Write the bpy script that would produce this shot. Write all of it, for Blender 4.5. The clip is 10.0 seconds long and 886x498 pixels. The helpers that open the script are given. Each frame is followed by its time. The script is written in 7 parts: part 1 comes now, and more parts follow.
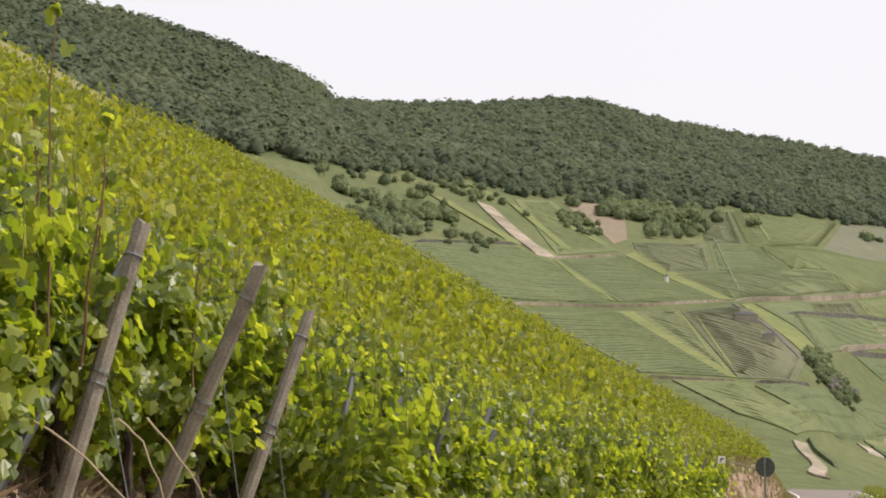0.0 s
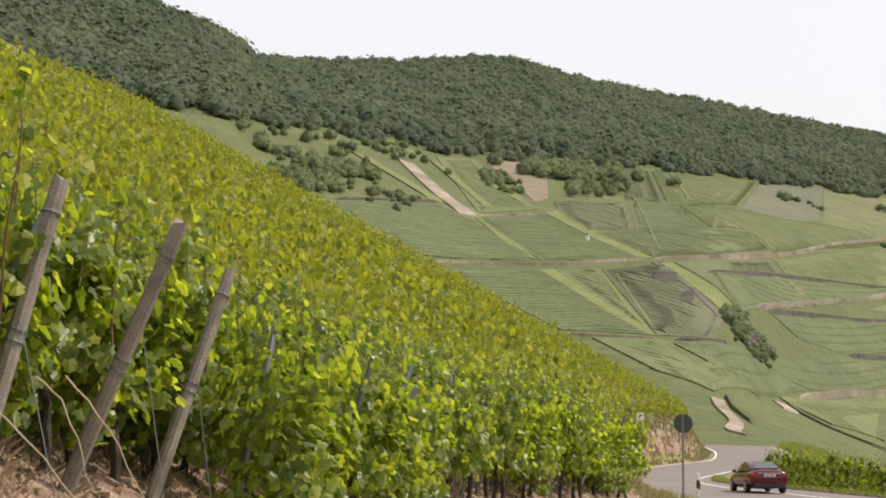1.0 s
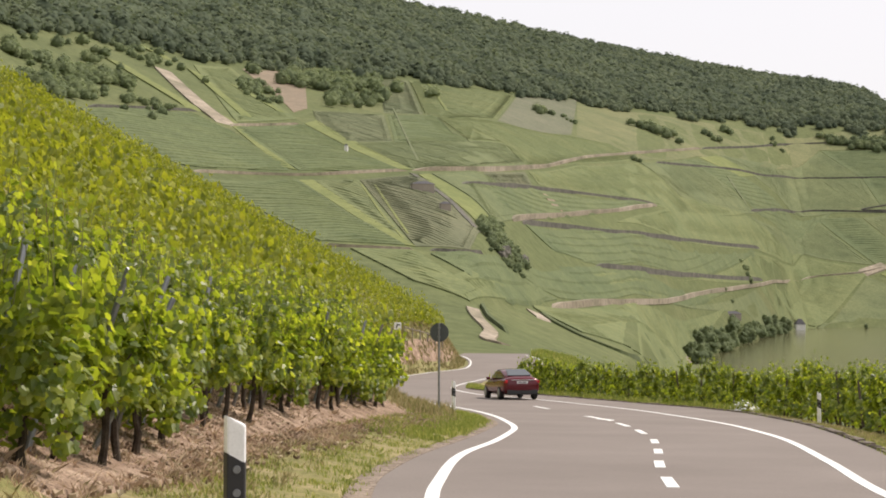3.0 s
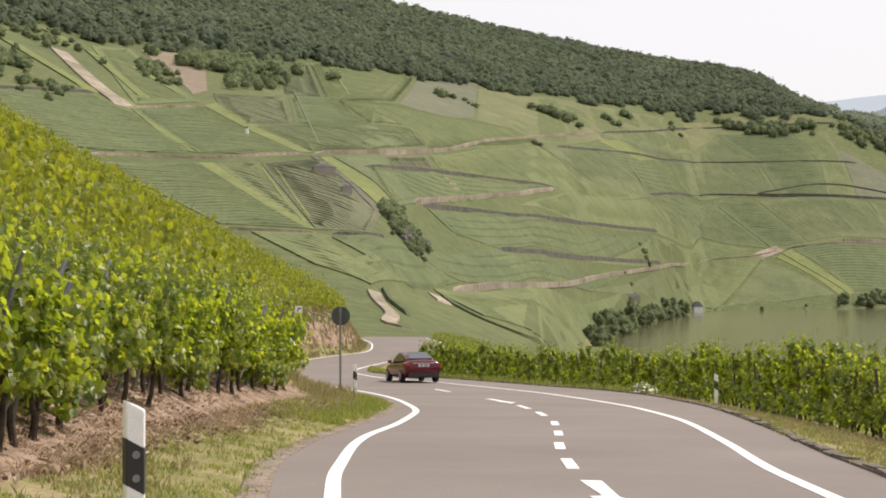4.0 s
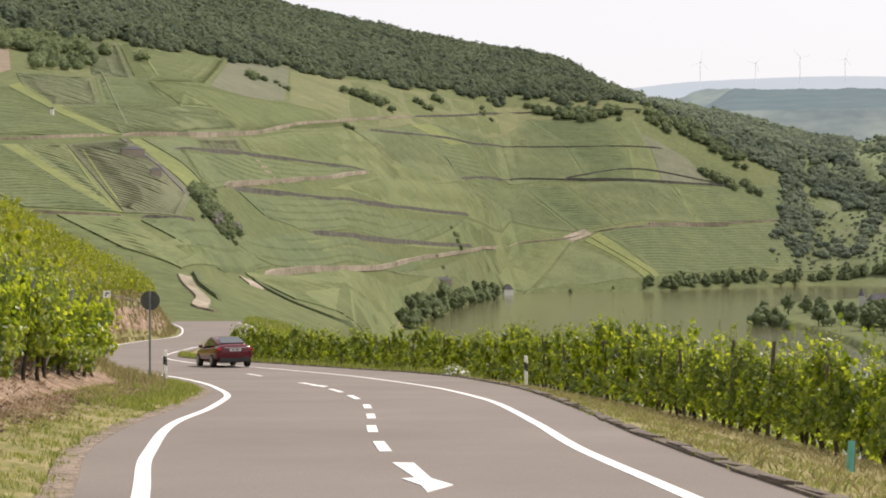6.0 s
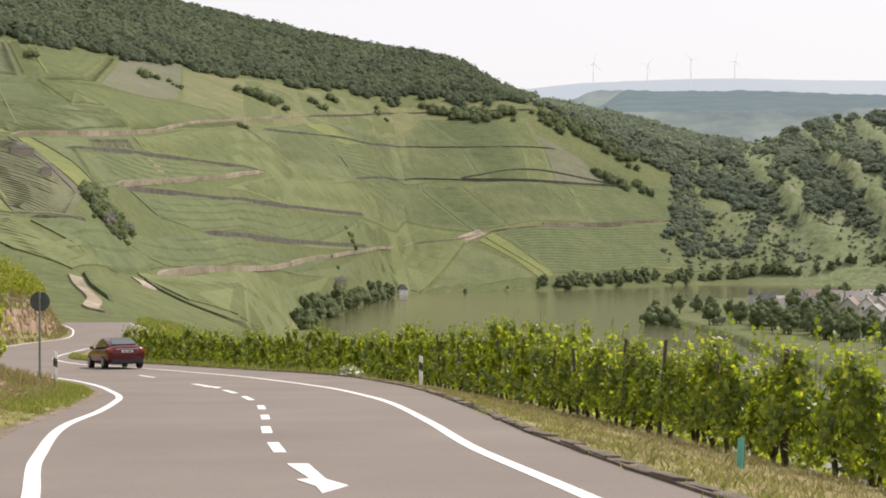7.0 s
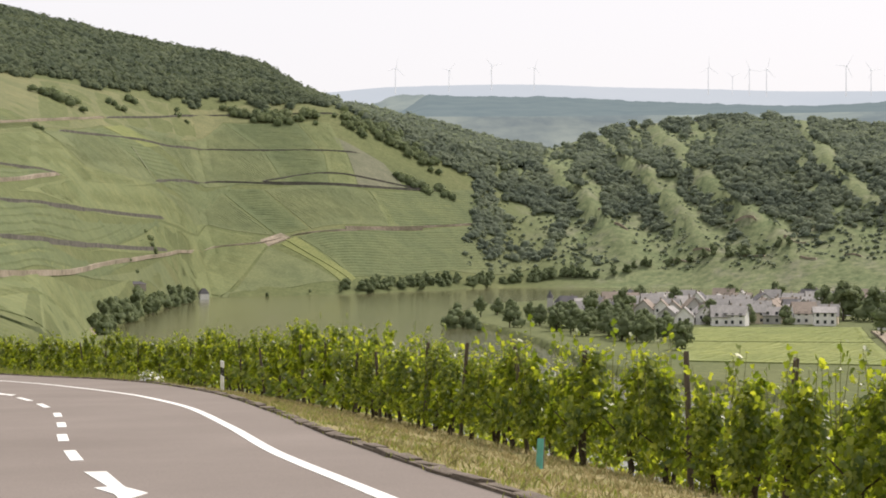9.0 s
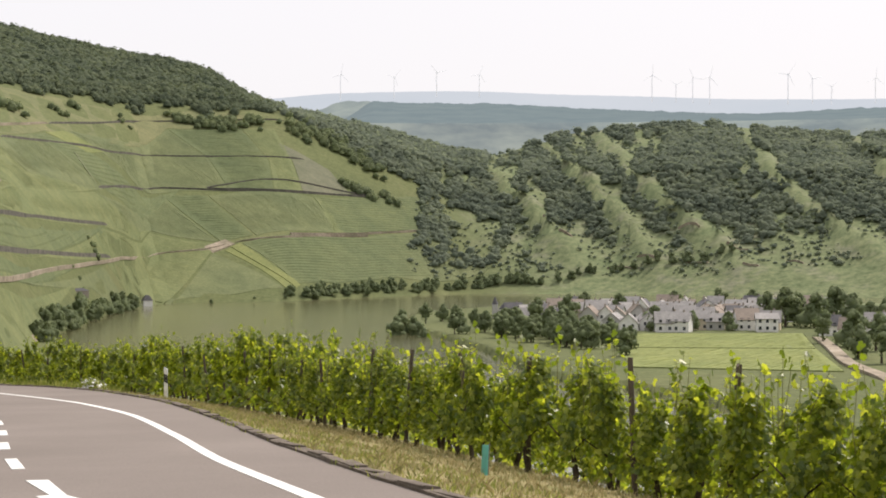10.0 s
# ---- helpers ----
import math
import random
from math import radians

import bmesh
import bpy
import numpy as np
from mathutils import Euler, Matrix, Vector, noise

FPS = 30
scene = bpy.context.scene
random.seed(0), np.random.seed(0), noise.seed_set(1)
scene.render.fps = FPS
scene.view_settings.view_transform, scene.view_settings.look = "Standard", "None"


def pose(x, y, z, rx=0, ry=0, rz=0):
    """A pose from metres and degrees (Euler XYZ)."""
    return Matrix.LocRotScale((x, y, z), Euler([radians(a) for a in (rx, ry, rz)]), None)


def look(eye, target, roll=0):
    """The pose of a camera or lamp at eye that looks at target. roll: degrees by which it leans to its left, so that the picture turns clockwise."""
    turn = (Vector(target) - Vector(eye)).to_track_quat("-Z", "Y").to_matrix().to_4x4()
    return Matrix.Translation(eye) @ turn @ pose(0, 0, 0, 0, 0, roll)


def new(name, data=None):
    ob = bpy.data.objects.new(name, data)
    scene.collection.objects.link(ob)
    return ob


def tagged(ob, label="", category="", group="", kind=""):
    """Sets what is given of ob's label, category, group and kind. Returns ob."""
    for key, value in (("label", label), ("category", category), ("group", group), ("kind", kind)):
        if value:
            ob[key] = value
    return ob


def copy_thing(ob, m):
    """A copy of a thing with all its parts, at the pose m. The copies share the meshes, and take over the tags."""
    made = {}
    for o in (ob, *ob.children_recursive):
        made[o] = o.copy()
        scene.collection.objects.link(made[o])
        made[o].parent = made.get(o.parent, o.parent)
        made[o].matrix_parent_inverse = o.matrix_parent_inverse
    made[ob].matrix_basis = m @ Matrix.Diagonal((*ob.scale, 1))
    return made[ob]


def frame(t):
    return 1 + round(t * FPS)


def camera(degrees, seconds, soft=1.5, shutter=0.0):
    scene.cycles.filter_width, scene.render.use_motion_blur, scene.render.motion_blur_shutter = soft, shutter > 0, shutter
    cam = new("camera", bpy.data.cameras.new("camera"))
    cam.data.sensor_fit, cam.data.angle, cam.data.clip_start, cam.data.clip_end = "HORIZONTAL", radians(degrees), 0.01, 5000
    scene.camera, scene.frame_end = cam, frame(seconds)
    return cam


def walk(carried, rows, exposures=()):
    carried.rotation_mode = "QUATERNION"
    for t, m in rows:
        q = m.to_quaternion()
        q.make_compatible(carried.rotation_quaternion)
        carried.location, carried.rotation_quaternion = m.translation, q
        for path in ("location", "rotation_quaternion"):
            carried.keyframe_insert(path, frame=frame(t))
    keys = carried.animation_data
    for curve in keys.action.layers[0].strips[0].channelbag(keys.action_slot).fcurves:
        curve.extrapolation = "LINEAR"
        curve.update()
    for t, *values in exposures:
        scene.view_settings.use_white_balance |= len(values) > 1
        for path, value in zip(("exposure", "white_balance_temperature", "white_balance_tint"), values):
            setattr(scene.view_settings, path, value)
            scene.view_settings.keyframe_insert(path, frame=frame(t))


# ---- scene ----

# ---------------- camera ----------------
EYE = 1.3
cam = camera(31.45, 10.0, soft=1.85)
# seconds, pan to the right, look up, lean (degrees): a tripod that turns where it stands
ROWS = [
    (0.0, -18.414, 5.753, -0.35), (0.5, -17.414, 5.247, -0.33), (1.0, -15.568, 4.234, -0.28), (1.5, -13.524, 3.231, -0.235),
    (2.0, -11.506, 2.201, -0.185), (2.5, -9.398, 1.553, -0.16), (3.0, -6.796, 1.01, -0.10), (3.2, -5.947, 0.869, -0.09),
    (4.3, -2.264, 0.274, -0.02), (4.5, -1.617, 0.196, 0.0), (5.0, 0.0, 0.0, 0.0), (5.5, 1.626, -0.16, 0.0), (5.7, 2.41, -0.179, 0.01),
    (6.8, 6.726, -0.185, 0.04), (7.0, 7.445, -0.19, 0.044), (7.5, 9.147, -0.183, 0.05), (8.0, 11.214, -0.146, 0.05),
    (8.5, 13.062, -0.124, 0.05), (9.0, 14.627, -0.063, 0.05), (9.5, 15.72, 0.019, 0.045), (10.0, 16.626, 0.175, 0.03),
]
EXPOSURE = 0.19
walk(cam, [(t, pose(0, 0, EYE, 90 + up, lean, -pan)) for t, pan, up, lean in ROWS], [(0.0, EXPOSURE, 6450, 16), (10.0, EXPOSURE, 6450, 16)])

# ---------------- sky and sun ----------------
SUN_AZ, SUN_EL = 62.0, 52.0      # degrees to the right of straight ahead, above the horizon
world = bpy.data.worlds.new("hazy_sky")
scene.world = world
world.use_nodes = True
wn, wl = world.node_tree.nodes, world.node_tree.links
wn.clear()
w_out, w_bg, w_sky = wn.new("ShaderNodeOutputWorld"), wn.new("ShaderNodeBackground"), wn.new("ShaderNodeTexSky")
w_sky.sky_type, w_sky.sun_disc = "NISHITA", False
w_sky.sun_elevation, w_sky.sun_rotation = radians(SUN_EL), radians(SUN_AZ)
w_sky.air_density, w_sky.dust_density, w_sky.ozone_density, w_sky.altitude = 1.0, 6.0, 1.0, 150
w_mix = wn.new("ShaderNodeMix")
w_mix.data_type = "RGBA"
w_mix.inputs["Factor"].default_value = 0.82
w_mix.inputs["B"].default_value = (9.3, 9.3, 9.1, 1)     # thin white cloud cover over the blue
wl.new(w_sky.outputs[0], w_mix.inputs["A"])
wl.new(w_mix.outputs["Result"], w_bg.inputs["Color"])
w_bg.inputs["Strength"].default_value = 0.1
wl.new(w_bg.outputs[0], w_out.inputs[0])
sun = new("sun", bpy.data.lights.new("sun", "SUN"))
sun.data.energy, sun.data.angle, sun.data.color = 3.7, radians(3.0), (1.0, 0.93, 0.80)
sun_dir = Vector((math.sin(radians(SUN_AZ)) * math.cos(radians(SUN_EL)), math.cos(radians(SUN_AZ)) * math.cos(radians(SUN_EL)), math.sin(radians(SUN_EL))))
sun.matrix_world = look(sun_dir * 50, (0, 0, 0))


# ---------------- materials ----------------
def material(name, rough=0.8, metal=0.0, spec=0.3):
    m = bpy.data.materials.new(name)
    m.use_nodes = True
    b = m.node_tree.nodes["Principled BSDF"]
    b.inputs["Roughness"].default_value, b.inputs["Metallic"].default_value = rough, metal
    b.inputs["Specular IOR Level"].default_value = spec
    return m, m.node_tree.nodes, m.node_tree.links, b


def node_noise(n, l, scale, detail=4.0, rough=0.6, vec=None):
    t = n.new("ShaderNodeTexNoise")
    t.inputs["Scale"].default_value, t.inputs["Detail"].default_value, t.inputs["Roughness"].default_value = scale, detail, rough
    if vec is None:
        vec = n.new("ShaderNodeTexCoord").outputs["Object"]
    l.new(vec, t.inputs["Vector"])
    return t.outputs["Fac"]


def ramp(n, l, fac, stops):
    r = n.new("ShaderNodeValToRGB")
    els = r.color_ramp.elements
    while len(els) < len(stops):
        els.new(0.5)
    for e, (p, c) in zip(els, stops):
        e.position, e.color = p, (*c, 1)
    l.new(fac, r.inputs["Fac"])
    return r.outputs["Color"]


def mix(n, l, fac, a, b, mode="MIX"):
    m = n.new("ShaderNodeMix")
    m.data_type, m.blend_type = "RGBA", mode
    for sock, v in (("Factor", fac), ("A", a), ("B", b)):
        if isinstance(v, (int, float)):
            m.inputs[sock].default_value = v
        elif isinstance(v, tuple):
            m.inputs[sock].default_value = (*v, 1)
        else:
            l.new(v, m.inputs[sock])
    return m.outputs["Result"]


def bump(n, l, b, fac, strength=0.3, dist=0.02):
    k = n.new("ShaderNodeBump")
    k.inputs["Strength"].default_value, k.inputs["Distance"].default_value = strength, dist
    l.new(fac, k.inputs["Height"])
    l.new(k.outputs[0], b.inputs["Normal"])


def mottled(name, stops, scale, fine=None, rough=0.85, bump_by=0.0, bump_dist=0.02, spec=0.2, metal=0.0, grit=(0.68, 1.25)):
    """Two scales of variation: broad patches of the stops' colours and a fine grain that lightens and darkens them."""
    m, n, l, b = material(name, rough, metal, spec)
    broad = ramp(n, l, node_noise(n, l, scale), stops)
    grain_fac = node_noise(n, l, fine or scale * 9, 3)
    grain = ramp(n, l, grain_fac, [(0.3, (grit[0],) * 3), (0.7, (grit[1],) * 3)])
    l.new(mix(n, l, 1.0, broad, grain, "MULTIPLY"), b.inputs["Base Color"])
    if bump_by:
        bump(n, l, b, grain_fac, bump_by, bump_dist)
    return m


def leafy(name, dark, mid, light, translucency=0.45, rough=0.45, scale=0.7, spec=0.35, shine=(1.0, 1.0, 0.85)):
    """Leaves: each leaf its own green, with some daylight shining through."""
    m, n, l, b = material(name, rough, 0, spec)
    rnd = n.new("ShaderNodeNewGeometry").outputs["Random Per Island"]
    own = ramp(n, l, rnd, [(0.0, dark), (0.62, mid), (0.86, tuple(0.6 * a + 0.4 * b for a, b in zip(mid, light))), (1.0, light)])
    patch = ramp(n, l, node_noise(n, l, scale, 3), [(0.35, (0.78, 0.8, 0.75)), (0.65, (1.18, 1.15, 1.0))])
    col = mix(n, l, 1.0, own, patch, "MULTIPLY")
    l.new(col, b.inputs["Base Color"])
    tr, ms = n.new("ShaderNodeBsdfTranslucent"), n.new("ShaderNodeMixShader")
    l.new(mix(n, l, 1.0, col, shine, "MULTIPLY"), tr.inputs["Color"])
    ms.inputs[0].default_value = translucency
    l.new(b.outputs[0], ms.inputs[1])
    l.new(tr.outputs[0], ms.inputs[2])
    l.new(ms.outputs[0], n["Material Output"].inputs["Surface"])
    return m


def plain(name, colour, rough=0.5, metal=0.0, spec=0.5, scale=6.0, vary=0.12):
    """Paint, metal or plastic with faint wear."""
    lo, hi = tuple(c * (1 - vary) for c in colour), tuple(min(1, c * (1 + vary)) for c in colour)
    return mottled(name, [(0.3, lo), (0.7, hi)], scale, scale * 12, rough, 0.0, 0.01, spec, metal, (0.93, 1.05))


M_LEAF = leafy("vine_leaf", (0.08, 0.122, 0.03), (0.175, 0.22, 0.048), (0.34, 0.375, 0.11), 0.52, 0.38, 0.7, 0.42, (2.4, 2.3, 0.55))
M_LEAF_HILL = leafy("vine_leaf_hill", (0.14, 0.172, 0.026), (0.225, 0.258, 0.037), (0.31, 0.32, 0.054), 0.44, 0.5, 0.7, 0.3, (1.6, 1.55, 0.6))
# Far woods: leaf colours lifted and blued to paint in haze.
M_FOREST = leafy("hazed_forest_leaf", (0.108, 0.138, 0.098), (0.128, 0.158, 0.108), (0.150, 0.178, 0.115), 0.4, 0.8, 0.02, 0.1)
M_SCRUB = leafy("hazed_scrub_leaf", (0.18, 0.218, 0.178), (0.20, 0.24, 0.192), (0.222, 0.258, 0.204), 0.5, 0.85, 0.02, 0.1)
M_TREE = leafy("hazed_tree_leaf", (0.155, 0.198, 0.11), (0.19, 0.232, 0.13), (0.225, 0.265, 0.145), 0.4, 0.7, 0.08, 0.15)
M_BARK = mottled("vine_bark", [(0.3, (0.035, 0.026, 0.02)), (0.7, (0.10, 0.08, 0.062))], 9, 60, 0.95, 0.8, 0.01)
M_STAKE = mottled("weathered_wood", [(0.3, (0.17, 0.145, 0.12)), (0.7, (0.30, 0.265, 0.225))], 4, 70, 0.9, 0.6, 0.006)
M_STAKE_DARK = mottled("dark_weathered_wood", [(0.3, (0.075, 0.06, 0.048)), (0.7, (0.15, 0.125, 0.10))], 4, 70, 0.9, 0.6, 0.006)
M_STEEL = plain("galvanised_steel", (0.22, 0.23, 0.24), 0.45, 0.7)
M_ASPHALT = mottled("asphalt", [(0.3, (0.180, 0.156, 0.140)), (0.7, (0.216, 0.188, 0.170))], 0.25, 40, 0.92, 0.25, 0.004, 0.12, grit=(0.86, 1.12))
M_PAINT = mottled("road_paint", [(0.3, (0.66, 0.66, 0.64)), (0.7, (0.82, 0.82, 0.80))], 2.5, 60, 0.6, grit=(0.88, 1.06))
M_KERB = mottled("kerb_stone", [(0.3, (0.095, 0.078, 0.062)), (0.7, (0.19, 0.16, 0.13))], 2.5, 30, 0.95, 0.5)
M_WHITE = plain("white_plastic", (0.80, 0.80, 0.80), 0.45)
M_BLACK = plain("black_plastic", (0.02, 0.02, 0.022), 0.5)
M_PATH = mottled("field_path", [(0.3, (0.155, 0.145, 0.095)), (0.5, (0.26, 0.22, 0.165)), (0.7, (0.38, 0.325, 0.26))], 0.04, 0.6, 0.95)
M_WALL = mottled("dry_stone_wall", [(0.3, (0.075, 0.075, 0.062)), (0.7, (0.15, 0.138, 0.118))], 0.15, 1.2, 0.95)
M_HEDGE = mottled("hedge_green", [(0.3, (0.075, 0.095, 0.045)), (0.7, (0.12, 0.14, 0.065))], 0.3, 2.5, 0.95)
M_BUILDING_ROOF = mottled("slate_roof", [(0.3, (0.07, 0.07, 0.08)), (0.7, (0.13, 0.125, 0.13))], 0.3, 3, 0.7)


def ground_material():
    """Grass, straw and bare slate soil in patches of several sizes."""
    m, n, l, b = material("ground_cover", 0.95, 0, 0.1)
    pos = n.new("ShaderNodeTexCoord").outputs["Object"]
    far = ramp(n, l, node_noise(n, l, 0.012, 5, 0.6, pos), [(0.3, (0.093, 0.112, 0.05)), (0.55, (0.117, 0.134, 0.059)), (0.75, (0.142, 0.15, 0.072))])
    near = ramp(n, l, node_noise(n, l, 0.9, 6, 0.7, pos), [(0.3, (0.13, 0.145, 0.045)), (0.5, (0.25, 0.22, 0.10)), (0.72, (0.38, 0.31, 0.19))])
    grain = ramp(n, l, node_noise(n, l, 14, 4, 0.7, pos), [(0.3, (0.6, 0.6, 0.6)), (0.7, (1.3, 1.3, 1.3))])
    near = mix(n, l, 1.0, near, grain, "MULTIPLY")
    xyz = n.new("ShaderNodeSeparateXYZ")
    l.new(pos, xyz.inputs[0])
    mp = n.new("ShaderNodeMapRange")
    mp.inputs["From Min"].default_value, mp.inputs["From Max"].default_value = 130, 200
    l.new(xyz.outputs["Y"], mp.inputs["Value"])
    far = mix(n, l, 1.0, far, ramp(n, l, node_noise(n, l, 0.3, 4, 0.7, pos), [(0.3, (0.7, 0.72, 0.7)), (0.7, (1.25, 1.22, 1.2))]), "MULTIPLY")
    # Mountain grass and slate beyond x 400, greyed to paint in haze.
    hazed_scree = n.new("ShaderNodeMapRange")
    hazed_scree.inputs["From Min"].default_value, hazed_scree.inputs["From Max"].default_value = 400, 470
    l.new(xyz.outputs["X"], hazed_scree.inputs["Value"])
    slate = ramp(n, l, node_noise(n, l, 0.03, 6, 0.7, pos), [(0.3, (0.125, 0.155, 0.078)), (0.52, (0.155, 0.176, 0.092)), (0.74, (0.20, 0.192, 0.145))])
    tuft = ramp(n, l, node_noise(n, l, 0.16, 6, 0.75, pos), [(0.34, (0.55, 0.62, 0.58)), (0.5, (0.95, 0.98, 0.95)), (0.68, (1.35, 1.32, 1.3))])
    slate = mix(n, l, 1.0, slate, tuft, "MULTIPLY")
    far = mix(n, l, hazed_scree.outputs["Result"], far, slate)
    l.new(mix(n, l, mp.outputs["Result"], near, far), b.inputs["Base Color"])
    bump(n, l, b, node_noise(n, l, 20, 4, 0.7, pos), 0.6, 0.05)
    return m


M_GROUND = ground_material()


# ---------------- mesh helpers ----------------
def mesh_of(name, verts, faces, mat, smooth=False):
    me = bpy.data.meshes.new(name)
    me.from_pydata([tuple(map(float, v)) for v in verts] if not isinstance(verts, list) else verts, [], faces)
    if mat:
        me.materials.append(mat)
    me.polygons.foreach_set("use_smooth", [smooth] * len(me.polygons))
    me.update()
    return me


def numpy_mesh(name, verts, faces, mat, smooth=False):
    """A big mesh from an (n, 3) array and an (m, k) array of corner numbers."""
    verts, faces = np.asarray(verts, np.float32), np.asarray(faces, np.int32)
    me = bpy.data.meshes.new(name)
    me.vertices.add(len(verts))
    me.vertices.foreach_set("co", verts.ravel())
    k = faces.shape[1]
    me.loops.add(faces.size)
    me.loops.foreach_set("vertex_index", faces.ravel())
    me.polygons.add(len(faces))
    me.polygons.foreach_set("loop_start", np.arange(0, faces.size, k, dtype=np.int32))
    me.polygons.foreach_set("loop_total", np.full(len(faces), k, np.int32))
    me.polygons.foreach_set("use_smooth", np.full(len(faces), smooth, bool))
    me.materials.append(mat)
    me.update(calc_edges=True)
    return me


def part(name, data, parent, label="", at=None):
    """One mesh as a part under a thing or a part. data: a mesh, or a (bmesh, material) pair."""
    if isinstance(data, tuple):
        bm, mat = data
        me = bpy.data.meshes.new(name)
        bm.to_mesh(me)
        bm.free()
        me.materials.append(mat)
        data = me
    ob = new(name, data)
    ob.parent = parent
    if at is not None:
        ob.matrix_basis = at
    if label:
        tagged(ob, label)
    return ob


def bm_box(sx, sy, sz, bevel=0.0, m=Matrix(), bm=None):
    bm = bm or bmesh.new()
    made = bmesh.ops.create_cube(bm, size=1.0, matrix=m @ Matrix.Diagonal((sx, sy, sz, 1)))["verts"]
    if bevel:
        edges = list({e for v in made for e in v.link_edges})
        bmesh.ops.bevel(bm, geom=edges, offset=bevel, segments=2, affect="EDGES", profile=0.7)
    return bm


def bm_rod(r0, r1, length, sides=10, m=Matrix(), bm=None):
    """A tapered rod from the origin up."""
    bm = bm or bmesh.new()
    bmesh.ops.create_cone(bm, cap_ends=True, segments=sides, radius1=r0, radius2=r1, depth=length, matrix=m @ Matrix.Translation((0, 0, length / 2)))
    return bm


# ---------------- the land ----------------
def spline(x, xs, ys):
    """A smooth curve through knots (cubic Hermite with clipped slopes)."""
    xs, ys = np.asarray(xs, float), np.asarray(ys, float)
    x = np.clip(x, xs[0], xs[-1])
    d = np.diff(ys) / np.diff(xs)
    s = np.concatenate([[d[0]], np.where(d[1:] * d[:-1] > 0, 2 * d[1:] * d[:-1] / np.where(d[1:] + d[:-1] == 0, 1, d[1:] + d[:-1]), 0), [d[-1]]])
    i = np.clip(np.searchsorted(xs, x, side="right") - 1, 0, len(xs) - 2)
    h = xs[i + 1] - xs[i]
    u = (x - xs[i]) / h
    return (2 * u**3 - 3 * u**2 + 1) * ys[i] + (u**3 - 2 * u**2 + u) * h * s[i] + (3 * u**2 - 2 * u**3) * ys[i + 1] + (u**3 - u**2) * h * s[i + 1]


def road_z(y):
    """Height of the carriageway, which runs downhill."""
    return spline(y, [-60, 0, 40, 60, 80, 126, 190, 300], [3.75, 0, -2.5, -3.75, -4.8, -6.9, -8.1, -9.5])


def left_line(y):
    return spline(y, [-60, 0, 8, 14, 18.4, 26.6, 31, 37, 46, 56.6, 70, 90, 107, 125, 138, 150, 166, 186, 200], [0.4, -0.2, -1.1, -1.78, -2.27, -2.75, -2.66, -2.75, -3.7, -5.5, -9.3, -15.5, -18.5, -19, -17.8, -15.7, -16.8, -20.2, -26])


def right_line(y):
    return spline(y, [-60, 0, 14, 18, 25, 33, 41.8, 49, 57.6, 61.4, 75.7, 85, 104, 114, 124.6, 133, 150, 170, 190, 200], [3.1, 2.95, 2.87, 2.84, 3.06, 3.22, 2.85, 2.15, 0.9, 0.1, -4.4, -8.3, -11.7, -12.1, -11.8, -10.2, -8.8, -9.6, -13, -19])


def right_kerb(y):
    return spline(y, [-60, 0, 13, 21, 30, 43, 56, 64, 71, 83, 92, 103, 114, 125, 150, 190], [3.9, 3.85, 3.88, 4.05, 4.5, 4.85, 4.4, 3.0, 0.45, -4.3, -8.2, -10.8, -11.4, -11.1, -8.2, -12.4])


def left_kerb(y):
    return spline(y, [-60, 0, 8, 14, 20.5, 26, 32.6, 40, 49, 55, 70, 90, 107, 125, 138, 150, 166, 186], [-0.4, -1.0, -1.85, -2.65, -3.45, -3.65, -3.6, -3.7, -4.7, -6.0, -9.8, -16, -19, -19.5, -18.3, -16.2, -17.3, -20.7])


CREST_Y = 170.0


def near_land(x, y):
    """The road's shelf, the vineyard bank above it and the slope below it."""
    z = road_z(y)
    right = np.maximum(x - right_kerb(y) - 0.2, 0)
    left = np.maximum(left_kerb(y) - x, 0)
    fall = 0.16 * np.minimum(right, 4.0) + 0.42 * np.clip(right - 4.0, 0, 75)
    # vineyard hillside: a gentle verge, a bank further down the road, then steep; it ends in a spur
    verge = 2.2 - 1.7 * np.clip((y - 85) / 30, 0, 1)
    q = np.clip(left - verge, 0, 200)
    b = np.clip((y - 40) / 15, 0, 1)
    rise = 0.13 * np.minimum(left, verge) + q * 0.55 + (1.1 + np.clip((y - 90) / 30, 0, 1)) * b * b * (3 - 2 * b) * np.clip(q / 2.2, 0, 1)
    back = np.clip((y - CREST_Y) / 40.0, 0, 1)
    back = back * back * (3 - 2 * back)
    keep = 0.07 * left * np.minimum(1, 30 / np.maximum(left, 1))
    rise = rise * (1 - back) + keep * back
    return z - fall + rise


AZ = [-40, -29, -25, -23.4, -22.4, -18, -14, -10, -6, -3, 0, 1, 2, 3, 4, 5, 6, 8, 10, 14, 18, 22, 26, 30, 36]
R0 = [120, 140, 150, 160, 160, 170, 180, 190, 195, 230, 300, 430, 560, 675, 790, 920, 1045, 1070, 1085, 1190, 1290, 1290, 1250, 1220, 1200]
Z0 = [2, -2, -4, -5, -5, -6, -7, -8.5, -9.2, -12, -16, -24, -31.5, -32, -32, -32, -32, -32, -32, -32, -32, -32, -32, -32, -32]
R1 = [160, 190, 200, 205, 210, 225, 240, 250, 270, 380, 500, 545, 600, 690, 806, 936, 1060, 1085, 1100, 1205, 1305, 1305, 1265, 1235, 1215]
E1 = [-0.4, -0.6, -0.8, -0.9, -0.9, -1.0, -1.1, -1.15, -1.1, -1.15, -1.25, -1.9, -2.75, -2.5, -2.1, -1.82, -1.62, -1.58, -1.56, -1.44, -1.33, -1.33, -1.37, -1.4, -1.42]
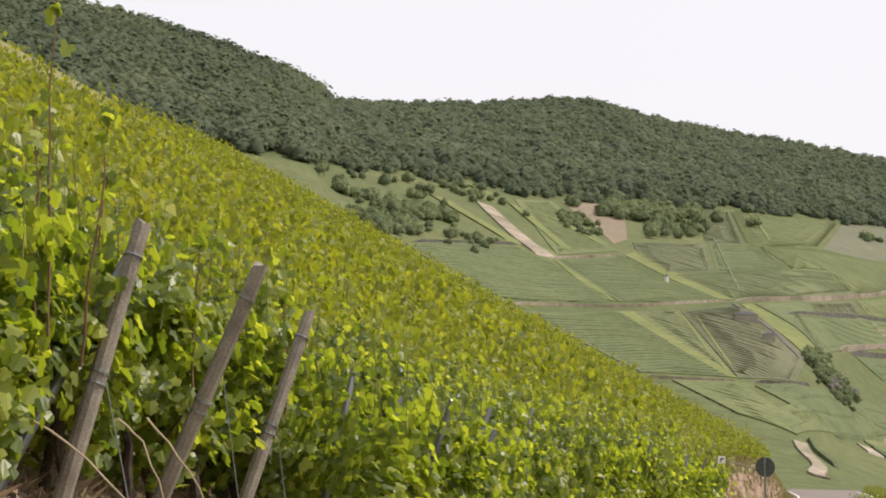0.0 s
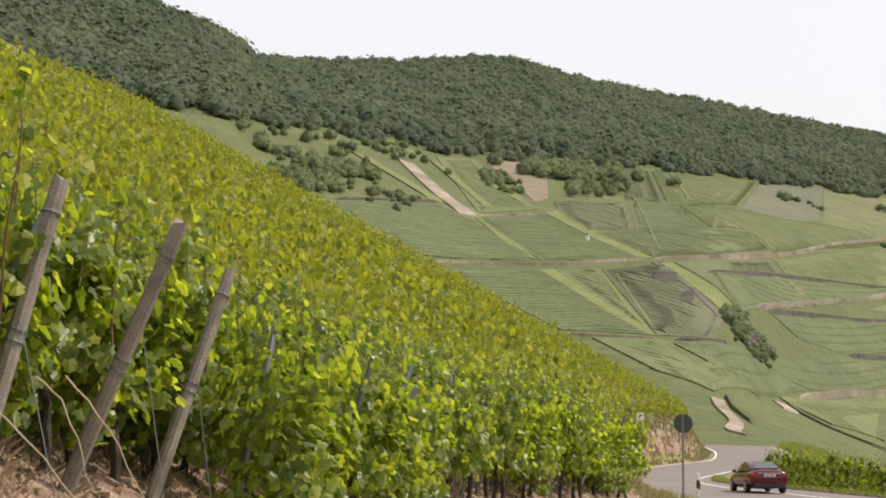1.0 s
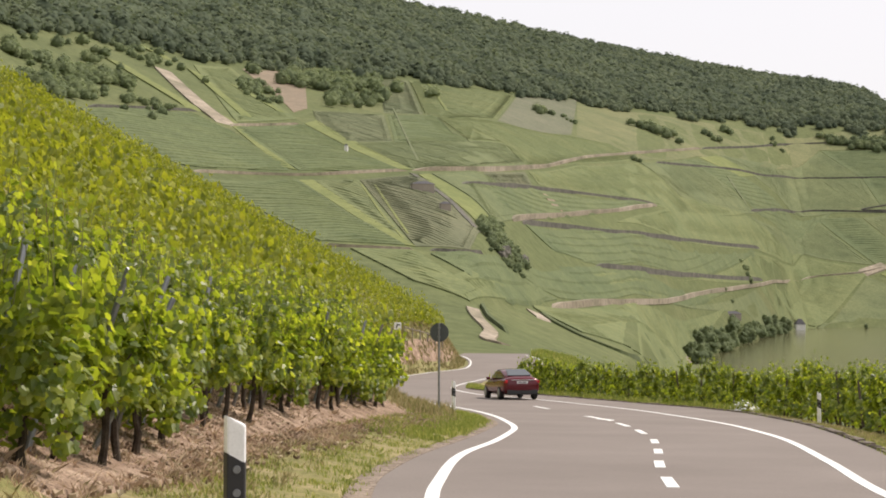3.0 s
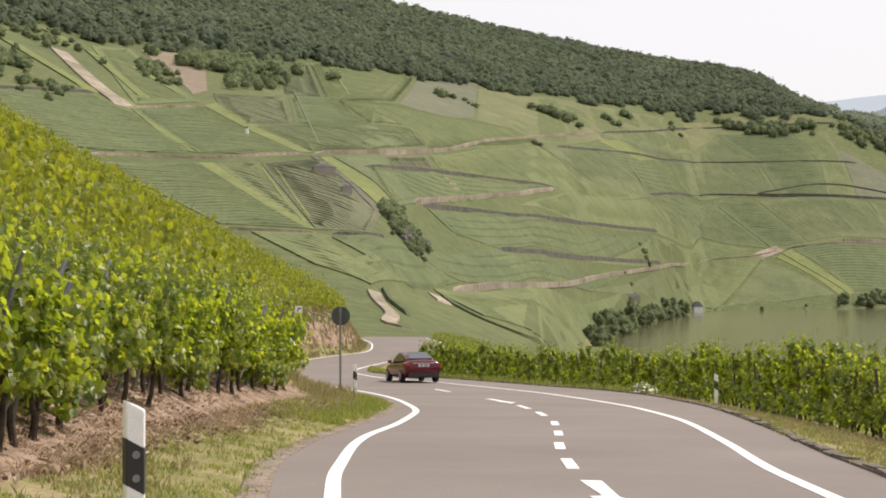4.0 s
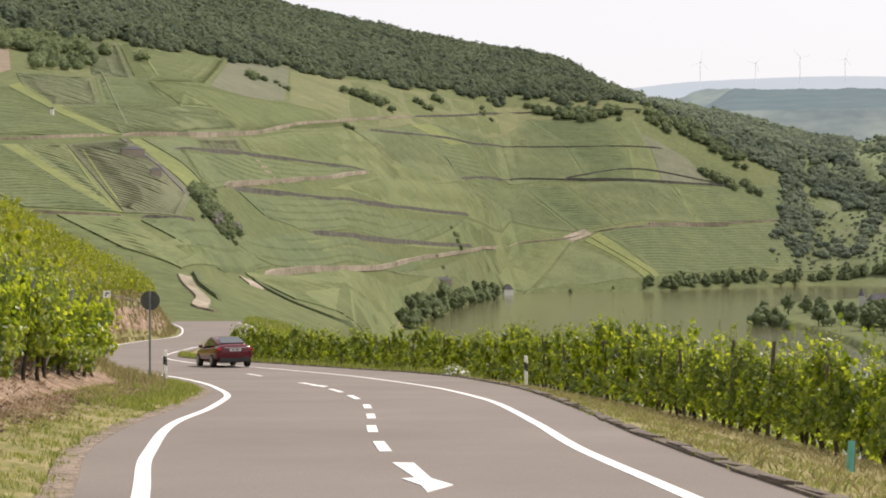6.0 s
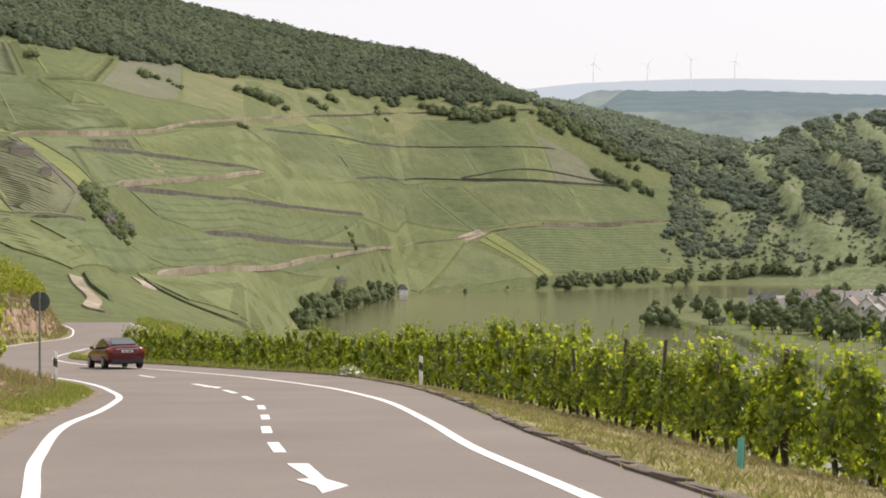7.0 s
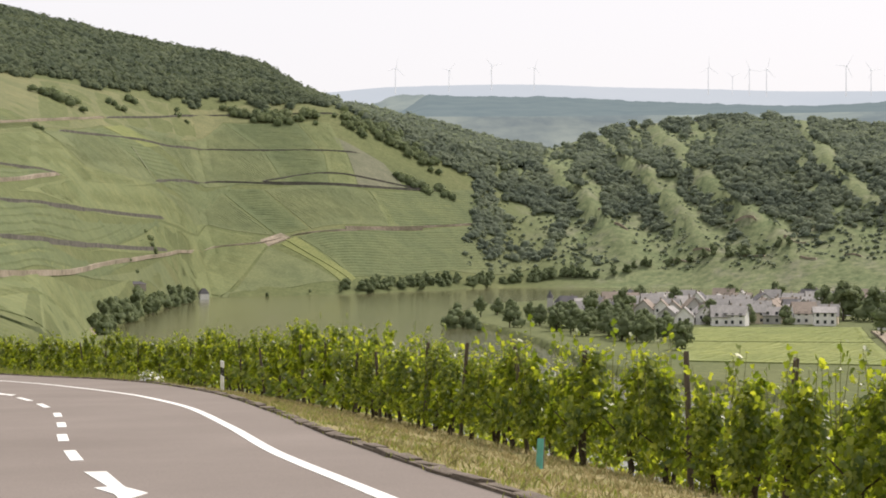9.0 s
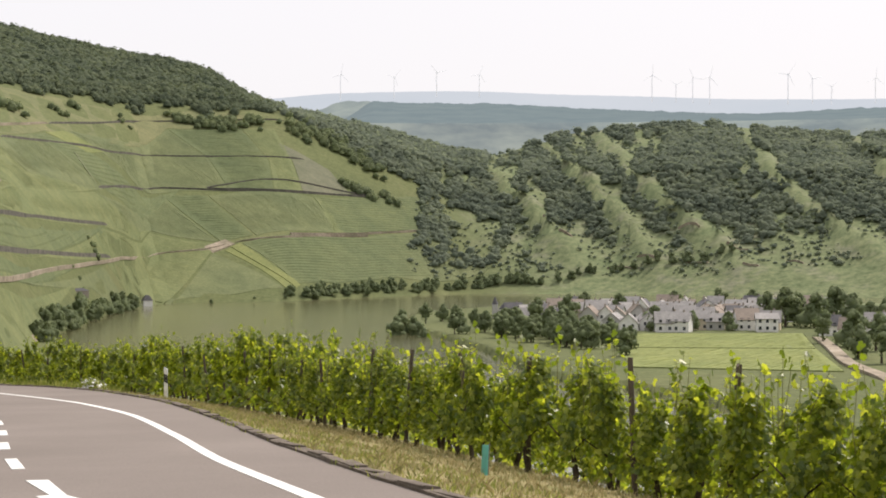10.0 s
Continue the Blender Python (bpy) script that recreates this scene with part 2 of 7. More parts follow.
R2 = [420, 480, 510, 520, 600, 750, 850, 950, 1050, 1150, 1250, 1280, 1310, 1340, 1370, 1400, 1430, 1460, 1480, 1540, 1600, 1560, 1520, 1500, 1500]
E2 = [10, 9.6, 9.1, 8.9, 8.7, 8.2, 7.5, 7.25, 6.85, 6.4, 5.98, 5.88, 5.75, 5.6, 5.45, 5.35, 5.25, 5.2, 5.1, 4.0, 3.0, 2.9, 3.2, 3.0, 3.0]
R3 = [640, 700, 720, 760, 1250, 1400, 1500, 1600, 1700, 1750, 1800, 1800, 1800, 1795, 1790, 1780, 1760, 1720, 1660, 1700, 1800, 1850, 1850, 1850, 1850]
E3 = [15.2, 13.4, 12.2, 11.55, 10.85, 10.85, 11.05, 10.15, 9.35, 8.7, 8.05, 7.85, 7.65, 7.45, 7.25, 7.05, 6.95, 6.5, 5.42, 4.5, 3.6, 4.45, 4.6, 4.2, 4.0]
WATER_Z = EYE - 33.0


def shores(r):
    return np.interp(r, [200, 450, 610, 840, 1085], [10, 5, 2.2, 4.3, 6.6]), np.interp(r, [0, 250, 420, 700, 850, 1000, 1090], [60, 34, 20, 14.9, 15.8, 20.5, 60])


# grassy spurs that run slantwise down the far mountain, placed to fit the camera's view: bearing at each of five
# elevation angles, and breadth
SPUR_E = [-0.5, 0.8, 1.8, 2.9, 4.4]
SPURS = [([21.7, 20.6, 19.7, 18.5, 16.6], 0.62), ([24.5, 23.5, 22.7, 21.6, 19.6], 0.5), ([27.8, 26.0, 24.75, 23.5, 22.3], 0.62), ([32.6, 31.0, 29.7, 28.5, 27.4], 0.55), ([36.5, 35.0, 33.7, 32.4, 31.0], 0.5)]


def ribs(az, e):
    """Positive in the hollows of the far mountain, negative on its grassy spurs."""
    v = 0.75 + 0.24 * np.sin(az * 2.3 + e * 1.4) + 0.12 * np.sin(az * 6.1 - e * 2.1 + 1) + 0.08 * np.sin(az * 5.2 + e * 6.0)
    for k, (bearing, w) in enumerate(SPURS):
        wide = 0.52 * w * (1 + 0.45 * np.sin(e * 4.3 + 2 * k)) * (1 + 0.9 * np.clip(1.2 - e, 0, 2))
        v = v - 1.7 * np.exp(-((az - np.interp(e, SPUR_E, bearing) + 0.12 * np.sin(e * 6 + k)) / wide) ** 2)
    return v


def far_land(x, y):
    r, az = np.hypot(x, y), np.degrees(np.arctan2(x, y))
    a = np.clip(az, -40, 36)
    r0, z0, r1, e1, r2, e2, r3, e3 = (spline(a, AZ, k) for k in (R0, Z0, R1, E1, R2, E2, R3, E3))
    z1, z2, z3 = (q * np.tan(np.radians(e)) for q, e in ((r1, e1), (r2, e2), (r3, e3)))
    plain_z = np.where(az > 0, -31.0, z0)
    z = np.where(r < r0, plain_z + (z0 - plain_z) * np.clip(r / r0, 0, 1) ** 8, 0)
    for ra, za, rb, zb in ((r0, z0, r1, z1), (r1, z1, r2, z2), (r2, z2, r3, z3)):
        u = np.clip((r - ra) / np.maximum(rb - ra, 1), 0, 1)
        z = np.where((r >= ra) & (r < rb), za + (zb - za) * u, z)
    z = np.where(r >= r3, z3 - np.minimum(r - r3, 600) * 0.12, z)
    steep = np.clip((az - 15.5) / 4, 0, 1) * np.clip((r - r1) / 120, 0, 1) * np.clip((r3 - r) / 60, 0, 1)
    z = z - steep * 6.5 * ribs(a, np.degrees(np.arctan2(z, r)))
    sl, sr = shores(r)
    wet = (az > sl) & (az < sr) & (r < r0) & (r > 150)
    z = np.where(wet, -37.0, z)
    return z + EYE


def ground(x, y):
    x, y = np.asarray(x, float), np.asarray(y, float)
    r = np.hypot(x, y)
    u = np.clip((r - 185) / 80, 0, 1)
    u = u * u * (3 - 2 * u)
    return near_land(x, y) * (1 - u) + far_land(x, y) * u


def ground_sheet():
    fine = np.arange(-37, 35.01, 0.2)
    az = np.radians(np.concatenate([np.arange(-180, -37, 4.0), fine, np.arange(36, 180, 4.0)]))
    rr = np.concatenate([[0.3, 1.5], np.arange(3, 64, 0.5), np.geomspace(64, 300, 70)[0:], np.geomspace(310, 2400, 150), [2700, 3200, 4000, 4800]])
    A, R = np.meshgrid(az, rr)
    x, y = R * np.sin(A), R * np.cos(A)
    z = ground(x, y)
    # sink the sheet under the carriageway
    on = (x > left_kerb(y) - 0.05) & (x < right_kerb(y) + 0.1) & (y < 196) & (y > -58)
    z = np.where(on, z - 0.12, z)
    nr, na = A.shape
    k = np.arange(nr * na).reshape(nr, na)
    kn = np.roll(k, -1, axis=1)
    faces = np.stack([k[:-1], k[1:], kn[1:], kn[:-1]], -1).reshape(-1, 4)
    ob = new("ground", numpy_mesh("ground", np.stack([x, y, z], -1).reshape(-1, 3), faces, M_GROUND, True))
    return tagged(ob, "grassy slopes and bare slate soil of a river valley", "ground", kind="structure")


ground_sheet()


def ribbon(name, left, right, y0, y1, step, lift, mat, label, category="", kind="structure", down=0.25):
    """A strip between two curves x(y) on the road's surface, with sides."""
    y = np.arange(y0, y1 + step / 2, step)
    xl, xr, z = left(y), right(y), road_z(y) + lift
    v = np.concatenate([np.stack([xl, y, z - down], -1), np.stack([xl, y, z], -1), np.stack([xr, y, z], -1), np.stack([xr, y, z - down], -1)])
    n = len(y)
    i = np.arange(n - 1)
    f = np.concatenate([np.stack([a * n + i, b * n + i, b * n + i + 1, a * n + i + 1], -1) for a, b in ((0, 1), (1, 2), (2, 3))])
    ob = new(name, numpy_mesh(name, v, f, mat))
    return tagged(ob, label, category or name, kind=kind)


ribbon("road", lambda y: left_kerb(y) + 0.25, right_kerb, -58, 194, 0.5, 0.0, M_ASPHALT, "grey asphalt country road winding downhill")
ribbon("edge_line", lambda y: left_line(y) - 0.08, lambda y: left_line(y) + 0.08, 4, 188, 0.4, 0.006, M_PAINT, "solid white painted line along the asphalt edge", down=0.005)
ribbon("edge_line", lambda y: right_line(y) - 0.08, lambda y: right_line(y) + 0.08, 4, 188, 0.4, 0.006, M_PAINT, "solid white painted line along the asphalt edge", down=0.005)

water = new("river", mesh_of("river", [(-200, 150, WATER_Z), (1300, 150, WATER_Z), (1300, 1600, WATER_Z), (-200, 1600, WATER_Z)], [(0, 1, 2, 3)], None))
mw, nw, lw, bw = material("river_water", 0.12, 0, 0.5)
lw.new(ramp(nw, lw, node_noise(nw, lw, 0.01, 3), [(0.3, (0.10, 0.10, 0.05)), (0.7, (0.125, 0.122, 0.062))]), bw.inputs["Base Color"])
bump(nw, lw, bw, node_noise(nw, lw, 0.35, 4), 0.25, 0.25)
water.data.materials.append(mw)
tagged(water, "calm olive-green river reflecting the wooded bank", "river", kind="structure")


# ---------------- vines ----------------
# half a lobed vine leaf, 1 long, from its stalk to its tip
LOBES = [(0.30, -0.16), (0.56, 0.20), (0.34, 0.44), (0.40, 0.74)]


def leaf_cloud(name, centres, normals, sizes, mat, rng, cup=0.42):
    """Lobed leaves folded along the midrib, each hanging from its centre and facing its normal."""
    n = len(centres)
    nrm = normals / np.linalg.norm(normals, axis=1, keepdims=True)
    down = np.tile([0.0, 0.0, -1.0], (n, 1)) + rng.normal(0, 0.55, (n, 3))
    tip = down - nrm * (down * nrm).sum(1, keepdims=True)
    tip /= np.linalg.norm(tip, axis=1, keepdims=True) + 1e-9
    side = np.cross(nrm, tip)
    shape = [(0, 0, 0), (0, 1, -0.05)] + [(x, y, -cup * x) for x, y in LOBES] + [(-x, y, -cup * x) for x, y in LOBES]
    shape = np.array(shape) - (0, 0.4, 0)
    size = sizes[:, None, None]
    v = centres[:, None, :] + size * (shape[None, :, 0:1] * side[:, None, :] + shape[None, :, 1:2] * tip[:, None, :] + shape[None, :, 2:3] * nrm[:, None, :])
    f = np.array([[0, 2, 3, 4, 5, 1], [1, 9, 8, 7, 6, 0]])
    faces = (np.arange(n)[:, None, None] * 10 + f[None]).reshape(-1, 6)
    return numpy_mesh(name, v.reshape(-1, 3), faces, mat)


def quad_cloud(name, centres, normals, sizes, mat, rng, long=1.15, upright=0.0):
    """Small pointed leaves of one folded diamond each, for foliage further off."""
    n = len(centres)
    nrm = normals / np.linalg.norm(normals, axis=1, keepdims=True)
    t = rng.normal(0, 1, (n, 3)) + (0, 0, upright)
    t -= nrm * (t * nrm).sum(1, keepdims=True)
    t /= np.linalg.norm(t, axis=1, keepdims=True) + 1e-9
    side = np.cross(nrm, t)
    h = sizes[:, None] / 2
    v = np.stack([centres - side * h, centres - t * h * long - nrm * h * 0.3, centres + side * h, centres + t * h * long - nrm * h * 0.3], 1)
    return numpy_mesh(name, v.reshape(-1, 3), np.arange(n * 4).reshape(-1, 4), mat)


def foliage_points(rng, count, half_x, half_y, z0, z1, ragged=0.12):
    """Points in a trained wall of leaves, thicker in its middle height, with shoots above and strands below."""
    x = rng.uniform(-half_x, half_x, count)
    u = rng.beta(1.5, 1.25, count)
    z = z0 + (z1 - z0) * u
    bulge = half_y * (0.62 + 0.5 * np.sin(np.pi * np.clip(u, 0, 1)) ** 0.8) * (1 + 0.3 * np.sin(x * 6.3 + z * 4.1 + rng.uniform(0, 6)))
    y = np.where(rng.random(count) < 0.78, np.sign(rng.uniform(-1, 1, count)) * bulge * rng.uniform(0.72, 1.08, count), rng.uniform(-1, 1, count) * bulge)
    p = np.stack([x, y, z + rng.normal(0, ragged, count)], -1)
    nrm = np.stack([x / half_x * 0.9 + rng.normal(0, 0.45, count), np.sign(y) * 0.9 + rng.normal(0, 0.45, count), 0.55 + rng.normal(0, 0.4, count)], -1)
    return p, nrm


def trunk_mesh(rng, height):
    """A gnarled old vine stem that kinks as it rises and forks at the head."""
    bm = bmesh.new()
    rings, px, py = [], 0.0, 0.0
    steps = 6
    for i in range(steps + 1):
        u = i / steps
        px, py = px + rng.normal(0, 0.018), py + rng.normal(0, 0.018)
        r = (0.046 - 0.014 * u) * (1 + rng.normal(0, 0.14)) + (0.012 if i in (0, steps) else 0)
        rings.append([bm.verts.new((px + r * math.cos(a * math.tau / 7), py + r * math.sin(a * math.tau / 7), u * height - 0.08)) for a in range(7)])
    for lo, hi in zip(rings, rings[1:]):
        for a in range(7):
            bm.faces.new((lo[a], lo[(a + 1) % 7], hi[(a + 1) % 7], hi[a]))
    bm.faces.new(rings[-1])
    for s in (-1, 1):
        bm_rod(0.016, 0.008, 0.5, 5, Matrix.Translation((px, py, height - 0.12)) @ pose(0, 0, 0, 12 * s, 48 * s, 0), bm)
    return bm, M_BARK


def shoots_mesh(rng, count, half_x, half_y, z0, z1):
    """Thin green canes that rise above the leaves."""
    bm = bmesh.new()
    tops = []
    for _ in range(count):
        x, y, h = rng.uniform(-half_x, half_x), rng.uniform(-half_y, half_y) * 0.7, rng.uniform(0.3, 1.0) * (z1 - z0)
        m = Matrix.Translation((x, y, z0 - 0.35)) @ pose(0, 0, 0, rng.normal(0, 9), rng.normal(0, 9), 0)
        bm_rod(0.006, 0.003, h + 0.35, 4, m, bm)
        tops += [m @ Vector((rng.normal(0, 0.05), rng.normal(0, 0.05), 0.35 + h * k)) for k in (0.25, 0.45, 0.65, 0.85, 1.0)]
    return bm, np.array([tuple(t) for t in tops])


def build_vine(seed, leaves, half_x, half_y, z0, z1, top, leaf=(0.10, 0.17), label="", taper=0.0):
    rng = np.random.default_rng(seed)
    root = new("grape_vine")
    part("trunk", trunk_mesh(rng, z0 + 0.25), root, "dark gnarled bark")
    bm, tops = shoots_mesh(rng, 7, half_x, half_y, z1 - 0.1, top)
    tagged(part("new_growth", (bm, M_SHOOT), root), kind="stuff")
    tufts_n = leaves // 13
    c, face = foliage_points(rng, tufts_n, half_x * 0.92, half_y * 0.92, z0, z1, 0.05)
    own = rng.integers(0, tufts_n, leaves)
    drop = np.abs(rng.normal(0, 1, leaves))
    p = c[own] + rng.normal(0, 1, (leaves, 3)) * (0.085, 0.075, 0.07) - np.outer(drop, (0, 0, 0.07))
    nrm = face[own] + rng.normal(0, 0.4, (leaves, 3))
    narrow = 1 - taper * np.clip((p[:, 2] - z0) / (z1 - z0), 0, 1.1) ** 1.3
    p[:, 0], p[:, 1] = p[:, 0] * narrow, p[:, 1] * narrow
    small = rng.normal(0, 1, (len(tops), 3)) + (0, 0, 0.6)
    p, nrm = np.concatenate([p, tops]), np.concatenate([nrm, small])
    size = np.concatenate([rng.uniform(*leaf, leaves), rng.uniform(0.05, 0.10, len(tops))])
    part("foliage", leaf_cloud("foliage", p, nrm, size, M_LEAF, rng), root, "bright green lobed leaves")
    return tagged(root, label, "vine")


M_SHOOT = plain("green_shoot", (0.16, 0.17, 0.05), 0.6)

# rows above the road run uphill; each begins at the verge
LEFT_ROWS = [7.3 + 1.04 * i for i in range(31)]


def left_front(y):
    return spline(y, [0, 9.6, 11.6, 12.5, 14.4, 18, 22, 26, 32, 39, 55, 80, 105, 125, 140, 155, 172], [-5.6, -5.45, -5.4, -4.85, -4.85, -5.5, -6.05, -6.2, -6.1, -5.95, -10.6, -15.4, -20.6, -21.5, -20.6, -18.6, -20.5])


LEFT_LABEL = "leafy grape vine trained upright at a row's end above the road"
RIGHT_LABEL = "leafy grape vine trained upright beside the road's lower verge"
left_kinds = [build_vine(11 + k, 820, 0.55, 0.29, 0.72 if k != 3 else 0.3, 1.85, 2.45, (0.065, 0.13), label=LEFT_LABEL) for k in range(5)]
right_kinds = [build_vine(31 + k, 1000, 0.40, 0.30, 0.28, 1.5, 2.02, (0.05, 0.095), RIGHT_LABEL, 0.55) for k in range(5)]
right_far_kinds = [build_vine(51 + k, 320, 0.42, 0.27, 0.25, 1.85, 2.25, (0.09, 0.15), RIGHT_LABEL, 0.5) for k in range(3)]
rng = np.random.default_rng(5)


def place(kinds, used, k, m, group):
    """The first use of a kind moves the built vine, later ones copy it."""
    k = k % len(kinds)
    if k in used:
        ob = copy_thing(kinds[k], m @ Matrix.Diagonal((*(1 / c for c in kinds[k].scale), 1)))
    else:
        used.add(k)
        ob = kinds[k]
        ob.matrix_basis = m
    return tagged(ob, group=group)


used_l, used_r, used_far = set(), set(), set()
for i, y in enumerate(LEFT_ROWS):
    for j in range(2):
        x = float(left_front(y)) - (0.42 if y < 12 else 0.2) - 1.05 * j + rng.normal(0, 0.08)
        yy = y + rng.normal(0, 0.07)
        m = pose(x, yy, float(ground(x, yy)), 0, rng.normal(0, 3), (0 if rng.random() < 0.5 else 180) + rng.normal(0, 9)) @ Matrix.Diagonal((1, 1, rng.uniform(0.92, 1.08), 1))
        place(left_kinds, used_l, int(rng.integers(5)) if i > 2 or j else i * 2 + j, m, "vines at the row ends above the road")

for x, y, turn in ((-5.6, 7.7, 20), (-5.95, 8.05, 190), (-6.0, 9.5, 10), (-6.0, 10.85, 170), (-6.0, 12.3, 30)):
    place(left_kinds, used_l, 3, pose(x, y, float(ground(x, y)), 0, 0, turn), "vines at the row ends above the road")


def right_front(y):
    return spline(y, [0, 10, 18, 28.6, 43, 50, 60, 71, 83, 93, 110], [8.5, 8.4, 8.1, 7.6, 7.1, 6.8, 5.7, 2.5, -2.7, -6.7, -9])


y, right_spots = 6.5, []
while y < 93:
    x = float(right_front(y))
    dx = (float(right_front(y + 0.2)) - x) / 0.2
    right_spots.append((x, y, math.atan2(1, dx)))
    y += 1.2 / math.hypot(1, dx)
for i, (x, y, along) in enumerate(right_spots):
    away = along - math.pi / 2
    for j in range(2):
        a = 0.25 + 1.2 * j
        xx, yy = x + a * math.cos(away) + rng.normal(0, 0.06), y + a * math.sin(away) + rng.normal(0, 0.06)
        m = pose(xx, yy, float(ground(xx, yy)), 0, rng.normal(0, 3), math.degrees(away) + (0 if rng.random() < 0.5 else 180) + rng.normal(0, 10)) @ Matrix.Diagonal((1, 1, rng.uniform(0.86, 1.16), 1))
        if y > 38:
            place(right_far_kinds, used_far, i + j, m, "vines along the lower verge")
            continue
        place(right_kinds, used_r, int(rng.integers(5)) if i > 2 or j else i * 2 + j, m, "vines along the lower verge")


def hillside_vines():
    """The rest of the rows, up the hillside, as one body of leaves."""
    rng = np.random.default_rng(8)
    pts, nrm, size = [], [], []
    y = 7.3
    while y < 171:
        front = float(left_front(y)) - (2.2 if y < 39.5 else 0.0)
        length = 20 + min(45.0, y * 0.75)
        dens = 62 if y < 25 else 42 if y < 60 else 26
        for part_len, d, s in ((14, dens, 0.14 if y < 40 else 0.19), (length - 14, dens * 0.62, 0.19 if y < 60 else 0.24)):
            k = int(part_len * d)
            p, q = foliage_points(rng, k, part_len / 2, 0.25, 0.5, 1.7, 0.16)
            phase = rng.uniform(0, 6)
            lumps = 0.34 * np.cos(p[:, 0] * 5.6 + phase) + 0.16 * np.sin(p[:, 0] * 2.3 + rng.uniform(0, 6))
            p[:, 0] -= 0.85 * np.sin(p[:, 0] * 5.6 + phase) / 5.6
            p[:, 2] += lumps * np.clip(p[:, 2] - 0.9, 0, 1) * 1.6
            up = rng.random(k) < 0.10
            p[up, 2] += rng.uniform(0.1, 0.6, up.sum())
            q[:, 0] = rng.normal(0.25, 0.5, k)
            p[:, 0] += front - part_len / 2 - (0 if part_len == 14 else 14)
            p[:, 1] += y + rng.normal(0, 0.03)
            p[:, 2] += ground(p[:, 0], p[:, 1])
            pts.append(p), nrm.append(q), size.append(rng.uniform(0.75, 1.25, k) * s)
        y += 1.04
    p, q, s = np.concatenate(pts), np.concatenate(nrm), np.concatenate(size)
    ob = new("hillside_vines", quad_cloud("hillside_vines", p, q, s * 0.9, M_LEAF_HILL, rng, 1.9, 2.5))
    return tagged(ob, "dense rows of yellow-green vines climbing the steep hillside", "vineyard", kind="stuff")


hillside_vines()


def lower_vines():
    """Rows below the road, running down towards the river."""
    rng = np.random.default_rng(9)
    pts, nrm = [], []
    for x, y, along in right_spots:
        away = along - math.pi / 2
        k = 110
        p, q = foliage_points(rng, k, 3.0, 0.2, 0.4, 1.45, 0.14)
        c, s_ = math.cos(away), math.sin(away)
        a, b = p[:, 0] + 5.0, p[:, 1].copy()
        p[:, 0], p[:, 1] = x + a * c - b * s_, y + a * s_ + b * c
        p[:, 2] += ground(p[:, 0], p[:, 1])
        pts.append(p), nrm.append(q)
    p, q = np.concatenate(pts), np.concatenate(nrm)
    ob = new("lower_vines", quad_cloud("lower_vines", p, q, rng.uniform(0.12, 0.2, len(p)), M_LEAF, rng))
    return tagged(ob, "rows of green vines falling away below the road", "vineyard", kind="stuff")


lower_vines()


# ---------------- stakes ----------------
def stake(x, y, lean_x, lean_y, length, r, mat, label, name="vine_stake", group=""):
    """A post with a split, uneven head, leaning out of the row."""
    bm = bmesh.new()
    sides, steps = 9, 5
    rs = np.random.default_rng(int(abs(x * 131 + y * 977)))
    rings = []
    for i in range(steps + 1):
        u = i / steps
        rr = r * (1.06 - 0.16 * u)
        rings.append([bm.verts.new((rr * (1 + rs.normal(0, 0.05)) * math.cos(a * math.tau / sides), rr * (1 + rs.normal(0, 0.05)) * math.sin(a * math.tau / sides),
                                    u * (length + 0.3) - 0.3 + (rs.uniform(-0.5, 0.5) * r if i == steps else 0))) for a in range(sides)])
    for lo, hi in zip(rings, rings[1:]):
        for a in range(sides):
            bm.faces.new((lo[a], lo[(a + 1) % sides], hi[(a + 1) % sides], hi[a]))
    bm.faces.new(rings[-1])
    me = bpy.data.meshes.new(name)
    bm.to_mesh(me)
    bm.free()
    me.materials.append(mat)
    ob = new(name, me)
    ob.matrix_basis = pose(x, y, float(ground(x, y)), lean_y, lean_x, rs.uniform(0, 90))
    return tagged(ob, label, "stake", group)


WOOD_LABEL = "weathered grey wooden stake leaning out at a vine row's end"
STEEL_LABEL = "thin galvanised steel stake leaning in a vine row"
for x, y, lean, length, r in ((-5.55, 8.83, 15.5, 2.1, 0.062), (-5.63, 10.16, 23, 2.1, 0.062), (-5.66, 11.6, 21.5, 2.06, 0.058)):
    post = stake(x, y, lean, 2, length, r, M_STAKE, WOOD_LABEL, group="leaning stakes at the row ends")
    for k in (0.46, 0.5, 0.88):
        part("wire_tie", (bm_rod(r * 1.12, r * 1.1, 0.012, 12, Matrix.Translation((0, 0, length * k)) @ pose(0, 0, 0, 7 * math.sin(k * 40), 5, 0)), M_STEEL), post, "rusty wire wound round the stake")
stake(-5.92, 8.72, 29, 0, 1.9, 0.036, M_STEEL, "flat grey metal stake leaning beside a wooden one", group="leaning stakes at the row ends")
for i, y in enumerate(LEFT_ROWS):
    if y > 12.2:
        stake(float(left_front(y)) - 0.42, y - 0.22, 19 + rng.normal(0, 6), rng.normal(0, 4), 1.85 + rng.normal(0, 0.12), 0.033, M_STEEL if rng.random() < 0.75 else M_STAKE, STEEL_LABEL, group="leaning stakes at the row ends")
for i, (x, y, along) in enumerate(right_spots):
    if i % 5 in (0, 3):
        stake(x + 0.12, y + 0.3, -4 + rng.normal(0, 3), rng.normal(0, 3), 1.72 + rng.normal(0, 0.12), 0.04, M_STAKE_DARK, "dark weathered wooden stake in the lower vine row", group="stakes along the lower verge")


M_CANE = plain("brown_cane", (0.15, 0.085, 0.04), 0.6)


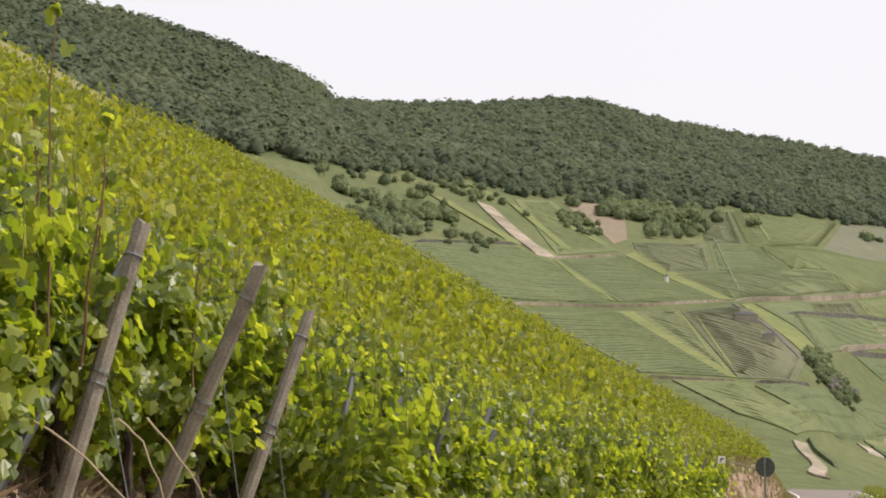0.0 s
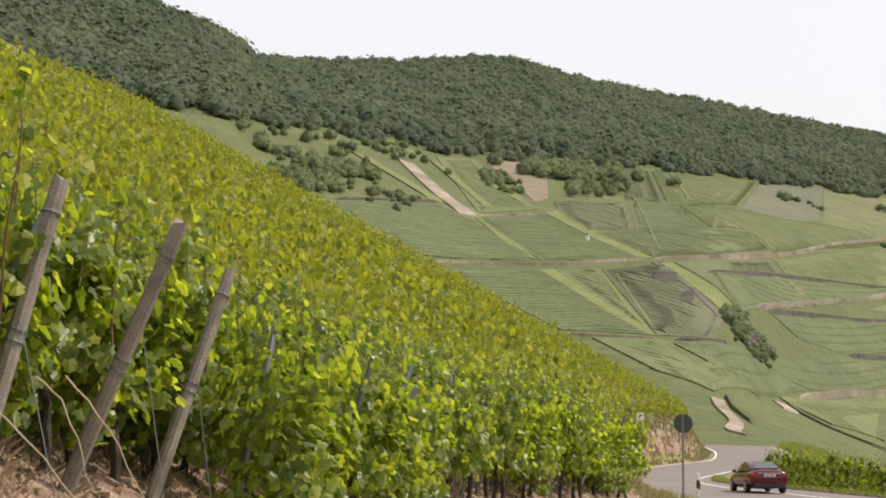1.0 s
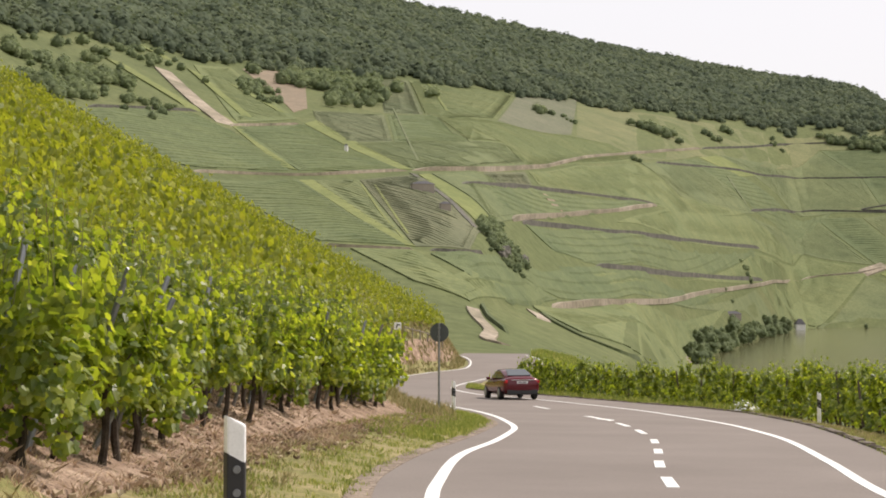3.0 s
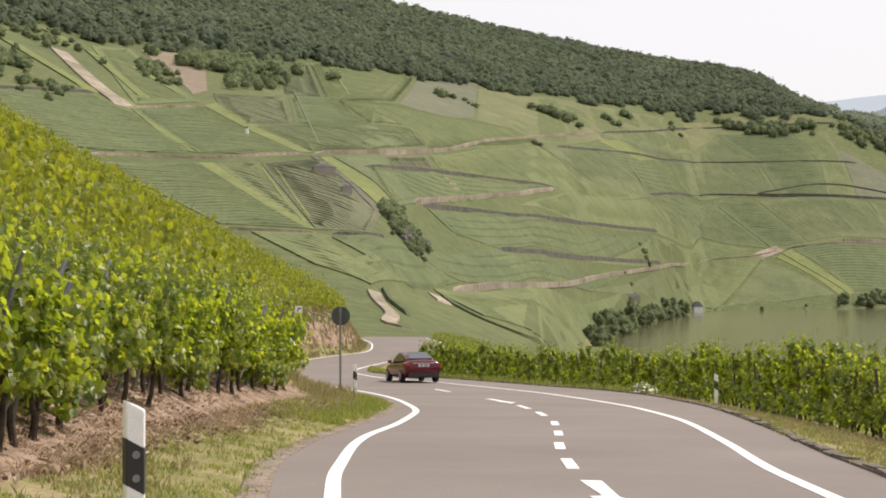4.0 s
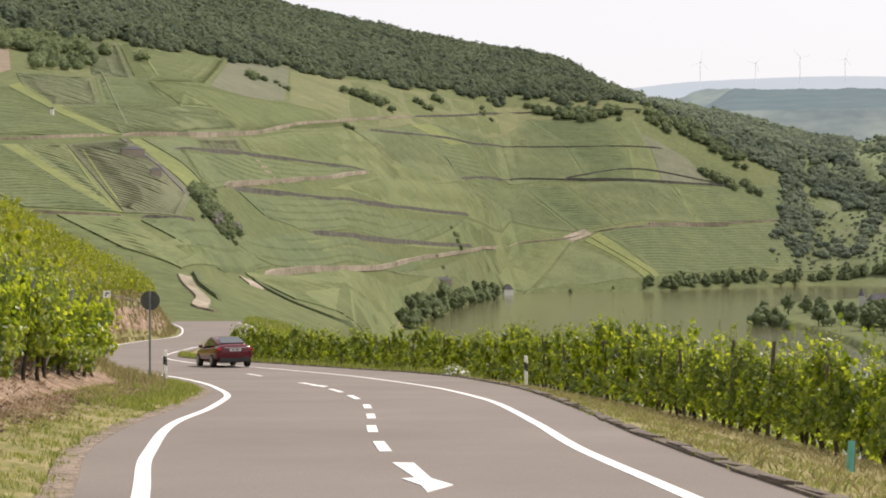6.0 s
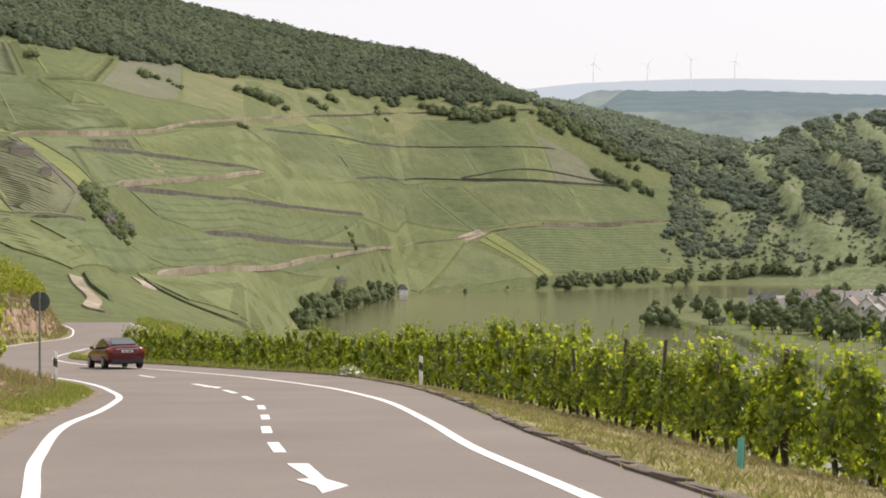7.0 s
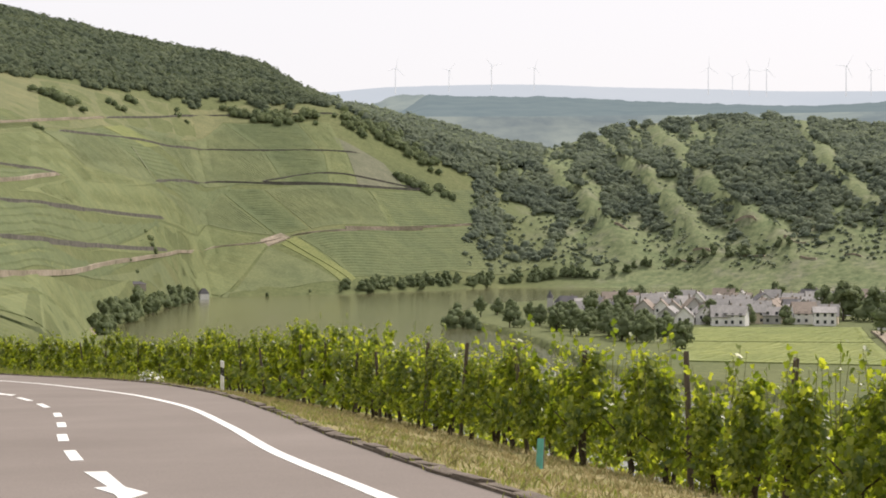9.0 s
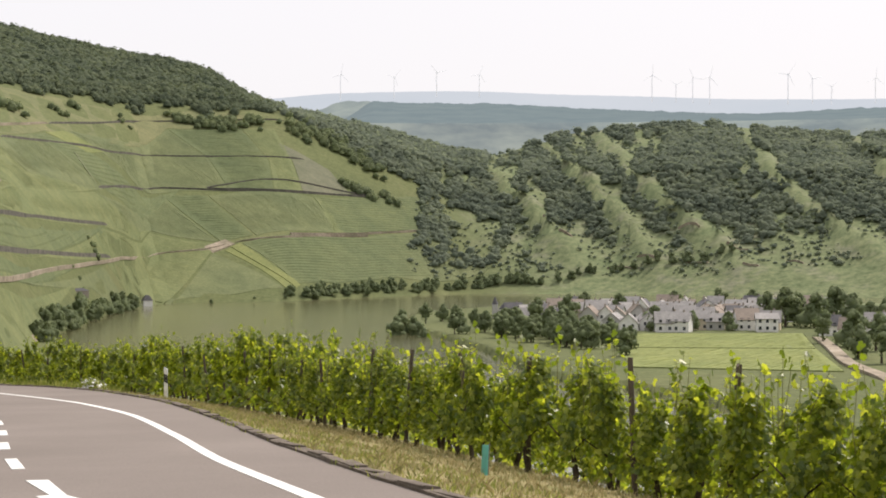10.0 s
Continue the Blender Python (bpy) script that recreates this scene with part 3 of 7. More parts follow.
def cane(x, y, height, lean_x, lean_y, seed, leaves=14):
    """A long bare shoot that has outgrown its row, with small yellowish leaves."""
    rng = np.random.default_rng(seed)
    root = new("vine_cane")
    bm = bmesh.new()
    pts, p, step = [], Vector((0, 0, 0)), height / 8
    d = Vector((math.sin(radians(lean_x)), math.sin(radians(lean_y)), 1)).normalized()
    for k in range(8):
        q = (d + Vector((rng.normal(0, 0.07), rng.normal(0, 0.07), 0))).normalized()
        bm_rod(0.011 - 0.0008 * k, 0.011 - 0.0008 * (k + 1), step, 5, Matrix.Translation(p) @ q.to_track_quat("Z", "Y").to_matrix().to_4x4(), bm)
        p = p + q * step
        pts.append(p.copy())
    part("stem", (bm, M_CANE), root)
    at = np.array([tuple(pts[int(rng.integers(2, 8))] + Vector((rng.normal(0, 0.06), rng.normal(0, 0.06), rng.normal(0, 0.05)))) for _ in range(leaves)] + [tuple(pts[-1])] * 3)
    part("foliage", leaf_cloud("foliage", at, rng.normal(0, 1, (len(at), 3)) + (0.4, -0.5, 0.6), rng.uniform(0.05, 0.11, len(at)), M_LEAF, rng), root, "small yellowish leaves")
    root.matrix_basis = pose(x, y, float(ground(x, y)) + 1.2)
    return tagged(root, "long upright vine shoot with small yellowish leaves", "vine shoot", "tall shoots above the rows")


for k, (x, y, h, lx, ly) in enumerate(((-5.3, 8.32, 2.1, 1, 0), (-5.15, 8.45, 1.55, 10, 0), (-5.5, 8.5, 1.5, -6, 4), (-5.6, 9.3, 1.2, 5, 3), (-5.5, 10.6, 1.05, 4, -5), (-5.8, 11.4, 1.1, 6, 2), (-5.6, 12.6, 1.0, -4, 0),
                                       (-6.0, 13.4, 1.15, 3, 2), (-5.9, 14.9, 1.05, 6, 0), (-6.2, 16.2, 1.1, 2, 3), (-6.1, 18.0, 1.05, -3, 2), (-6.3, 20.3, 1.1, 4, 0))):
    cane(x, y, h, lx, ly, 300 + k)
for k in range(16):
    y = 9.1 + 1.04 * k
    cane(float(left_front(y)) - 0.5 - 0.9 * (k % 3), y + 0.3 * math.sin(k * 2.1), 1.0 + 0.3 * math.sin(k * 1.7), 5 * math.sin(k * 2.9), 4 * math.sin(k), 330 + k)


def dry_cane(a, b, sag, seed):
    """A pale dead shoot that arches out of the row."""
    rng = np.random.default_rng(seed)
    a, b = Vector(a), Vector(b)
    pts = [a.lerp(b, k / 9) + Vector((rng.normal(0, 0.012), rng.normal(0, 0.012), sag * math.sin(math.pi * k / 9))) for k in range(10)]
    bm = bmesh.new()
    turn = (b - a).to_track_quat("Z", "Y")
    rings = [[bm.verts.new(p - a + turn @ Vector(((0.009 - 0.0006 * k) * math.cos(i * math.tau / 6), (0.009 - 0.0006 * k) * math.sin(i * math.tau / 6), 0))) for i in range(6)] for k, p in enumerate(pts)]
    for lo, hi in zip(rings, rings[1:]):
        for i in range(6):
            bm.faces.new((lo[i], lo[(i + 1) % 6], hi[(i + 1) % 6], hi[i]))
    me = bpy.data.meshes.new("dry_cane")
    bm.to_mesh(me)
    bm.free()
    me.materials.append(M_DRY_CANE)
    ob = new("dry_cane", me)
    ob.location = a
    return tagged(ob, "pale dead vine shoot arching out of the row", "vine shoot", "dead shoots at the row ends")


M_DRY_CANE = plain("dry_cane_bark", (0.42, 0.34, 0.24), 0.8, 0, 0.2)
for k, (x0, y0, h0, x1, y1, h1, sag) in enumerate(((-5.35, 8.2, 0.75, -4.45, 8.75, 0.15, 0.16), (-5.3, 9.55, 0.95, -4.75, 9.9, 0.25, 0.1), (-5.3, 9.2, 0.9, -4.95, 9.35, 0.35, 0.12), (-5.5, 12.4, 0.9, -5.0, 12.7, 0.3, 0.1))):
    dry_cane((x0, y0, float(ground(x0, y0)) + h0), (x1, y1, float(ground(x1, y1)) + h1), sag, 700 + k)


# ---------------- road furniture ----------------
def delineator(x, y, turn, label):
    """A white roadside post with a slanted top, a black band and two reflectors."""
    root = new("delineator_post")
    w, d, h = 0.125, 0.085, 1.0

    def slab(z0, z1, grow, slant0, slant1):
        bm = bmesh.new()
        ring = []
        for z, sl in ((z0, slant0), (z1, slant1)):
            ring.append([bm.verts.new((sx * (w / 2 + grow) * (1 - 0.25 * (sy < 0)), sy * (d / 2 + grow), z - sl * sx)) for sx, sy in ((-1, -1), (1, -1), (1, 1), (-1, 1))])
        for a in range(4):
            bm.faces.new((ring[0][a], ring[0][(a + 1) % 4], ring[1][(a + 1) % 4], ring[1][a]))
        bm.faces.new(ring[1])
        bm.faces.new(ring[0][::-1])
        bmesh.ops.bevel(bm, geom=bm.edges[:], offset=0.006, segments=2, affect="EDGES")
        return bm

    part("shaft", (slab(-0.2, h, 0, 0, 0.028), M_WHITE), root)
    part("band", (slab(h - 0.47, h - 0.20, 0.002, 0.028, 0.028), M_BLACK), root, "slanted black band")
    for z in (h - 0.27, h - 0.40):
        bm = bmesh.new()
        bmesh.ops.create_cone(bm, cap_ends=True, segments=16, radius1=0.024, radius2=0.021, depth=0.012, matrix=pose(0.005, -d / 2 - 0.005, z, 90, 0, 0))
        part("reflector", (bm, M_STEEL), root, "round silver reflector")
    root.matrix_basis = pose(x, y, float(ground(x, y)) if abs(x) > 0 else 0, 0, 0, turn)
    return tagged(root, label, "roadside post", "delineator posts along the road")


delineator(-2.19, 8.6, 18, "white roadside post with slanted black band and two reflectors")
delineator(-5.45, 48.6, 15, "white roadside post with black band standing in grass")
delineator(5.85, 50.3, -8, "white roadside post with black band standing before vines")
delineator(-7.6, 93.5, 0, "small white roadside post at the far bend")

M_SIGN_BACK = plain("sign_back", (0.075, 0.085, 0.09), 0.5, 0.2)
sign = new("round_road_sign")
part("pole", (bm_rod(0.034, 0.034, 3.0, 12, Matrix.Translation((0, 0, -0.25))), M_STEEL), sign)
bm = bmesh.new()
bmesh.ops.create_cone(bm, cap_ends=True, segments=40, radius1=0.30, radius2=0.30, depth=0.02, matrix=pose(0, 0.05, 2.46, 90, 0, 0))
bmesh.ops.bevel(bm, geom=[e for e in bm.edges if len(e.link_faces) == 2 and abs(e.verts[0].co.y - e.verts[1].co.y) < 1e-4], offset=0.006, segments=2, affect="EDGES")
part("disc", (bm, M_SIGN_BACK), sign, "dark grey back of a round sign")
for z in (2.32, 2.6):
    part("clamp", (bm_box(0.10, 0.09, 0.03, 0.006, Matrix.Translation((0, 0.0, z))), M_STEEL), sign)
sign.matrix_basis = pose(-5.95, 48.9, float(ground(-5.95, 48.9)), 0, 0, -5)
tagged(sign, "round road sign seen from its dark back on a steel pole", "road sign")


# ---------------- verges ----------------
def strip(name, xa, xb, y0, y1, step, lift, mat, label, across=6):
    """Ground cover between two lines x(y), lying on the ground."""
    y = np.arange(y0, y1 + step / 2, step)
    u = np.linspace(0, 1, across + 1)
    X = xa(y)[:, None] * (1 - u) + xb(y)[:, None] * u
    Y = np.repeat(y[:, None], across + 1, 1)
    edge = np.minimum(u, 1 - u)[None, :] * 6
    Z = ground(X, Y) + lift * np.minimum(1, edge) - 0.03 * (edge <= 0)
    k = np.arange(X.size).reshape(X.shape)
    f = np.stack([k[:-1, :-1], k[:-1, 1:], k[1:, 1:], k[1:, :-1]], -1).reshape(-1, 4)
    ob = new(name, numpy_mesh(name, np.stack([X, Y, Z], -1).reshape(-1, 3), f, mat, True))
    return tagged(ob, label, name.replace("_", " "), kind="structure")


M_SOIL = mottled("slate_litter_soil", [(0.3, (0.15, 0.10, 0.066)), (0.48, (0.28, 0.195, 0.14)), (0.7, (0.46, 0.345, 0.26))], 2.6, 34, 0.95, 0.9, 0.04, grit=(0.5, 1.4))
strip("soil", lambda y: left_front(y) - 4.5, lambda y: left_front(y) + 0.5 + 0.9 * np.clip((y - 14) / 10, 0, 1), 5.5, 41.5, 0.5, 0.035, M_SOIL, "reddish slate soil with dry litter under the vines")

strip("soil", lambda y: left_kerb(y) - 2.4, lambda y: left_kerb(y) - 0.9, 112, 164, 1.0, 0.06, M_SOIL, "reddish bare bank beside the road's bend")


def blade_material(name, stops):
    m, n, l, b = material(name, 0.7, 0, 0.2)
    rnd = n.new("ShaderNodeNewGeometry").outputs["Random Per Island"]
    col = ramp(n, l, rnd, stops)
    l.new(mix(n, l, 1.0, col, ramp(n, l, node_noise(n, l, 1.3, 3), [(0.35, (0.75, 0.8, 0.7)), (0.65, (1.2, 1.15, 1.05))]), "MULTIPLY"), b.inputs["Base Color"])
    tr, ms = n.new("ShaderNodeBsdfTranslucent"), n.new("ShaderNodeMixShader")
    l.new(col, tr.inputs["Color"])
    ms.inputs[0].default_value = 0.35
    l.new(b.outputs[0], ms.inputs[1]), l.new(tr.outputs[0], ms.inputs[2])
    l.new(ms.outputs[0], n["Material Output"].inputs["Surface"])
    return m


M_GREEN_GRASS = blade_material("green_grass", [(0.0, (0.20, 0.26, 0.05)), (0.6, (0.32, 0.36, 0.085)), (1.0, (0.48, 0.46, 0.15))])
M_DRY_GRASS = blade_material("dry_grass", [(0.0, (0.19, 0.20, 0.07)), (0.5, (0.33, 0.28, 0.14)), (1.0, (0.50, 0.42, 0.25))])


def blades(name, x, y, height, width, mat, label, seed, lean=0.35):
    """Single blades of grass, bent over at the tip."""
    rng = np.random.default_rng(seed)
    n = len(x)
    a, b = rng.uniform(0, math.tau, n), rng.uniform(0, math.tau, n)
    z = ground(x, y)
    h = height * rng.uniform(0.5, 1.3, n)
    w = width * rng.uniform(0.7, 1.3, n) / 2
    off = lean * h * rng.uniform(0.2, 1.4, n)
    base = np.stack([x, y, z - 0.02], -1)
    side = np.stack([np.cos(a) * w, np.sin(a) * w, np.zeros(n)], -1)
    mid = base + np.stack([np.cos(b) * off * 0.3, np.sin(b) * off * 0.3, h * 0.6], -1)
    tip = base + np.stack([np.cos(b) * off, np.sin(b) * off, h], -1)
    v = np.stack([base - side, base + side, mid + side * 0.8, tip, mid - side * 0.8], 1)
    ob = new(name, numpy_mesh(name, v.reshape(-1, 3), np.arange(n * 5).reshape(-1, 5), mat))
    return tagged(ob, label, "grass", kind="stuff")


def tufts(rng, count, y0, y1, xa, xb, clump=6, power=1.0):
    """Places of blades in tufts, between two lines."""
    y = y0 + (y1 - y0) * rng.random(count) ** power
    u = rng.random(count)
    x = xa(y) * (1 - u) + xb(y) * u
    keep = np.sin(x * 3.1 + y * 0.9) + np.sin(y * 2.3 - x * 1.7) + np.sin(x * 7 + y * 5.1) > -0.9
    x, y = np.repeat(x[keep], clump), np.repeat(y[keep], clump)
    return x + rng.normal(0, 0.05, len(x)), y + rng.normal(0, 0.05, len(y))


rng = np.random.default_rng(61)
x, y = tufts(rng, 3600, 7, 54, lambda y: left_kerb(y) + 0.12, lambda y: left_kerb(y) - 1.75, power=1.3)
blades("verge_grass", x, y, 0.07, 0.014, M_GREEN_GRASS, "short green grass along the upper verge", 1)
x, y = tufts(rng, 2600, 30, 54, lambda y: left_kerb(y) - 0.05, lambda y: left_kerb(y) - 2.2)
blades("verge_grass", x, y, 0.13, 0.022, M_GREEN_GRASS, "lush green grass round the sign's foot", 2)
x, y = tufts(rng, 2600, 6.5, 46, lambda y: left_kerb(y) - 0.6, lambda y: left_front(y) - 1.0, power=1.4)
blades("dry_grass", x, y, 0.10, 0.011, M_DRY_GRASS, "dry straw-coloured grass on the upper verge", 3, 0.8)
x, y = tufts(rng, 900, 40, 64, lambda y: left_kerb(y) - 0.9, lambda y: left_kerb(y) - 4.0)
blades("dry_grass", x, y, 0.32, 0.02, M_DRY_GRASS, "tall dry grass on the bank by the sign", 4)
x, y = tufts(rng, 4200, 8, 70, lambda y: right_kerb(y) + 0.25, lambda y: right_front(y) + 0.4, power=1.5)
blades("dry_grass", x, y, 0.11, 0.012, M_DRY_GRASS, "dry straw-coloured grass on the lower verge", 5, 0.9)
x, y = tufts(rng, 2600, 8, 80, lambda y: right_kerb(y) - 0.05, lambda y: right_kerb(y) + 1.9, power=1.4)
blades("verge_grass", x, y, 0.08, 0.015, M_GREEN_GRASS, "short green grass along the lower verge", 6)
x, y = tufts(rng, 1500, 60, 108, lambda y: right_kerb(y) + 0.1, lambda y: right_front(y) + 0.2)
blades("verge_grass", x, y, 0.30, 0.035, M_GREEN_GRASS, "green grass at the outer side of the bend", 7)
x, y = tufts(rng, 3600, 108, 170, lambda y: left_kerb(y) - 0.1, lambda y: left_kerb(y) - 5.5)
blades("dry_grass", x, y, 0.38, 0.06, M_DRY_GRASS, "dry grass on the far bank", 8)
x, y = tufts(rng, 2400, 120, 215, lambda y: right_kerb(np.minimum(y, 190)) + 0.3, lambda y: right_kerb(np.minimum(y, 190)) + 16.0)
blades("verge_grass", x, y, 0.7, 0.09, M_GREEN_GRASS, "rough green growth beyond the far bend", 9)

M_STRAW = blade_material("straw_mulch", [(0.0, (0.30, 0.20, 0.14)), (0.5, (0.46, 0.34, 0.25)), (1.0, (0.62, 0.50, 0.38))])
x, y = tufts(rng, 5200, 7, 42, lambda y: left_front(y) - 3.0, lambda y: left_front(y) + 0.6 + 0.9 * np.clip((y - 14) / 10, 0, 1), power=1.3)
blades("straw_mulch", x, y, 0.13, 0.014, M_STRAW, "pale straw and dry stalks lying under the vines", 10, 1.3)


def litter():
    """Chips of slate and dry twigs on the soil."""
    rng = np.random.default_rng(15)
    n = 5200
    y = rng.uniform(7, 41, n)
    x = left_front(y) + rng.uniform(-2.8, 0.6, n) + rng.uniform(0, 1.2, n) * np.clip((y - 13) / 10, 0, 1)
    z = ground(x, y) + 0.06
    s = rng.gamma(3.0, 0.007, n).clip(0.008, 0.045)
    a = rng.uniform(0, math.tau, n)
    v = np.stack([np.stack([x + s * np.cos(a + k) * (1 + 0.6 * (k > 3)), y + s * np.sin(a + k), z + rng.uniform(-0.02, 0.02, n)], -1) for k in (0, 1.5, 3.2, 4.7)], 1)
    top = np.concatenate([v, v - [0, 0, 0.03]], 1)
    f = np.array([[0, 1, 2, 3], [0, 4, 5, 1], [1, 5, 6, 2], [2, 6, 7, 3], [3, 7, 4, 0]])
    faces = (np.arange(n)[:, None, None] * 8 + f[None]).reshape(-1, 4)
    m = blade_material("slate_chip", [(0.0, (0.16, 0.11, 0.085)), (0.6, (0.36, 0.26, 0.19)), (1.0, (0.62, 0.52, 0.42))])
    return tagged(new("slate_litter", numpy_mesh("slate_litter", top.reshape(-1, 3), faces, m)), "loose slate chips and dry litter under the vines", "litter", kind="stuff")


litter()

# ---------------- road markings ----------------
def painted(name, shape, label):
    """A flat painted mark on the asphalt, with the paint's thickness."""
    bm = bmesh.new()
    top = [bm.verts.new((x, y, float(road_z(y)) + 0.008)) for x, y in shape]
    low = [bm.verts.new((x, y, float(road_z(y)) - 0.01)) for x, y in shape]
    bm.faces.new(top)
    n = len(shape)
    for k in range(n):
        bm.faces.new((low[k], low[(k + 1) % n], top[(k + 1) % n], top[k]))
    bmesh.ops.recalc_face_normals(bm, faces=bm.faces[:])
    me = bpy.data.meshes.new(name)
    bm.to_mesh(me)
    bm.free()
    me.materials.append(M_PAINT)
    return tagged(new(name, me), label, "road marking", kind="structure")


CENTRE = ([14, 19.6, 23.7, 27.6, 31.9, 37.3, 42.4, 48, 62.8, 66], [0.75, 0.47, 0.42, 0.48, 0.48, 0.23, -0.19, -0.9, -3.5, -4.3])
for y, length in ((19.6, 1.9), (23.6, 1.8), (27.6, 1.7), (31.8, 1.9), (37.2, 2.6), (42.5, 3.0), (62.8, 3.4)):
    ends = [(float(spline(v, *CENTRE)), v) for v in (y - length / 2, y + length / 2)]
    painted("centre_dash", [(ends[0][0] - 0.075, ends[0][1]), (ends[0][0] + 0.075, ends[0][1]), (ends[1][0] + 0.075, ends[1][1]), (ends[1][0] - 0.075, ends[1][1])], "short white dash of the road's centre line")
ARROW = [(0.52, 16.9), (0.75, 16.84), (0.83, 14.9), (0.99, 14.2), (0.72, 13.55), (0.70, 14.2), (0.55, 14.92), (0.68, 15.0)]
painted("lane_arrow", ARROW, "white painted arrow pointing back to the near lane")
painted("lane_arrow", [(-0.95 + (x - 0.72) * 1.0 - 0.13 * (1.63 * (y - 15.2)), 48.7 + 1.63 * (y - 15.2)) for x, y in ARROW], "white painted arrow further down the road")

# ---------------- kerbs ----------------
M_DUST = mottled("road_dust", [(0.3, (0.15, 0.115, 0.085)), (0.5, (0.22, 0.175, 0.135)), (0.7, (0.32, 0.265, 0.215))], 3.0, 24, 0.95, 0.9, 0.03, grit=(0.5, 1.4))
kerb_bed = ribbon("kerb", lambda y: right_kerb(y) - 0.02, lambda y: right_kerb(y) + 0.16, 6, 100, 0.5, 0.03, M_KERB, "dark worn stone kerb along the lower verge", down=0.3)
gutter_bed = ribbon("gutter", lambda y: left_kerb(y) - 0.02, lambda y: left_kerb(y) + 0.28, 5, 58, 0.5, 0.008, M_DUST, "dusty strip of grit along the upper verge", down=0.3)


def block_mesh(name, sx, sy, sz, seed, mat):
    bm = bm_box(sx, sy, sz, min(sx, sy, sz) * 0.16)
    for v in bm.verts:
        v.co += 0.18 * min(sx, sy, sz) * Vector((noise.noise(v.co * 6 + Vector((seed, 0, 0))), noise.noise(v.co * 6 + Vector((0, seed, 0))), noise.noise(v.co * 6 + Vector((0, 0, seed)))))
    me = bpy.data.meshes.new(name)
    bm.to_mesh(me)
    bm.free()
    me.materials.append(mat)
    return me


rng = np.random.default_rng(33)
stones = [block_mesh("kerb_stone", 0.17, 0.92, 0.26, k * 3.7, M_KERB) for k in range(3)]
y = 6.3
while y < 98:
    x = float(right_kerb(y)) + 0.08
    dx = (float(right_kerb(y + 0.2)) - float(right_kerb(y))) / 0.2
    if rng.random() < 0.88:
        part("kerb_stone", stones[int(rng.integers(3))], kerb_bed, at=pose(x + rng.normal(0, 0.02), y, float(road_z(y)) - 0.085 + rng.normal(0.0, 0.008), rng.normal(-3.6, 0.5), rng.normal(0, 4), math.degrees(-math.atan(dx)) + rng.normal(0, 1.5)))
    y += 0.97 / math.hypot(1, dx)
M_COBBLE = mottled("gutter_cobble", [(0.3, (0.19, 0.15, 0.115)), (0.7, (0.34, 0.275, 0.215))], 4, 40, 0.9, 0.5, 0.01)
cobbles = [block_mesh("gutter_stone", 0.2, 0.26, 0.14, k * 5.1, M_COBBLE) for k in range(3)]
low_kerb = [block_mesh("edge_stone", 0.13, 0.8, 0.22, k * 2.3, M_KERB) for k in range(2)]
y = 6.0
while y < 45:
    x, dx = float(left_kerb(y)), (float(left_kerb(y + 0.2)) - float(left_kerb(y))) / 0.2
    turn = math.degrees(-math.atan(dx))
    if y < 19 and rng.random() < 0.6:
        part("gutter_stone", cobbles[int(rng.integers(3))], gutter_bed, at=pose(x + 0.14 + rng.normal(0, 0.02), y, float(road_z(y)) - 0.056 + rng.normal(0, 0.008), -3.6, 0, turn + rng.normal(0, 6)))
    if int(y / 0.3) % 3 == 0 and y < 13:
        part("edge_stone", low_kerb[int(rng.integers(2))], gutter_bed, at=pose(x - 0.06, y, float(road_z(y)) - 0.05 + rng.normal(0.0, 0.015), -3.6, rng.normal(0, 3), turn))
    y += 0.3


# ---------------- car ----------------
M_CAR = plain("red_car_paint", (0.10, 0.006, 0.013), 0.2, 0.2, 0.6, 3, 0.05)
M_GLASS_DARK = plain("tinted_glass", (0.035, 0.045, 0.05), 0.08, 0, 0.7, 3, 0.05)
M_RUBBER = plain("tyre_rubber", (0.018, 0.018, 0.018), 0.85)
M_CHROME = plain("chrome", (0.72, 0.73, 0.75), 0.15, 1.0)
M_TAIL = plain("red_tail_lens", (0.45, 0.01, 0.015), 0.15, 0, 0.6)


def loft(sections, sides=20, power=3.2):
    """A rounded body through cross-sections (along, half width, bottom, top)."""
    bm = bmesh.new()
    rings = []
    for y, hw, z0, z1 in sections:
        ring = []
        for k in range(sides):
            a = math.tau * k / sides
            c, s = math.cos(a), math.sin(a)
            px = hw * math.copysign(abs(c) ** (2 / power), c)
            pz = (z0 + z1) / 2 + (z1 - z0) / 2 * math.copysign(abs(s) ** (2 / power), s)
            ring.append(bm.verts.new((px, y, pz)))
        rings.append(ring)
    for a, b in zip(rings, rings[1:]):
        for k in range(sides):
            bm.faces.new((a[k], a[(k + 1) % sides], b[(k + 1) % sides], b[k]))
    bm.faces.new(rings[0][::-1]), bm.faces.new(rings[-1])
    bmesh.ops.recalc_face_normals(bm, faces=bm.faces[:])
    for f in bm.faces:
        f.smooth = True
    return bm


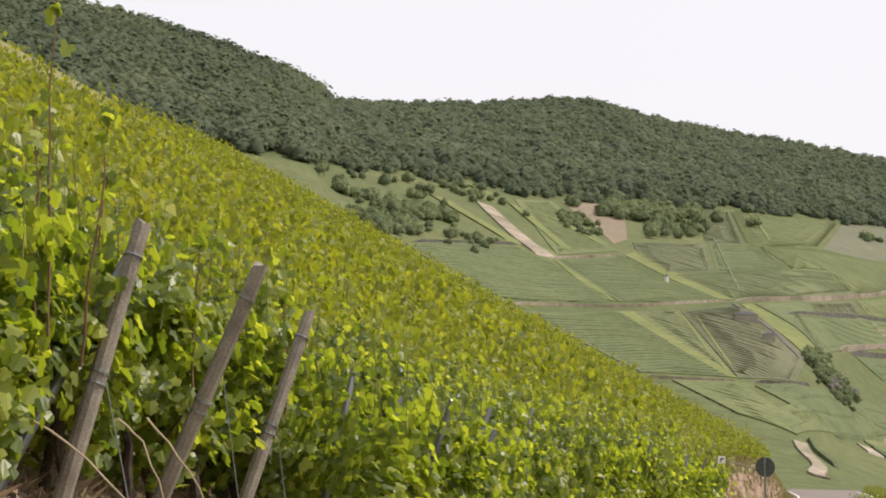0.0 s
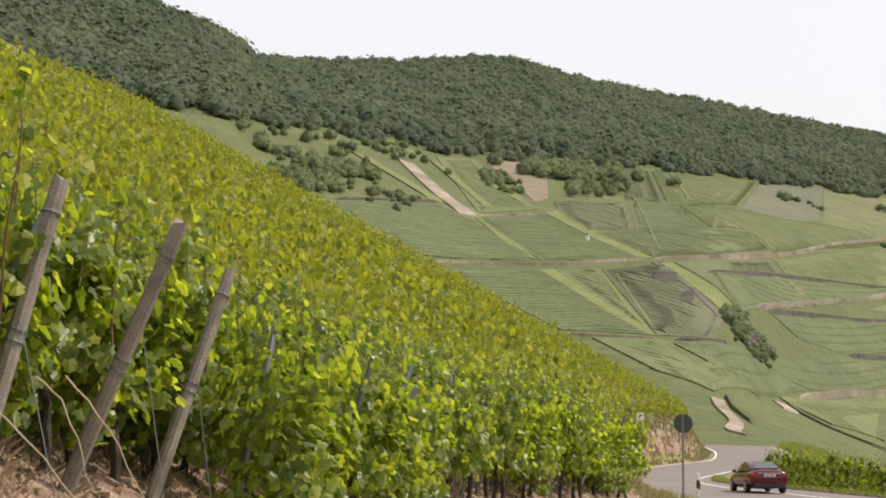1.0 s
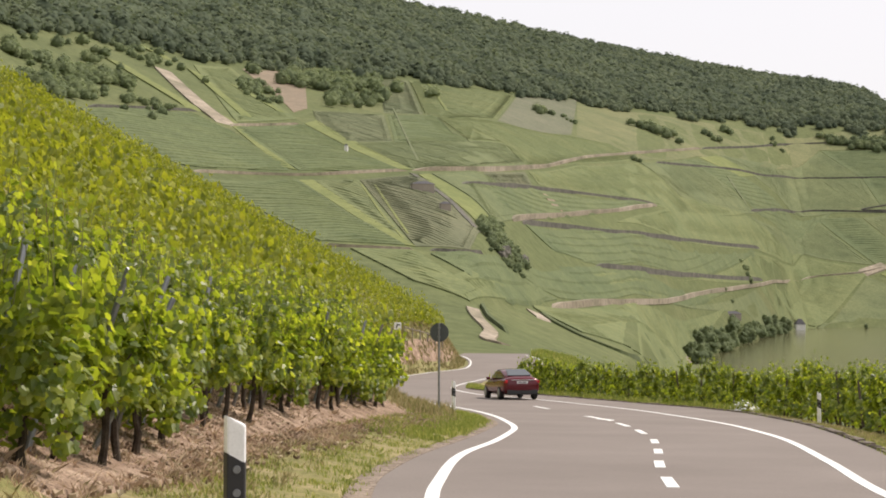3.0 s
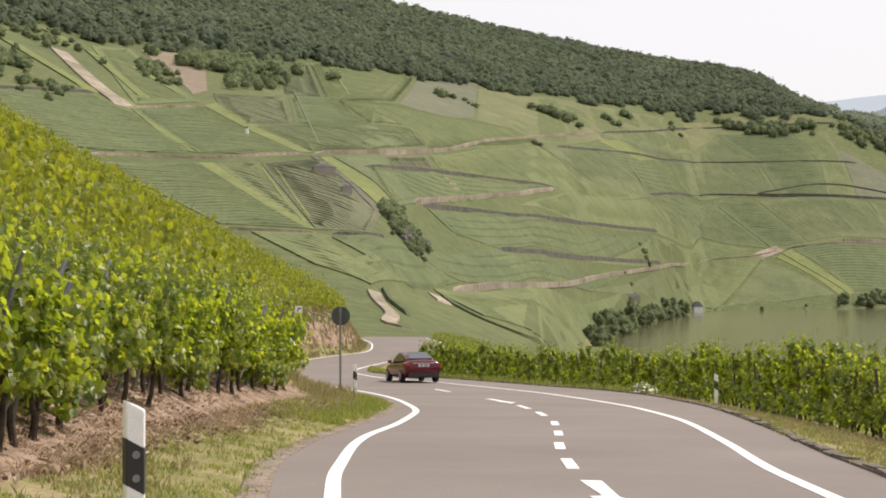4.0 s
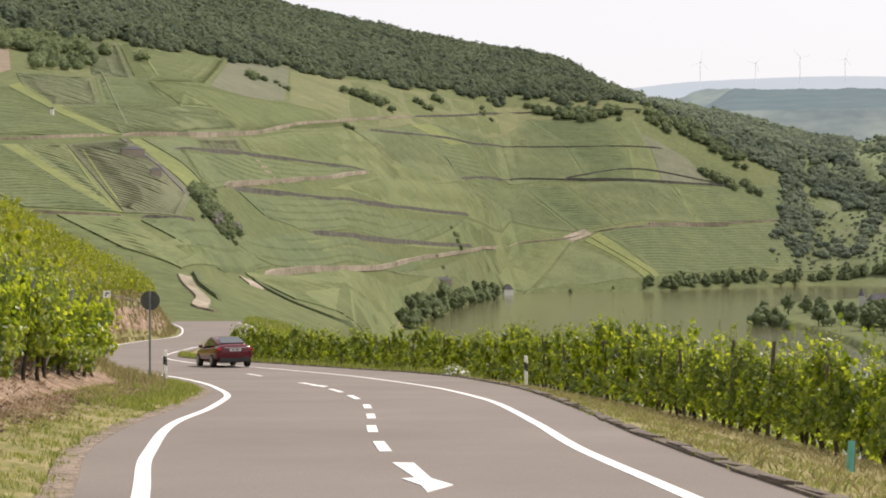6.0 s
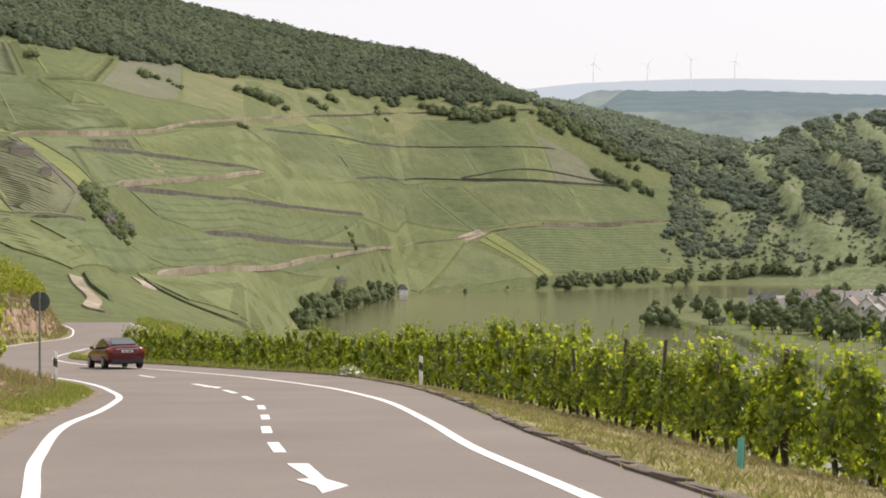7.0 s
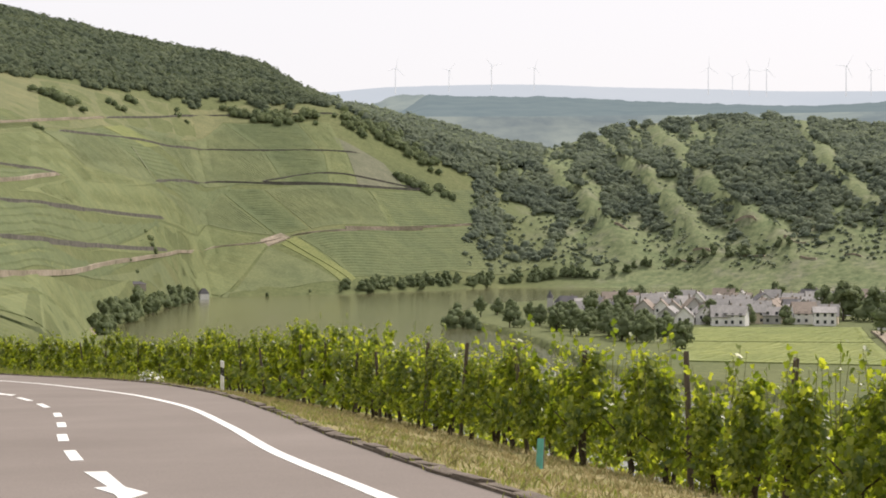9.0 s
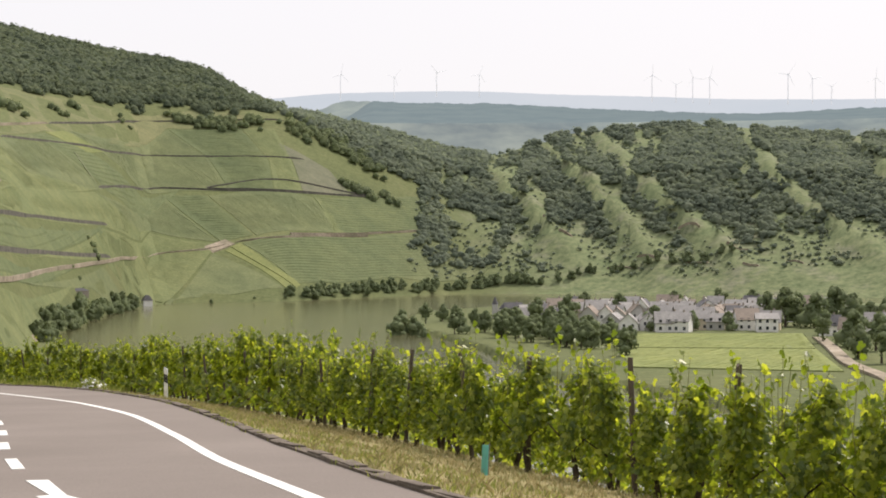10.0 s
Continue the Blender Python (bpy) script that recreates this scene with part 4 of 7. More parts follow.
car = new("car")
part("body", (loft([(-2.40, 0.70, 0.46, 0.94), (-2.34, 0.83, 0.32, 1.05), (-2.10, 0.89, 0.23, 1.09), (-1.5, 0.91, 0.2, 1.06), (-0.4, 0.915, 0.2, 1.0), (0.6, 0.915, 0.2, 0.97), (1.3, 0.91, 0.2, 0.95), (1.9, 0.87, 0.22, 0.87), (2.25, 0.78, 0.28, 0.76), (2.36, 0.60, 0.40, 0.64)], 28, 3.6), M_CAR), car)
part("cabin", (loft([(-2.0, 0.58, 0.9, 1.06), (-1.6, 0.68, 0.9, 1.20), (-1.2, 0.69, 0.9, 1.35), (-0.85, 0.68, 0.9, 1.43), (-0.2, 0.68, 0.9, 1.46), (0.4, 0.68, 0.9, 1.40), (0.9, 0.70, 0.88, 1.20), (1.4, 0.70, 0.85, 0.96)], 28, 3.2), M_CAR), car, "dark red roof and pillars")


def pane(name, corners, thick, label):
    """A flat pane with thickness through four corners."""
    bm = bmesh.new()
    c = [Vector(p) for p in corners]
    out = (c[1] - c[0]).cross(c[3] - c[0]).normalized() * thick
    low, top = [bm.verts.new(p - out) for p in c], [bm.verts.new(p + out) for p in c]
    bm.faces.new(top), bm.faces.new(low[::-1])
    for k in range(4):
        bm.faces.new((low[k], low[(k + 1) % 4], top[(k + 1) % 4], top[k]))
    bmesh.ops.recalc_face_normals(bm, faces=bm.faces[:])
    return part(name, (bm, M_GLASS_DARK), car, label)


pane("rear_window", [(-0.56, -1.84, 1.14), (0.56, -1.84, 1.14), (0.47, -1.0, 1.425), (-0.47, -1.0, 1.425)], 0.02, "tinted rear window")
pane("windscreen", [(0.60, 1.22, 1.06), (-0.60, 1.22, 1.06), (-0.50, 0.52, 1.40), (0.50, 0.52, 1.40)], 0.02, "tinted windscreen")
for s in (-1, 1):
    pane("side_window", [(s * 0.70, -1.30, 1.03), (s * 0.70, -0.12, 1.02), (s * 0.64, -0.15, 1.35), (s * 0.64, -0.85, 1.34)], 0.012, "dark side window")
    pane("side_window", [(s * 0.70, -0.04, 1.02), (s * 0.70, 0.98, 1.02), (s * 0.64, 0.42, 1.32), (s * 0.64, -0.07, 1.35)], 0.012, "dark side window")
    part("tail_light", (bm_box(0.32, 0.10, 0.13, 0.03, pose(s * 0.69, -2.325, 0.86, 0, 0, -s * 16)), M_TAIL), car, "red tail light")
    mir = part("mirror", (bm_box(0.2, 0.12, 0.13, 0.04, Matrix.Translation((s * 0.98, 0.55, 1.0))), M_CAR), car)
    part("exhaust_trim", (bm_box(0.22, 0.04, 0.05, 0.015, Matrix.Translation((s * 0.55, -2.35, 0.36))), M_CHROME), car, "chrome tailpipe trim")
    for y in (-1.38, 1.42):
        bm = bmesh.new()
        bmesh.ops.create_cone(bm, cap_ends=True, segments=28, radius1=0.325, radius2=0.325, depth=0.22, matrix=pose(s * 0.82, y, 0.325, 0, 90, 0))
        bmesh.ops.bevel(bm, geom=[e for e in bm.edges if abs(e.verts[0].co.x - e.verts[1].co.x) < 1e-4], offset=0.03, segments=2, affect="EDGES")
        wheel = part("wheel", (bm, M_RUBBER), car, "black tyre")
        bm = bmesh.new()
        bmesh.ops.create_cone(bm, cap_ends=True, segments=24, radius1=0.22, radius2=0.2, depth=0.03, matrix=pose(s * 0.935, y, 0.325, 0, 90 * s, 0))
        part("rim", (bm, M_STEEL), wheel, "silver rim")
part("bumper_skirt", (bm_box(1.46, 0.10, 0.22, 0.03, Matrix.Translation((0, -2.345, 0.37))), M_BLACK), car, "black lower bumper")
part("chrome_strip", (bm_box(1.10, 0.05, 0.035, 0.008, Matrix.Translation((0, -2.39, 0.935))), M_CHROME), car, "chrome strip over the plate")
plate = part("number_plate", (bm_box(0.52, 0.02, 0.11, 0.005, Matrix.Translation((0, -2.405, 0.83))), M_WHITE), car, "white number plate")
for x, w in ((-0.12, 0.16), (0.10, 0.2)):
    part("plate_bar", (bm_box(w, 0.004, 0.055, 0, Matrix.Translation((x, -2.417, 0.83))), M_BLACK), plate)
cy = 76.6
car.matrix_basis = pose(-5.8, cy, float(road_z(cy)), -3, 0, 18)
tagged(car, "dark red saloon car driving away down the road", "car")

# ---------------- small roadside things ----------------
chevron = new("bend_sign")
part("pole", (bm_rod(0.035, 0.035, 2.3, 8, Matrix.Translation((0, 0, -0.3))), M_STEEL), chevron)
panel = part("panel", (bm_box(0.62, 0.03, 0.62, 0.008, Matrix.Translation((0, -0.05, 1.75))), M_WHITE), chevron, "white sign panel")
bm = bm_box(0.30, 0.012, 0.10, 0, pose(0.06, -0.072, 1.86, 0, 12, 0))
part("mark", (bm, M_BLACK), panel, "black curved mark")
part("mark", (bm_box(0.10, 0.012, 0.30, 0, pose(-0.08, -0.072, 1.72, 0, 14, 0)), M_BLACK), panel, "black curved mark")
chevron.matrix_basis = pose(-20.4, 137.5, float(ground(-20.4, 137.5)), 0, 0, 8)
tagged(chevron, "small white bend sign with a black mark on a pole", "road sign")

fence = new("rail_fence")
for k in range(6):
    x, y = -20.3 + k * 0.5, 141 + k * 1.6
    part("post", (bm_rod(0.06, 0.055, 1.2, 7, pose(x, y, float(ground(x, y)) - 0.2)), M_STAKE), fence)
for k in range(5):
    a, b = (Vector((-20.3 + q * 0.5, 141 + q * 1.6, float(ground(-20.3 + q * 0.5, 141 + q * 1.6)) + 0.85)) for q in (k, k + 1))
    part("rail", (bm_rod(0.05, 0.05, (b - a).length, 6, Matrix.Translation(a) @ (b - a).to_track_quat("Z", "Y").to_matrix().to_4x4()), M_STAKE), fence)
tagged(fence, "weathered wooden rail fence on the bank by the bend", "fence")

guard = new("tree_guard", None)
bm = bmesh.new()
bmesh.ops.create_cone(bm, cap_ends=False, segments=14, radius1=0.045, radius2=0.042, depth=0.42, matrix=Matrix.Translation((0, 0, 0.17)))
bmesh.ops.solidify(bm, geom=bm.faces[:], thickness=0.004)
part("tube", (bm, plain("turquoise_plastic", (0.12, 0.42, 0.38), 0.5)), guard)
part("stick", (bm_rod(0.012, 0.01, 0.5, 6, Matrix.Translation((0.05, 0, -0.1))), M_STAKE), guard)
guard.matrix_basis = pose(6.25, 19.1, float(ground(6.25, 19.1)), 0, 3, 0)
tagged(guard, "turquoise plastic tube guarding a young plant in grass", "plant guard")


def flower_bush(x, y, label):
    rng = np.random.default_rng(3)
    root = new("flowering_bush")
    d = rng.normal(0, 1, (420, 3))
    d[:, 2] = np.abs(d[:, 2])
    d /= np.linalg.norm(d, axis=1, keepdims=True)
    p = d * (0.55, 0.42, 0.45) * rng.uniform(0.6, 1.05, (420, 1))
    part("foliage", quad_cloud("foliage", p[:260], d[:260], rng.uniform(0.06, 0.12, 260), M_GREEN_GRASS, rng), root)
    part("blossom", quad_cloud("blossom", p[260:] * 1.06, d[260:] + (0, 0, 0.5), rng.uniform(0.06, 0.12, 160), M_PAINT, rng), root, "small white blossoms")
    root.matrix_basis = pose(x, y, float(ground(x, y)))
    return tagged(root, label, "bush")


flower_bush(4.3, 60.8, "low bush with white blossoms on the verge")

# anchor wires of the leaning stakes
for x, y, top, foot in ((-5.05, 10.0, 1.85, -4.75), (-5.1, 11.0, 1.7, -4.85), (-5.1, 8.45, 1.7, -4.7)):
    a = Vector((x + 0.1, y, float(ground(x, y)) + top - 0.45))
    b = Vector((foot, y + 0.12, float(ground(foot, y)) - 0.02))
    bm = bm_rod(0.004, 0.004, (b - a).length, 5)
    me = bpy.data.meshes.new("anchor_wire")
    bm.to_mesh(me)
    bm.free()
    me.materials.append(M_STEEL)
    wire = new("anchor_wire", me)
    wire.matrix_basis = Matrix.Translation(a) @ (b - a).to_track_quat("Z", "Y").to_matrix().to_4x4()
    tagged(wire, "thin steel wire anchoring a leaning vine stake", "wire", "anchor wires")


# ---------------- far hillsides: fields, lanes, walls ----------------
def field_material(name, a, b):
    """Leafy plots seen from far: broad patches of two greens, blotches and a fine grain."""
    m, n, l, bs = material(name, 0.9, 0, 0.1)
    pos = n.new("ShaderNodeTexCoord").outputs["Object"]
    broad = ramp(n, l, node_noise(n, l, 0.018, 5, 0.65, pos), [(0.32, a), (0.68, b)])
    blotch = ramp(n, l, node_noise(n, l, 0.09, 4, 0.7, pos), [(0.3, (0.84, 0.86, 0.86)), (0.7, (1.14, 1.12, 1.1))])
    fine = ramp(n, l, node_noise(n, l, 0.6, 4, 0.7, pos), [(0.3, (0.82, 0.84, 0.82)), (0.7, (1.26, 1.24, 1.22))])
    l.new(mix(n, l, 1.0, mix(n, l, 1.0, broad, blotch, "MULTIPLY"), fine, "MULTIPLY"), bs.inputs["Base Color"])
    bump(n, l, bs, node_noise(n, l, 0.8, 3, 0.7, pos), 0.5, 0.5)
    return m


# Blue is raised in these greens to paint in haze.
MF = {
    "mid": field_material("vineyard_mid", (0.110, 0.131, 0.066), (0.136, 0.152, 0.074)),
    "dark": field_material("vineyard_dark", (0.096, 0.120, 0.060), (0.120, 0.140, 0.067)),
    "light": field_material("vineyard_light", (0.120, 0.143, 0.066), (0.148, 0.164, 0.075)),
    # Yellow paints sunlight on plot rims and spur crests; other grassy strips share it.
    "yellow": field_material("painted_sunlit_grass", (0.134, 0.156, 0.060), (0.166, 0.182, 0.072)),
    "rows": field_material("vineyard_bare_rows", (0.104, 0.116, 0.068), (0.136, 0.140, 0.086)),
    "grey": field_material("vineyard_young", (0.118, 0.136, 0.076), (0.146, 0.156, 0.089)),
    "slate": field_material("slate_slope", (0.112, 0.122, 0.078), (0.146, 0.146, 0.102)),
    "rough": field_material("rough_grass", (0.118, 0.132, 0.064), (0.160, 0.162, 0.082)),
    "bare": field_material("bare_plot", (0.185, 0.150, 0.112), (0.230, 0.185, 0.136)),
    "plain": field_material("plain_vineyard", (0.165, 0.195, 0.074), (0.205, 0.228, 0.088)),
}


def draped(name, corners, lift, mat, label, category, skirt=0.6, cells=14):
    """A patch of land cover over the ground inside the corners, with a low side all round."""
    bm = bmesh.new()
    bm.faces.new([bm.verts.new((x, y, 0)) for x, y in corners])
    xs, ys = [c[0] for c in corners], [c[1] for c in corners]
    for lo, hi, axis in ((min(xs), max(xs), 0), (min(ys), max(ys), 1)):
        for k in range(1, cells):
            co, no = [0, 0, 0], [0, 0, 0]
            co[axis], no[axis] = lo + (hi - lo) * k / cells, 1
            bmesh.ops.bisect_plane(bm, geom=bm.verts[:] + bm.edges[:] + bm.faces[:], plane_co=co, plane_no=no)
    edges = [e for e in bm.edges if e.is_boundary]
    low = [g for g in bmesh.ops.extrude_edge_only(bm, edges=edges)["geom"] if isinstance(g, bmesh.types.BMVert)]
    sunk = set(low)
    z = ground([v.co.x for v in bm.verts], [v.co.y for v in bm.verts])
    for v, h in zip(bm.verts, z):
        v.co.z = h + lift - (skirt if v in sunk else 0)
    bmesh.ops.recalc_face_normals(bm, faces=bm.faces[:])
    me = bpy.data.meshes.new(name)
    bm.to_mesh(me)
    bm.free()
    me.materials.append(mat)
    return tagged(new(name, me), label, category, kind="structure")


# spacing, breadth and height of the vine rows by kind of plot, and whether they follow the contour
ROW_STYLE = {"mid": (2.6, 2.2, 0.35, False), "dark": (3.0, 2.4, 0.5, True), "light": (2.6, 2.2, 0.3, False), "rows": (2.6, 1.9, 0.45, False), "grey": (2.8, 2.2, 0.35, False), "plain": (2.6, 2.1, 0.45, False)}


def vine_rows(plot, corners, mat, spacing, wide, tall, contour):
    """Trained rows across a plot, down the slope or along it: leafy ridges with uneven tops."""
    c = np.array(corners, float)
    mx, my = c.mean(axis=0)
    slope = np.array([float(ground(mx + 8, my)) - float(ground(mx - 8, my)), float(ground(mx, my + 8)) - float(ground(mx, my - 8))])
    along = slope / (np.hypot(*slope) + 1e-9)
    if contour:
        along = np.array([-along[1], along[0]])
    across = np.array([-along[1], along[0]])
    rng = np.random.default_rng(int(abs(mx * 7 + my)))
    u, v = c @ along, c @ across
    rows, faces, base = [], [], 0
    for off in np.arange(v.min() + spacing / 2, v.max(), spacing):
        cuts = sorted(u[k] + (off - v[k]) / (v[k - 1] - v[k]) * (u[k - 1] - u[k]) for k in range(len(c)) if (v[k] > off) != (v[k - 1] > off))
        for lo, hi in zip(cuts[::2], cuts[1::2]):
            if hi - lo < 4:
                continue
            n = max(3, int((hi - lo) / 7))
            t = np.linspace(lo + 1, hi - 1, n)
            o = off + rng.normal(0, 0.12, n)
            h = tall * rng.uniform(0.75, 1.15, n) * np.where(rng.random(n) < 0.04, 0.5, 1)
            h[0] = h[-1] = -0.2
            strip = []
            for side, up in ((-0.5, -0.3), (-0.34, 1.0), (0.34, 1.0), (0.5, -0.3)):
                q = o + side * wide
                x, y = t * along[0] + q * across[0], t * along[1] + q * across[1]
                strip.append(np.stack([x, y, ground(x, y) + 0.25 + up * h], -1))
            rows.append(np.concatenate(strip))
            k = np.arange(n - 1) + base
            faces += [np.stack([k + a * n, k + (a + 1) * n, k + (a + 1) * n + 1, k + a * n + 1], -1) for a in range(3)]
            base += 4 * n
    if rows:
        tagged(part("vine_rows", numpy_mesh("vine_rows", np.concatenate(rows), np.concatenate(faces)[:, ::-1], mat), plot), kind="stuff")


def field(look_, *corners):
    words = {"mid": "green vineyard plot on a steep far hillside", "dark": "dark green vineyard plot on a steep far hillside", "light": "light green vineyard plot on a steep far hillside",
             "yellow": "grassy edge between two vineyard plots with sunlight painted in", "rows": "vineyard plot with bare soil between its rows", "grey": "grey-green plot of young vines in rows",
             "bare": "bare reddish-brown plot below the forest", "plain": "flat green vineyard plot beside the village",
             "slate": "grey slate slope with sparse weeds", "rough": "rough yellowish grassland below the forest"}
    field.count += 1
    plot = draped("vineyard_field", corners, 0.16 + 0.004 * field.count, MF[look_], words[look_], "vineyard")
    if look_ in ROW_STYLE:
        vine_rows(plot, corners, MF[look_], *ROW_STYLE[look_])
    return plot


field.count = 0


field("rough", (-40.6, 1201.3), (54.3, 1303.9), (165.9, 1416.8), (253.4, 1482.5), (262.6, 1444.8), (230.8, 1409.2), (161.6, 1380.6), (46.8, 1122.5), (5.4, 939.5), (-14.7, 928.4), (-30.9, 915.5))
field("mid", (-91.2, 514.0), (-63.1, 618.8), (-55.0, 683.3), (-43.1, 652.6), (-51.8, 508.4), (-65.1, 466.0))
field("light", (-87.7, 709.6), (-65.0, 807.9), (-34.1, 911.9), (-15.0, 951.9), (5.4, 942.0), (-26.2, 777.1), (-42.5, 643.6), (-55.0, 683.3), (-63.1, 618.8))
field("grey", (-127.0, 621.7), (-104.6, 663.3), (-83.1, 545.7), (-93.4, 516.1), (-114.4, 569.6))
field("dark", (-103.6, 667.5), (-88.5, 716.6), (-72.2, 639.9), (-63.1, 618.8), (-82.4, 547.3))
field("grey", (-153.1, 949.7), (-140.9, 991.0), (-93.9, 708.8), (-106.6, 676.1))
field("light", (-140.5, 993.1), (-108.1, 1059.5), (-81.2, 1108.5), (-69.2, 806.0), (-81.5, 722.4), (-93.4, 710.9))
field("bare", (-203.5, 810.8), (-186.3, 888.2), (-131.1, 630.5), (-130.2, 600.0), (-140.8, 633.5))
field("slate", (-79.7, 1115.2), (-41.1, 1216.3), (-34.3, 919.4), (-49.9, 847.5), (-67.8, 806.7))
field("dark", (-149.4, 414.9), (-147.4, 454.2), (-140.8, 500.0), (-125.1, 484.1), (-94.6, 425.6), (-90.6, 411.1), (-100.5, 394.9), (-108.3, 369.5), (-121.4, 374.3))
field("yellow", (-140.9, 527.5), (-134.6, 523.5), (-89.1, 415.0), (-93.4, 416.7))
field("dark", (-127.8, 498.4), (-116.1, 553.5), (-87.3, 491.8), (-67.8, 461.5), (-76.0, 437.4), (-88.7, 415.6), (-117.1, 476.8))
field("yellow", (-117.0, 557.9), (-117.1, 580.3), (-89.9, 517.2), (-65.3, 466.0), (-68.2, 461.0), (-87.6, 493.8))
field("dark", (-100.0, 355.2), (-84.2, 394.6), (-61.6, 347.1), (-45.2, 319.3), (-51.3, 314.3), (-60.8, 305.5), (-79.2, 332.2))
field("yellow", (-84.2, 394.6), (-81.4, 399.3), (-62.3, 358.6), (-43.8, 319.5), (-45.7, 318.7), (-61.8, 348.1))
field("mid", (-81.1, 398.8), (-72.2, 415.3), (-44.9, 321.4), (-61.8, 357.2))
field("rows", (-72.0, 415.8), (-62.4, 452.2), (-56.4, 443.9), (-36.0, 377.3), (-34.2, 335.3), (-43.8, 319.5))
field("yellow", (-61.6, 456.4), (-59.4, 464.2), (-35.8, 411.4), (-36.2, 382.3))
field("mid", (-58.9, 465.8), (-48.8, 514.2), (-41.3, 513.8), (-32.6, 492.9), (-35.6, 414.5))
field("rows", (-48.4, 514.2), (-41.5, 621.1), (-36.4, 589.4), (-42.2, 514.8))
field("dark", (-43.6, 478.0), (-36.0, 582.4), (13.3, 807.9), (-18.5, 612.2), (-32.2, 500.5), (-37.3, 464.0))
field("light", (-40.7, 630.2), (-25.9, 767.1), (5.3, 922.5), (28.3, 917.1), (77.1, 1067.7), (14.0, 809.9), (-20.1, 666.2), (-35.5, 610.0))
field("mid", (6.0, 926.0), (37.2, 1077.9), (85.1, 1097.2), (77.1, 1067.7), (29.1, 921.0))
field("yellow", (47.8, 1119.5), (63.7, 1175.3), (93.3, 1202.9), (77.9, 1153.9))
field("dark", (37.8, 1073.3), (46.2, 1110.0), (84.3, 1168.0), (155.3, 1249.9), (87.9, 1107.0))
field("mid", (66.4, 1185.1), (161.3, 1377.6), (189.2, 1330.1), (197.7, 1262.6), (156.3, 1250.3), (93.9, 1199.3))
field("dark", (162.4, 1378.5), (230.3, 1406.3), (243.6, 1340.5), (236.5, 1276.3), (198.6, 1262.5), (190.1, 1330.0))
field("light", (231.4, 1406.6), (263.6, 1422.3), (267.2, 1358.0), (265.0, 1299.2), (237.6, 1277.1), (244.7, 1341.4))
field("slate", (258.9, 1391.6), (304.8, 1377.7), (316.8, 1344.7), (266.0, 1299.6), (268.5, 1359.2))
field("light", (19.9, 838.3), (76.6, 1061.7), (123.6, 1162.9), (78.6, 1013.0), (18.1, 761.8), (-5.6, 655.5))
field("mid", (78.1, 1066.1), (139.2, 1234.7), (174.1, 1165.6), (124.9, 1163.3))
field("dark", (140.2, 1235.1), (177.5, 1247.9), (203.1, 1183.2), (176.7, 1166.2))
field("mid", (178.9, 1248.3), (273.1, 1297.6), (286.1, 1252.7), (205.8, 1183.8))
field("dark", (274.8, 1299.3), (397.3, 1411.1), (416.7, 1371.6), (288.4, 1254.8))
field("light", (277.5, 1302.3), (361.6, 1378.9), (386.6, 1383.0), (399.5, 1366.3), (349.0, 1311.9), (279.7, 1247.0))
field("dark", (-31.3, 474.0), (-13.7, 595.8), (78.2, 1008.0), (13.3, 662.4), (-10.2, 525.4), (-23.8, 475.9))
field("light", (11.1, 642.9), (78.1, 1007.0), (123.2, 1159.0), (172.7, 1161.7), (73.4, 945.7), (31.3, 751.3))
field("dark", (-29.3, 364.3), (-16.4, 485.2), (7.9, 610.4), (53.4, 845.3), (14.8, 622.3), (-4.3, 498.0), (-18.3, 410.1), (-25.3, 382.2))
field("light", (-14.8, 490.8), (-8.3, 524.4), (15.3, 628.3), (10.8, 591.4), (-4.4, 515.5))
field("dark", (-39.9, 314.0), (-32.0, 337.0), (-29.2, 363.3), (-25.2, 381.2), (-18.7, 404.6), (-23.5, 355.2), (-25.7, 319.5), (-30.8, 302.4))
field("light", (-54.2, 302.2), (-43.2, 313.5), (-33.3, 295.6), (-23.3, 352.7), (-28.1, 275.6), (-38.5, 279.4))
field("light", (-22.2, 358.8), (-4.2, 491.0), (47.2, 791.1), (25.2, 632.0), (1.9, 337.5), (-9.8, 323.4))
field("mid", (18.0, 642.7), (72.2, 930.7), (167.0, 1145.4), (212.4, 1107.3), (177.7, 1085.0), (120.7, 1063.7), (59.7, 847.9))
field("yellow", (177.0, 1151.5), (190.2, 1166.6), (222.0, 1121.7), (214.3, 1109.0))
field("dark", (192.7, 1166.2), (295.0, 1252.2), (367.4, 1318.3), (368.5, 1257.6), (298.5, 1194.3), (225.4, 1124.6))
field("mid", (268.0, 1225.5), (395.7, 1349.7), (422.2, 1281.8), (324.1, 1218.1), (243.8, 1144.3))
field("light", (-206.5, 727.8), (-206.0, 796.3), (-122.5, 570.5), (-131.0, 514.6))
field("plain", (236, 560), (306, 541), (262, 455), (203, 480))
field("plain", (201, 476), (260, 451), (218, 364), (172, 395))


